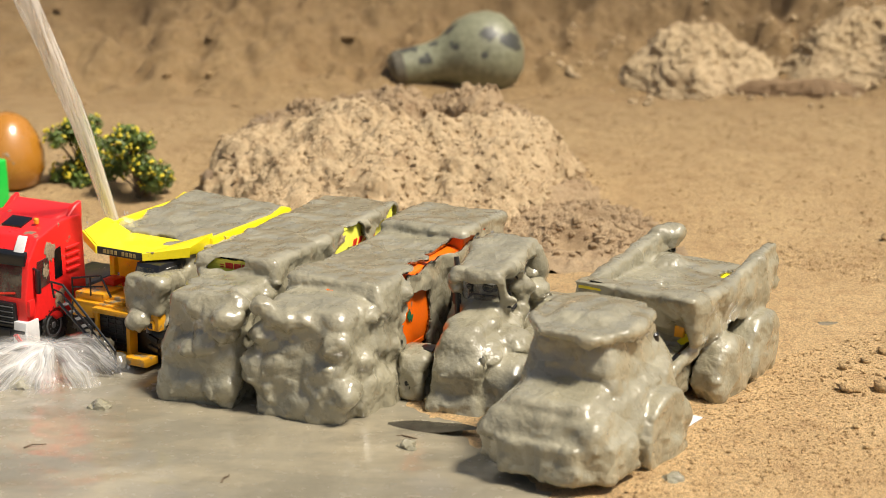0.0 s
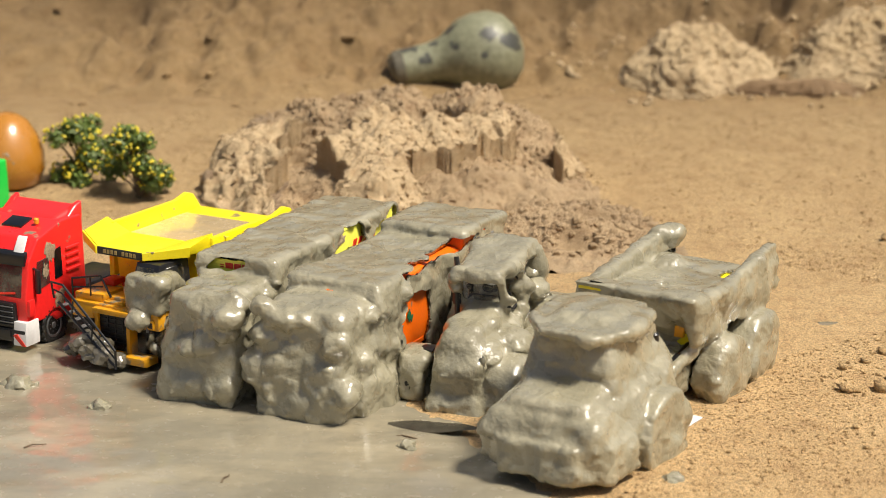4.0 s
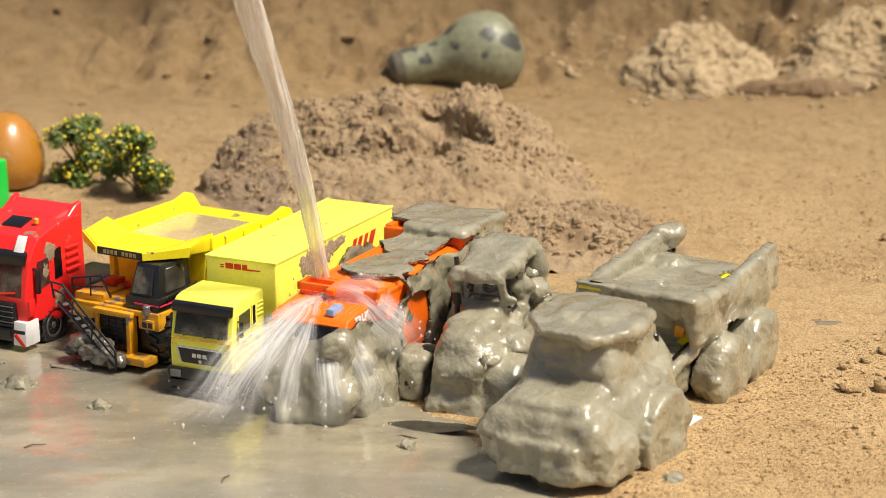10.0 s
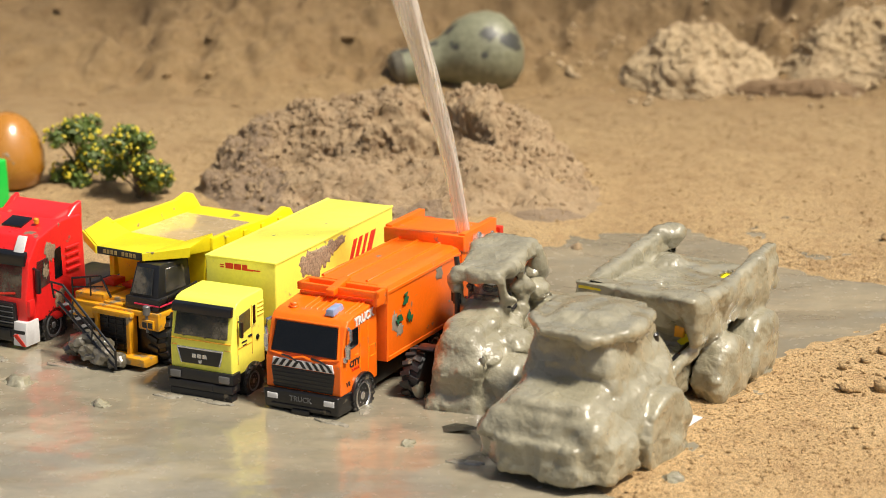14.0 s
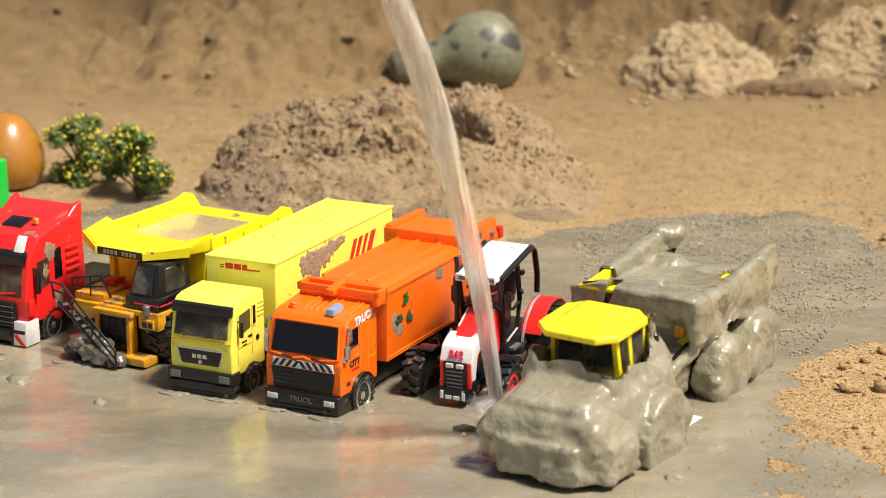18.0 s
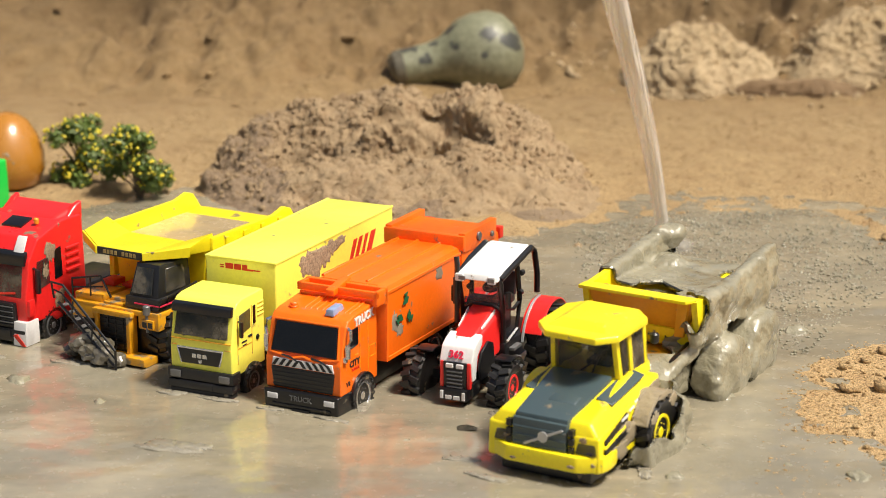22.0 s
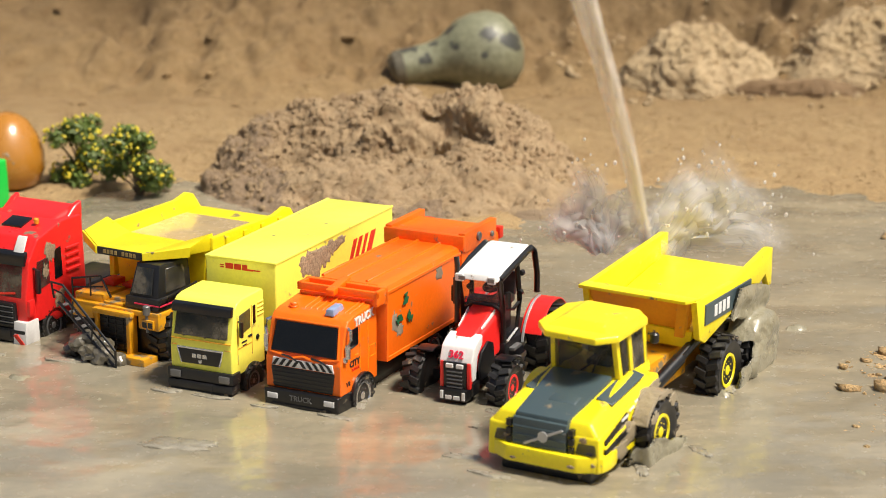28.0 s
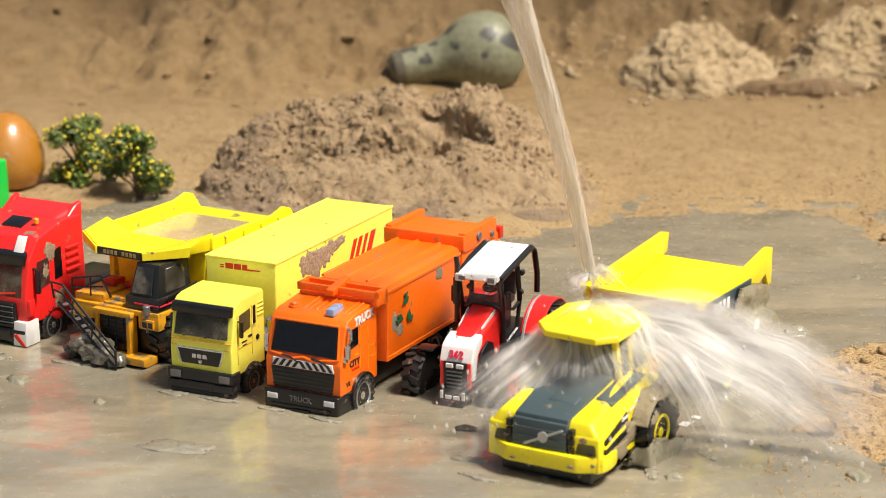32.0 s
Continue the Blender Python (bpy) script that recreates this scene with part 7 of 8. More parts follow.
mud_coat("wet grey mud filling the body of the mining truck", MINING_AT, [hexa([(-41, 64, 60), (36, 64, 60), (37, 150, 60), (-42, 150, 60)], [(-42, 62, 69), (36, 62, 69), (37, 148, 76), (-42, 148, 77)], 2.5),
         block(8, 37, 5, 52, 33, 58, 4), block(30, 44, 50, 130, 20, 70, 4), lumps([(20, 8, 30, 9), (30, 20, 26, 10)], 3), block(6, 36, 40, 62, 52, 69, 4)], 18, mining_time, 5, smooth=3)

# lumps of mud half sunk in the pool; those on the dry side are carried in by the flood
WASHED_IN = []
for k, (x, y, r) in enumerate([(-0.262, 1.190, 9), (-0.205, 1.150, 6), (0.135, 1.085, 8), (0.148, 1.075, 6), (0.168, 1.16, 9), (0.21, 1.30, 7), (0.235, 1.29, 9), (0.30, 1.42, 6), (0.325, 1.245, 7), (0.225, 1.03, 8), (0.19, 1.05, 5), (0.245, 1.05, 6), (0.125, 1.03, 7), (-0.02, 1.085, 5), (0.152, 1.105, 4), (0.160, 1.085, 5), (0.176, 1.098, 4), (0.183, 1.075, 6), (0.205, 1.092, 4), (0.172, 1.045, 5), (0.215, 1.125, 5), (0.205, 1.06, 3.5), (0.148, 1.055, 4)]):
    lump = thing("mud_lump", "small wet lump of grey mud in the pool", "mud lump", pose(x, y, -0.004, 0, 0, 40 * k), "lumps of mud", bm=lumps([(0, 0, 1, r), (r * 0.8, 1, 0, r * 0.6), (-r * 0.6, r * 0.5, 0, r * 0.7)], 20 + k, 3), material=MUD)
    if x > 0.13:
        WASHED_IN.append(lump)

# froth along the feet of the vehicles and adrift on the pool
FROTH = []


def froth(x, y, rz, a, b, when, seed):
    """A flat, ragged patch of froth, half lengths a and b in mm, that comes up at a time."""
    bm = moved(crust([(0, 0, 0, a, b), (0, a * 0.6, b * 0.5, a * 0.5, b * 0.5), (0, -a * 0.7, -b * 0.3, a * 0.4, b * 0.6)], seed, 0.9), Matrix.Rotation(radians(-90), 4, "Y"))
    ob = thing("froth", "ragged patch of pale froth on the muddy pool", "froth", pose(x, y, -0.03, 0, 0, rz), "patches of froth", bm=bm, material=FOAM)
    FROTH.append((ob, x, y, rz, when))


for k, (at, x, y, rz, a, b, when) in enumerate(((BOX_AT, -18, -6, 90, 9, 4, 9.5), (BOX_AT, 14, -5, 90, 12, 3, 10.5), (REFUSE_AT, 20, -8, 80, 11, 3, 12.5), (REFUSE_AT, 27, 20, 20, 9, 4, 13.2), (REFUSE_AT, -22, -8, 90, 8, 2.5, 14.0),
                                              (MINING_AT, -20, -16, 90, 13, 5, 9.0), (MINING_AT, -70, -30, 70, 9, 5, 4.0), (TRACTOR_AT, 30, -6, 60, 8, 4, 17.0), (HAULER_AT, 42, 40, 20, 10, 4, 20.5), (HAULER_AT, -30, -12, 80, 12, 3, 20.5), (HAULER_AT, 30, 190, 20, 12, 5, 23.0), (HAULER_AT, 60, 80, 40, 9, 4, 21.5))):
    p = at @ Vector((x * MM, y * MM, 0))
    froth(p.x, p.y, rz - 25, a, b, when, 60 + k)
froth(-0.150, 1.075, 75, 20, 9, 18.5, 81)
froth(0.012, 1.055, 70, 10, 4, 13.4, 84)

# ---------------------------------------------------------------- the pouring jet and its splashes
def jet_stream():
    """A falling stream from its foot (origin) upwards, leaning more the higher it is."""
    rows, seg, length = 90, 20, 620.0
    verts, faces = [], []
    for i in range(rows + 1):
        s = length * i / rows
        r = 4.2 + 3.6 * min(1.0, s / 190.0)
        bend = -0.00042 * s * s
        for k in range(seg):
            a = 2 * math.pi * k / seg
            q = r * (1 + 0.16 * noise.noise(Vector((math.cos(a) * 1.3, math.sin(a) * 1.3, s * 0.022))) + 0.07 * noise.noise(Vector((math.cos(a) * 3, math.sin(a) * 3, s * 0.06))))
            if i == 0:
                q *= 1.25
            verts.append(((bend + q * math.cos(a)) * MM, q * math.sin(a) * MM, s * MM))
    for i in range(rows):
        for k in range(seg):
            faces.append((i * seg + k, i * seg + (k + 1) % seg, (i + 1) * seg + (k + 1) % seg, (i + 1) * seg + k))
    return from_lists(verts, faces)


def spray(seed, n, up, out, drop, drops, width=1.0, life=1.0):
    """Threads of water thrown from the origin: speeds in mm, drop for the fall; beads off their ends."""
    rng = random.Random(seed)
    verts, faces, seg = [], [], 5
    ico = bmesh.new()
    bmesh.ops.create_icosphere(ico, subdivisions=1, radius=1.0)
    iv, jf = [v.co.copy() for v in ico.verts], [[v.index for v in f.verts] for f in ico.faces]
    ico.free()

    def at(vx, vy, vz, s):
        return Vector((vx * s, vy * s, vz * s - drop * s * s))
    for _ in range(n):
        a = rng.uniform(0, 6.2832)
        sp = out * rng.uniform(0.25, 1.0)
        vx, vy, vz = sp * math.cos(a), sp * math.sin(a), up * rng.uniform(0.3, 1.0)
        s0 = rng.uniform(0.0, 0.5)
        s1 = min(life, s0 + rng.uniform(0.25, 0.6))
        r0 = rng.uniform(0.5, 1.7) * width
        base = len(verts)
        m = 9
        for i in range(m):
            f = i / (m - 1)
            p = at(vx, vy, vz, s0 + (s1 - s0) * f)
            d = (at(vx, vy, vz, s0 + (s1 - s0) * f + 0.02) - p).normalized()
            u = d.cross(Vector((0.3, 0.9, 0.2))).normalized()
            w = d.cross(u)
            r = r0 * (math.sin(math.pi * min(1, f * 0.9 + 0.08)) * 0.8 + 0.2) * (1 + 0.4 * noise.noise(p * 0.12))
            for k in range(seg):
                t = 2 * math.pi * k / seg
                verts.append(tuple((p + u * (r * math.cos(t)) + w * (r * 0.6 * math.sin(t))) * MM))
        for i in range(m - 1):
            for k in range(seg):
                faces.append((base + i * seg + k, base + i * seg + (k + 1) % seg, base + (i + 1) * seg + (k + 1) % seg, base + (i + 1) * seg + k))
    for _ in range(drops):
        a = rng.uniform(0, 6.2832)
        sp = out * rng.uniform(0.3, 1.35)
        p = at(sp * math.cos(a), sp * math.sin(a), up * rng.uniform(0.4, 1.25), rng.uniform(0.3, 1.1) * life)
        r = rng.uniform(0.3, 1.1) * width ** 0.5
        base = len(verts)
        verts += [tuple((p + Vector((v.x * r, v.y * r, v.z * r * rng.uniform(1.0, 1.8)))) * MM) for v in iv]
        faces += [[i + base for i in f] for f in jf]
    return from_lists(verts, faces)


def tongue(seed, start, end, arch, w0, w1):
    """A torn sheet of water in flight from start to end (mm), arched over its way, curved across, widening from w0 to w1."""
    rng = random.Random(seed)
    a, d = Vector(start), Vector(end) - Vector(start)
    twist, m, k = rng.uniform(-0.6, 0.6), 18, 8
    bm = bmesh.new()
    uvs = bm.loops.layers.uv.new("UVMap")
    grid = []
    for i in range(m + 1):
        s = i / m
        p = a + d * s + Vector((0, 0, 4 * arch * s * (1 - s)))
        tan = (d + Vector((0, 0, 4 * arch * (1 - 2 * s)))).normalized()
        u = tan.cross(Vector((math.sin(twist), math.cos(twist), 0.15))).normalized()
        w = tan.cross(u)
        half = (w0 + (w1 - w0) * s) * 0.78 * (1 + 0.35 * noise.noise(Vector((seed * 3.1, s * 4, 0))))
        p = p + u * (half * 0.5 * noise.noise(Vector((seed * 1.7, s * 3, 5))))
        row = []
        for j in range(k + 1):
            q = (j / k * 2 - 1)
            bulge = half * (0.45 * (1 - q * q) + 0.25 * noise.noise(Vector((q * 2, s * 5, seed))))
            row.append(bm.verts.new((p + u * (q * half) + w * bulge) * MM))
        grid.append(row)
    for i in range(m):
        for j in range(k):
            fc = bm.faces.new((grid[i][j], grid[i][j + 1], grid[i + 1][j + 1], grid[i + 1][j]))
            fc.smooth = True
            for lp, (x, y) in zip(fc.loops, ((j, i), (j + 1, i), (j + 1, i + 1), (j, i + 1))):
                lp[uvs].uv = (x / k, y / m)
    return bm


def beads(seed, tongues, n, size):
    """Drops torn off the far ends of the tongues."""
    rng = random.Random(seed)
    verts, faces = [], []
    ico = bmesh.new()
    bmesh.ops.create_icosphere(ico, subdivisions=1, radius=1.0)
    iv, jf = [v.co.copy() for v in ico.verts], [[v.index for v in f.verts] for f in ico.faces]
    ico.free()
    for _ in range(n):
        dx, dy, dz, arch, w0, w1 = rng.choice(tongues)
        s = rng.uniform(0.35, 1.12)
        p = Vector((dx * s, dy * s, dz * s + 4 * arch * s * (1 - s))) + Vector([rng.gauss(0, 0.3) * (w0 + w1 * s) for _ in range(3)])
        r = size * rng.uniform(0.25, 1.0) ** 2
        base = len(verts)
        verts += [tuple((p + Vector((v.x * r, v.y * r, v.z * r * 1.3))) * MM) for v in iv]
        faces += [[i + base for i in f] for f in jf]
    return from_lists(verts, faces)


def splash(label, tongues, n, size=0.9, water=VEIL, layers=2, seed=[30]):
    """Water thrown out from the origin: tongues (dx, dy, dz, arch, width at the start, width at the end) in mm, and n drops."""
    seed[0] += 20
    t = thing("water_splash", label, "splash", pose(0, 1.3, -0.5), "water splashes")
    for i, (dx, dy, dz, arch, w0, w1) in enumerate(tongues):
        part("tongue", tongue(seed[0] + i, (0, 0, 0), (dx, dy, dz), arch, w0, w1), water, t, "torn sheet of white water")
        for q in range(layers - 1):
            side = (0.25, -0.3, 0.1, -0.1)[q]
            part("tongue", tongue(seed[0] + i + 400 * (q + 1), (0, 0, 0), (dx * (0.82 + 0.1 * q) + w1 * side, dy * 0.86, dz * (0.92 - 0.14 * q)), arch * 1.25 + 2, w0 * 1.1, w1 * 0.8), water, t, "torn sheet of white water")
    tagged(part("spray", beads(seed[0], tongues, n, size * 1.25), SPRAY, t, "flying drops of water"), kind="stuff")
    return t


jet = thing("water_jet", "stream of hose water pouring down on the toys", "water jet", pose(0, 0, 0.5))
part("stream", jet_stream(), JET, jet, "leaning clear stream with pale streaks")
for i, (dx, dy) in enumerate(((-20, -6), (-12, -16), (6, -18), (19, -8), (-18, 8), (17, 10))):
    part("tongue", tongue(i, (0, 0, 1), (dx * 0.8, dy * 0.8, -4), 4, 4, 9), VEIL, jet, "torn water round the foot of the stream")
tagged(part("spray", spray(3, 3, 26, 34, 46, 70, 0.5), SPRAY, jet, "small drops round the foot"), kind="stuff")

FAN_LEFT = splash("wide fan of white water falling to one side", [(-150, -70, -52, 12, 6, 38), (-110, -85, -55, 12, 6, 34), (-70, -95, -55, 10, 6, 30), (-30, -95, -55, 10, 5, 28), (20, -80, -55, 8, 5, 26), (60, -50, -55, 8, 4, 22), (75, -20, -40, 14, 3, 12)], 200, water=THIN_VEIL)
FAN_BOTH = splash("fan of white water falling to both sides", [(-85, -75, -55, 10, 6, 26), (-62, -85, -55, 10, 5, 26), (-32, -85, -55, 8, 5, 22), (48, -22, -32, 14, 5, 26), (60, -10, -24, 16, 3, 14), (34, -65, -55, 9, 4, 20), (5, -80, -55, 8, 3, 18)], 200, water=THIN_VEIL)
UMBRELLA = splash("umbrella of water spreading all round and falling", [(-78, -45, -66, 20, 3, 20), (-70, -86, -66, 24, 4, 17), (-36, -112, -66, 30, 3, 15), (2, -116, -66, 32, 2, 12), (40, -108, -66, 30, 3, 14), (74, -84, -66, 24, 3, 19), (88, -40, -64, 20, 3, 18), (74, 4, -50, 22, 3, 14), (-60, 0, -30, 20, 3, 12)], 260, water=THIN_VEIL)
FAN_RIGHT = splash("great white sheet of water thrown far to one side", [(150, -48, -62, 16, 16, 40), (172, -62, -70, 14, 12, 50), (168, -20, -62, 16, 10, 34), (118, -80, -68, 12, 12, 44), (72, -75, -68, 12, 10, 34), (24, -62, -42, 10, 10, 40), (-10, -62, -42, 10, 10, 40), (-44, -45, -50, 12, 8, 30), (-72, -55, -64, 10, 6, 26), (-90, -20, -60, 10, 4, 18)], 320, 1.1, water=THIN_VEIL)
COLUMN = splash("tall column of white water shooting up beside the jet", [(-26, 6, 186, 2, 15, 17), (-20, 4, 120, 2, 22, 18), (-8, 0, 50, 4, 22, 34), (22, 8, 44, 8, 16, 34), (56, 20, 14, 14, 10, 26), (-14, 4, 200, 4, 3, 7), (86, 10, 16, 10, 8, 22)], 160, 1.9, layers=4)
BURST_A = splash("upward burst of white water and drops", [(-26, 2, 40, 4, 9, 24), (-10, 0, 62, 3, 8, 16), (10, 4, 40, 4, 8, 22), (-36, 0, 18, 6, 8, 22), (26, 2, 22, 6, 8, 18)], 150, 1.2, layers=4)
BURST_B = splash("slanting burst of white water with scattered drops", [(58, 0, 62, 4, 14, 34), (34, 4, 64, 4, 10, 30), (76, 0, 40, 8, 12, 32), (8, 2, 40, 4, 8, 22), (84, -6, 8, 14, 6, 20)], 170, 1.2, layers=4)
MIST = splash("low streaks of spray driven off a roof", [(-122, 4, 16, 8, 5, 24), (-92, 0, 28, 8, 6, 30), (-66, 6, 10, 6, 6, 24), (60, 0, 10, 4, 4, 12), (104, 10, 80, 2, 1, 4), (46, -4, 22, 5, 3, 12)], 110, layers=4)
LOW_SPRAY = splash("low churn of white water over the pool", [(-66, -18, -26, 7, 10, 30), (-36, -40, -30, 6, 8, 26), (-4, -46, -30, 5, 8, 22), (30, -30, -28, 6, 7, 20), (48, -6, -22, 8, 5, 16)], 130, water=THIN_VEIL)
DROPS = thing("water_splash", "scatter of flying water drops", "splash", pose(0.4, 1.3, -0.5), "water splashes")
tagged(part("spray", spray(15, 2, 190, 190, 120, 420, 1.3, 0.9), SPRAY, DROPS, "flying drops of water"), kind="stuff")


# ---------------------------------------------------------------- what moves
def throw_up(ob, events, deep=-0.16):
    """Water that leaps out of the pool at each event (seconds, place, turn) and falls back into it."""
    x, y, rz = events[0][1], events[0][2], events[0][4]
    rows = [(0.0, pose(x, y, deep, 0, 0, rz))] if events[0][0] > 0.3 else []
    for t, x, y, z, rz in events:
        low = pose(x, y, deep, 0, 0, rz)
        if t > 0.3:
            rows.append((t - 0.22, low))
        rows += [(max(0.0, t - 0.1), pose(x, y, z + 0.002, 0, 0, rz)), (t + 0.1 if t < 31.9 else 32.0, pose(x, y, z - 0.004, 0, 0, rz + 3))]
        if t < 31.7:
            rows.append((t + 0.26, low))
    if rows[-1][0] < 32:
        rows.append((32.0, rows[-1][1]))
    walk(ob, rows)


def motions():
    levels = [(0, -0.0030), (9, -0.0030), (11, -0.0024), (12, -0.0016), (12.8, -0.0013), (14.5, -0.0012), (17, -0.0002), (19, 0.0003), (21, 0.0006), (23, 0.0010), (24, 0.0021), (28, 0.0022), (29.3, 0.0019), (30.2, 0.0006), (32, 0.0004)]
    walk(water, [(t, pose(0, 0, z)) for t, z in levels])
    def level_at(t):
        return float(np.interp(t, [p[0] for p in levels], [p[1] for p in levels]))
    for ob, x, y, rz, when in FROTH:
        walk(ob, [(0.0, pose(x, y, -0.03, 0, 0, rz)), (when, pose(x, y, -0.03, 0, 0, rz)), (when + 0.6, pose(x, y, level_at(when + 0.6) + 0.0003, 0, 0, rz))]
             + [(t, pose(x + 0.003 * math.sin(t + rz), y, level_at(t) + 0.0003, 0, 0, rz + 4 * math.sin(t * 0.7))) for t in (11.0, 14.5, 19.0, 23.0, 24.0, 28.0, 30.2, 32.0) if t > when + 0.8])
    # the jet's foot and its lean
    rows = [(0.0, -0.2177, 1.3097, 0.066, -11.0), (0.5, -0.225, 1.34, 0.068, -5.9), (1.0, -0.1989, 1.4302, 0.064, -9.1), (1.5, -0.1926, 1.413, 0.064, -7.3), (2.0, -0.1945, 1.4062, 0.064, -13.2),
            (2.5, -0.1675, 1.3947, 0.066, -6.5), (3.0, -0.2162, 1.3401, 0.066, -7.6), (3.2, -0.3169, 1.3402, 0.06, -3.3), (3.5, -0.4196, 1.3854, 0.04, -5.3), (4.2, -0.3562, 1.3701, 0.04, -4.6),
            (4.8, -0.1352, 1.2942, 0.072, -8.0), (5.5, -0.1036, 1.3091, 0.072, -10.3), (6.0, -0.1482, 1.2092, 0.058, -4.5), (6.5, -0.1601, 1.2736, 0.066, -4.9), (7.0, -0.1143, 1.3493, 0.072, -5.8),
            (7.5, -0.0996, 1.343, 0.072, -7.2), (8.0, -0.1576, 1.1767, 0.055, -8.1), (8.5, -0.1855, 1.2098, 0.01, -1.8), (9.0, -0.1481, 1.2086, 0.06, -7.6), (9.5, -0.1457, 1.2023, 0.06, -7.2),
            (10.0, -0.0716, 1.19, 0.06, -7.4), (10.5, -0.1015, 1.1823, 0.035, -7.4), (11.0, -0.0657, 1.1551, 0.058, -8.2), (11.5, -0.0523, 1.2085, 0.068, -11.8), (12.0, -0.0444, 1.2875, 0.068, -9.3),
            (12.5, -0.0081, 1.3557, 0.072, -8.5), (13.0, -0.0328, 1.3168, 0.07, -7.5), (13.5, -0.1325, 1.2658, 0.07, -2.5), (14.0, 0.015, 1.2736, 0.066, -8.9), (14.5, 0.0107, 1.1488, 0.04, -6.6),
            (15.2, 0.0326, 1.175, 0.075, -8.6), (15.9, 0.0223, 1.164, 0.05, -9.4), (16.5, 0.0345, 1.2365, 0.076, -7.8), (17.0, -0.0135, 1.2171, 0.005, -5.8), (17.5, 0.0618, 1.0981, 0.074, -8.8),
            (18.0, 0.0309, 1.0944, 0.02, -6.7), (18.5, 0.0404, 1.069, 0.04, -7.9), (19.0, 0.0333, 1.0709, 0.036, -6.2), (19.5, 0.0476, 1.0398, 0.042, -9.1), (20.0, 0.0726, 1.108, 0.074, -12.3),
            (20.5, 0.0921, 1.4946, 0.002, -11.3), (21.0, 0.0919, 1.201, 0.064, -9.0), (21.5, 0.1004, 1.2298, 0.062, -7.9), (22.0, 0.1449, 1.2814, 0.062, -9.2), (22.5, 0.1605, 1.2542, 0.06, -12.9),
            (23.0, 0.1356, 1.2337, 0.062, -10.6), (23.5, 0.1071, 1.2605, 0.062, -4.8), (24.0, 0.1497, 1.2542, 0.06, -8.5), (24.5, 0.1759, 1.19, 0.06, -10.6), (25.0, 0.0922, 1.2195, 0.066, -11.4),
            (25.5, 0.1295, 1.5112, 0.002, -9.0), (26.2, 0.1303, 1.2337, 0.062, -8.9), (27.0, 0.0823, 1.108, 0.074, -9.9), (27.5, 0.1657, 1.261, 0.06, -11.3), (28.0, 0.1324, 1.2744, 0.062, -11.3),
            (28.5, 0.0626, 1.1136, 0.074, -10.8), (29.0, 0.1018, 1.2073, 0.064, -7.1), (29.5, -0.0814, 1.3557, 0.072, -9.9), (30.0, -0.2426, 1.2533, 0.064, -5.6), (30.5, -0.246, 1.2957, 0.02, -1.4),
            (31.0, -0.218, 1.3964, 0.066, -9.7), (31.5, -0.1696, 1.413, 0.064, -9.7), (31.85, 0.080, 1.1762, 0.074, -10.8), (32.0, 0.0879, 1.1662, 0.074, -11.0)]
    walk(jet, [(t, pose(x, y, z, 14.0, lean, 0)) for t, x, y, z, lean in rows])
    throw_up(LOW_SPRAY, [(0.0, -0.245, 1.215, 0.012, 0), (3.2, -0.16, 1.16, 0.03, -10), (9.5, -0.16, 1.13, 0.03, 20), (12.0, 0.005, 1.215, 0.055, 20), (17.7, 0.0, 1.075, 0.018, -20), (18.5, 0.012, 1.045, 0.02, 10), (19.2, 0.01, 1.03, 0.018, 0), (21.0, 0.185, 1.175, 0.035, 30)])
    throw_up(FAN_LEFT, [(0.6, -0.23, 1.24, 0.055, 0), (6.0, -0.145, 1.185, 0.054, 0), (8.0, -0.153, 1.155, 0.05, 12)])
    throw_up(FAN_BOTH, [(5.4, -0.11, 1.29, 0.07, 30), (10.0, -0.072, 1.172, 0.057, 0), (11.6, -0.054, 1.19, 0.06, 15), (16.4, 0.034, 1.21, 0.07, -10), (23.7, 0.15, 1.235, 0.06, 20), (26.3, 0.125, 1.22, 0.06, 10), (29.5, -0.08, 1.33, 0.068, 0)])
    throw_up(UMBRELLA, [(4.9, -0.134, 1.28, 0.066, 0), (15.3, 0.032, 1.16, 0.07, 40), (17.5, 0.062, 1.09, 0.068, 20), (20.0, 0.073, 1.098, 0.070, 0), (20.6, 0.075, 1.10, 0.070, 50), (27.0, 0.083, 1.10, 0.070, 15), (28.5, 0.063, 1.10, 0.070, 30)])
    throw_up(FAN_RIGHT, [(19.5, 0.05, 1.03, 0.036, 10), (32.0, 0.086, 1.105, 0.076, 0)], -0.14)
    throw_up(COLUMN, [(22.2, 0.19, 1.29, 0.04, 150), (24.0, 0.092, 1.262, 0.052, 0)], -0.26)
    throw_up(BURST_A, [(2.5, -0.165, 1.41, 0.062, 0), (12.0, -0.022, 1.30, 0.066, 0), (13.5, -0.13, 1.27, 0.066, 30), (22.5, 0.155, 1.265, 0.056, 10), (25.0, 0.088, 1.245, 0.060, 0), (28.0, 0.102, 1.27, 0.060, 0), (31.0, -0.222, 1.38, 0.064, 0)])
    throw_up(BURST_B, [(0.5, -0.225, 1.36, 0.062, 0), (3.0, -0.205, 1.37, 0.062, 0), (23.5, 0.13, 1.255, 0.058, 0), (25.0, 0.16, 1.252, 0.055, 0), (28.0, 0.136, 1.285, 0.05, 0), (29.0, 0.164, 1.272, 0.052, -8), (31.0, -0.20, 1.40, 0.062, 0)])
    throw_up(MIST, [(3.0, -0.17, 1.38, 0.066, 0), (7.0, -0.118, 1.36, 0.068, 0), (13.0, -0.035, 1.325, 0.068, 0), (31.0, -0.13, 1.38, 0.062, 180), (31.6, -0.165, 1.40, 0.064, 0)])
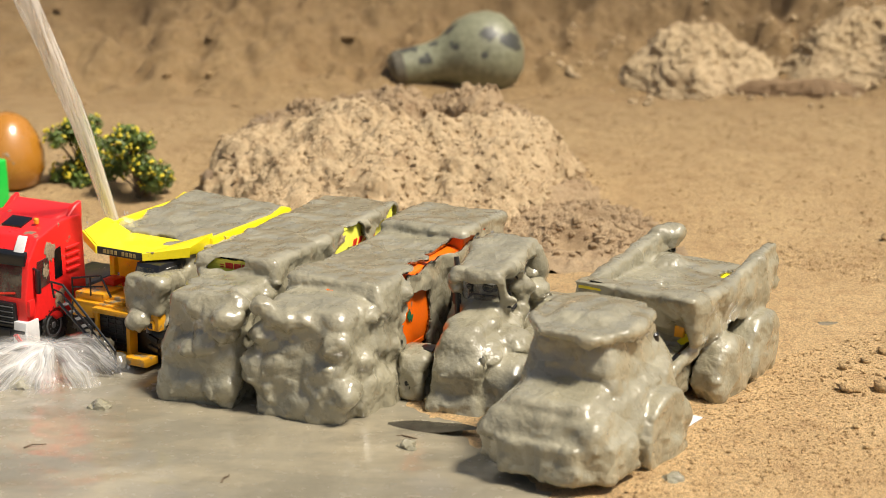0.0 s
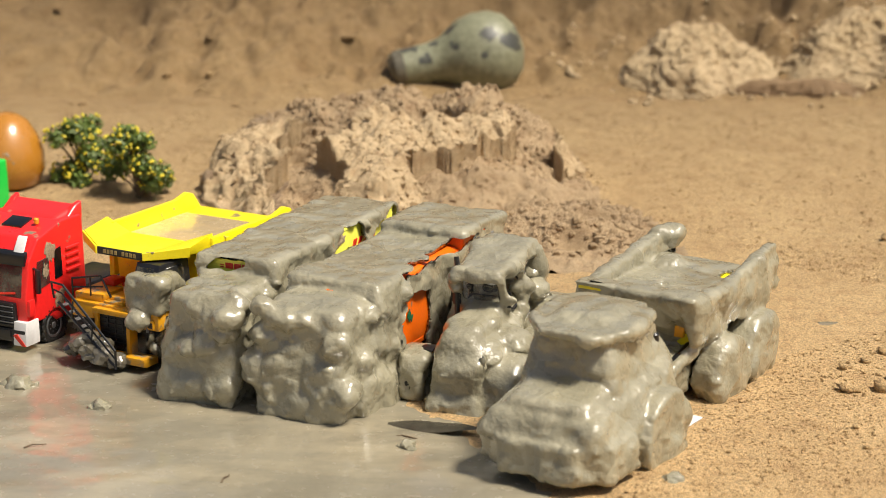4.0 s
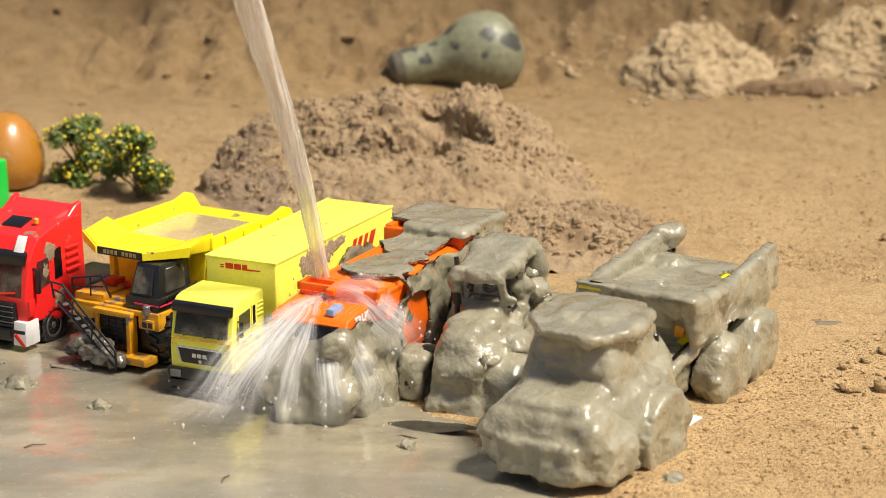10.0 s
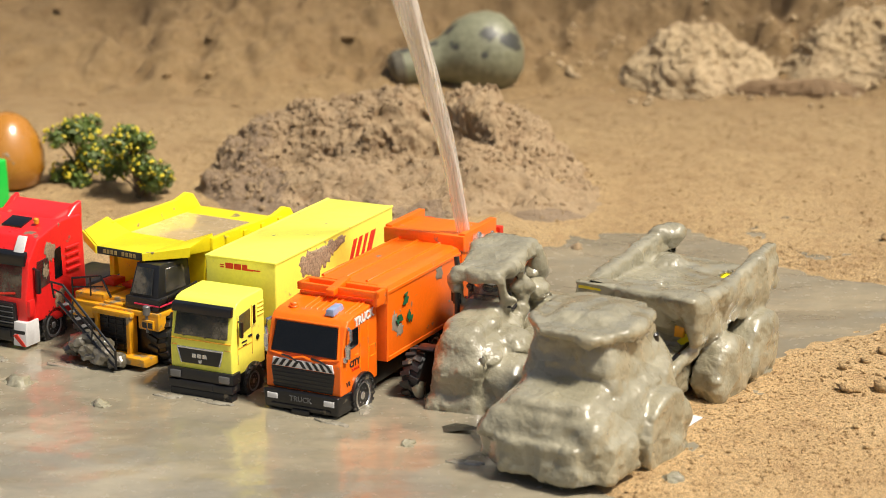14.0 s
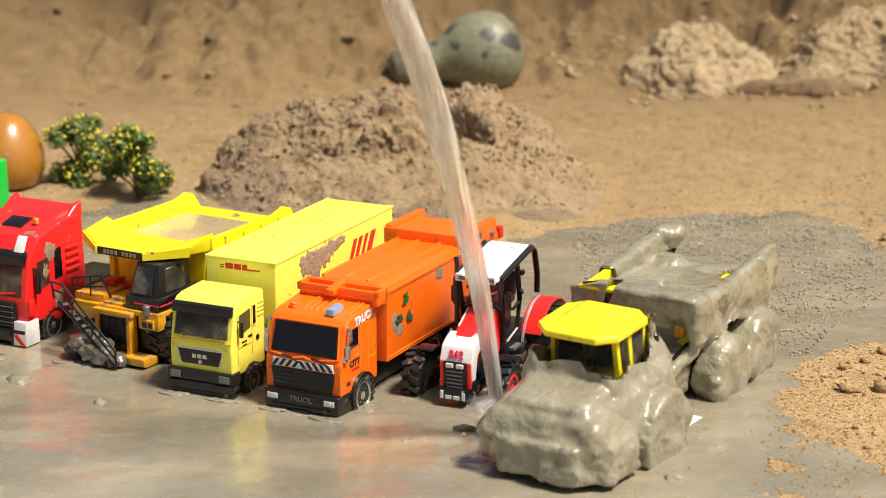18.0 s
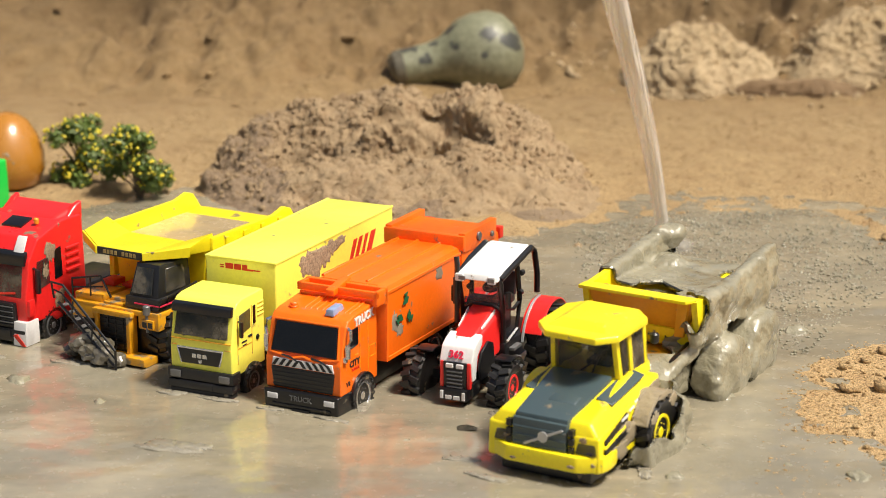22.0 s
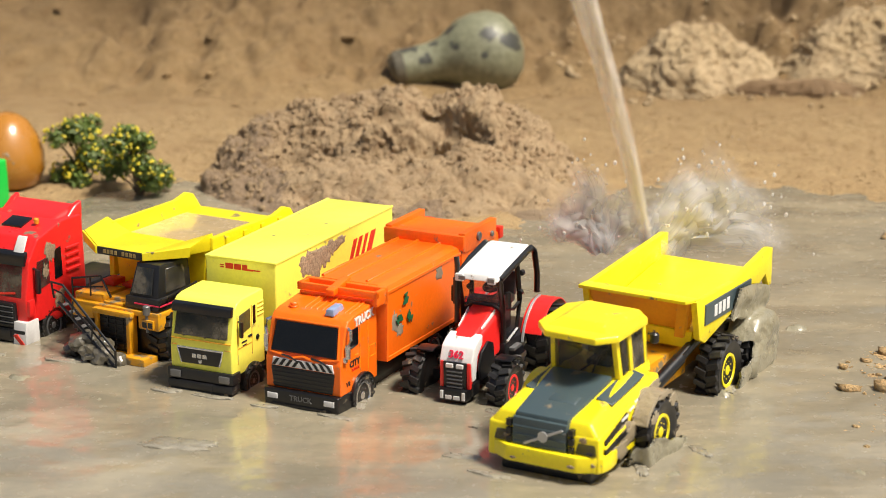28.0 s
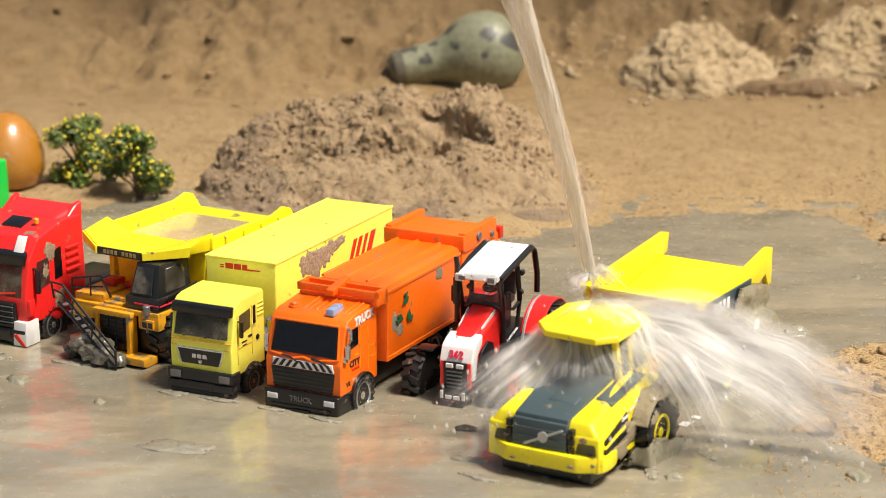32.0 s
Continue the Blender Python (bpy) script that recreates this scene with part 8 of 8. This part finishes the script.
    throw_up(DROPS, [(0.5, -0.187, 1.348, 0.05, 0), (2.5, -0.151, 1.371, 0.06, 0), (13.0, 0.018, 1.34, 0.06, 40), (22.5, 0.192, 1.29, 0.05, 0), (24.5, 0.092, 1.423, 0.03, 0), (31.0, -0.061, 1.288, 0.066, 0), (31.5, 0.029, 1.333, 0.05, 60)], -0.25)
    for k, ob in enumerate(WASHED_IN):
        m = ob.matrix_basis.copy()
        low, t = Matrix.Translation((-0.03, 0.01, -0.03)) @ m, 17.5 + 0.35 * k
        walk(ob, [(0.0, low), (t, low), (t + 0.8, m), (32.0, m)])
    # dry clumps crumble off the heap between 3.4 and 5.6 s
    for k, ob in enumerate(CLUMPS):
        m, t = ob.matrix_basis.copy(), 3.45 + 1.4 * ((k * 11) % 22) / 22
        a, b = Matrix.Translation((0, -0.012, -0.026)) @ m, Matrix.Translation((0, -0.014, -0.11)) @ m
        walk(ob, [(0.0, m), (t, m), (t + 0.35, a), (t + 0.8, b), (32.0, b)])
    walk(SILT, [(0.0, pose(0, 0, -0.012)), (14.2, pose(0, 0, -0.012)), (17.2, pose(0, 0, -0.0008)), (22.4, pose(0, 0, 0.0)), (24.0, pose(0, 0, -0.006)), (32.0, pose(0, 0, -0.006))])
    walk(APRON, [(0.0, pose(0, 0, 0)), (12.3, pose(0, 0, 0)), (13.6, pose(0, -0.004, -0.022)), (32.0, pose(0, -0.004, -0.022))])
    # mud slides off when the jet has been on it
    for ob, t, c, out, top, throw in WASHED:
        t = max(0.3, t)
        a, o = Vector(c), Vector(out)
        rest = pose(*a)
        tilt = Matrix.Rotation(0.5, 4, Vector((0, 0, 1)).cross(o) if o.length > 0.1 else Vector((1, 0, 0)))
        lift = 0.012 * throw if a.z > 0.05 and t > 21 else 0.0
        mid = a + o * (0.010 + lift * 2.5)
        mid.z = a.z * 0.62 + lift
        low = a + o * (0.014 + lift * 4)
        low.z = -(top - a.z) - 0.10
        walk(ob, [(0.0, rest), (t - 0.2, rest), (t, Matrix.Translation(mid) @ tilt), (t + 0.3, Matrix.Translation(low) @ tilt), (32.0, Matrix.Translation(low) @ tilt)])


motions()
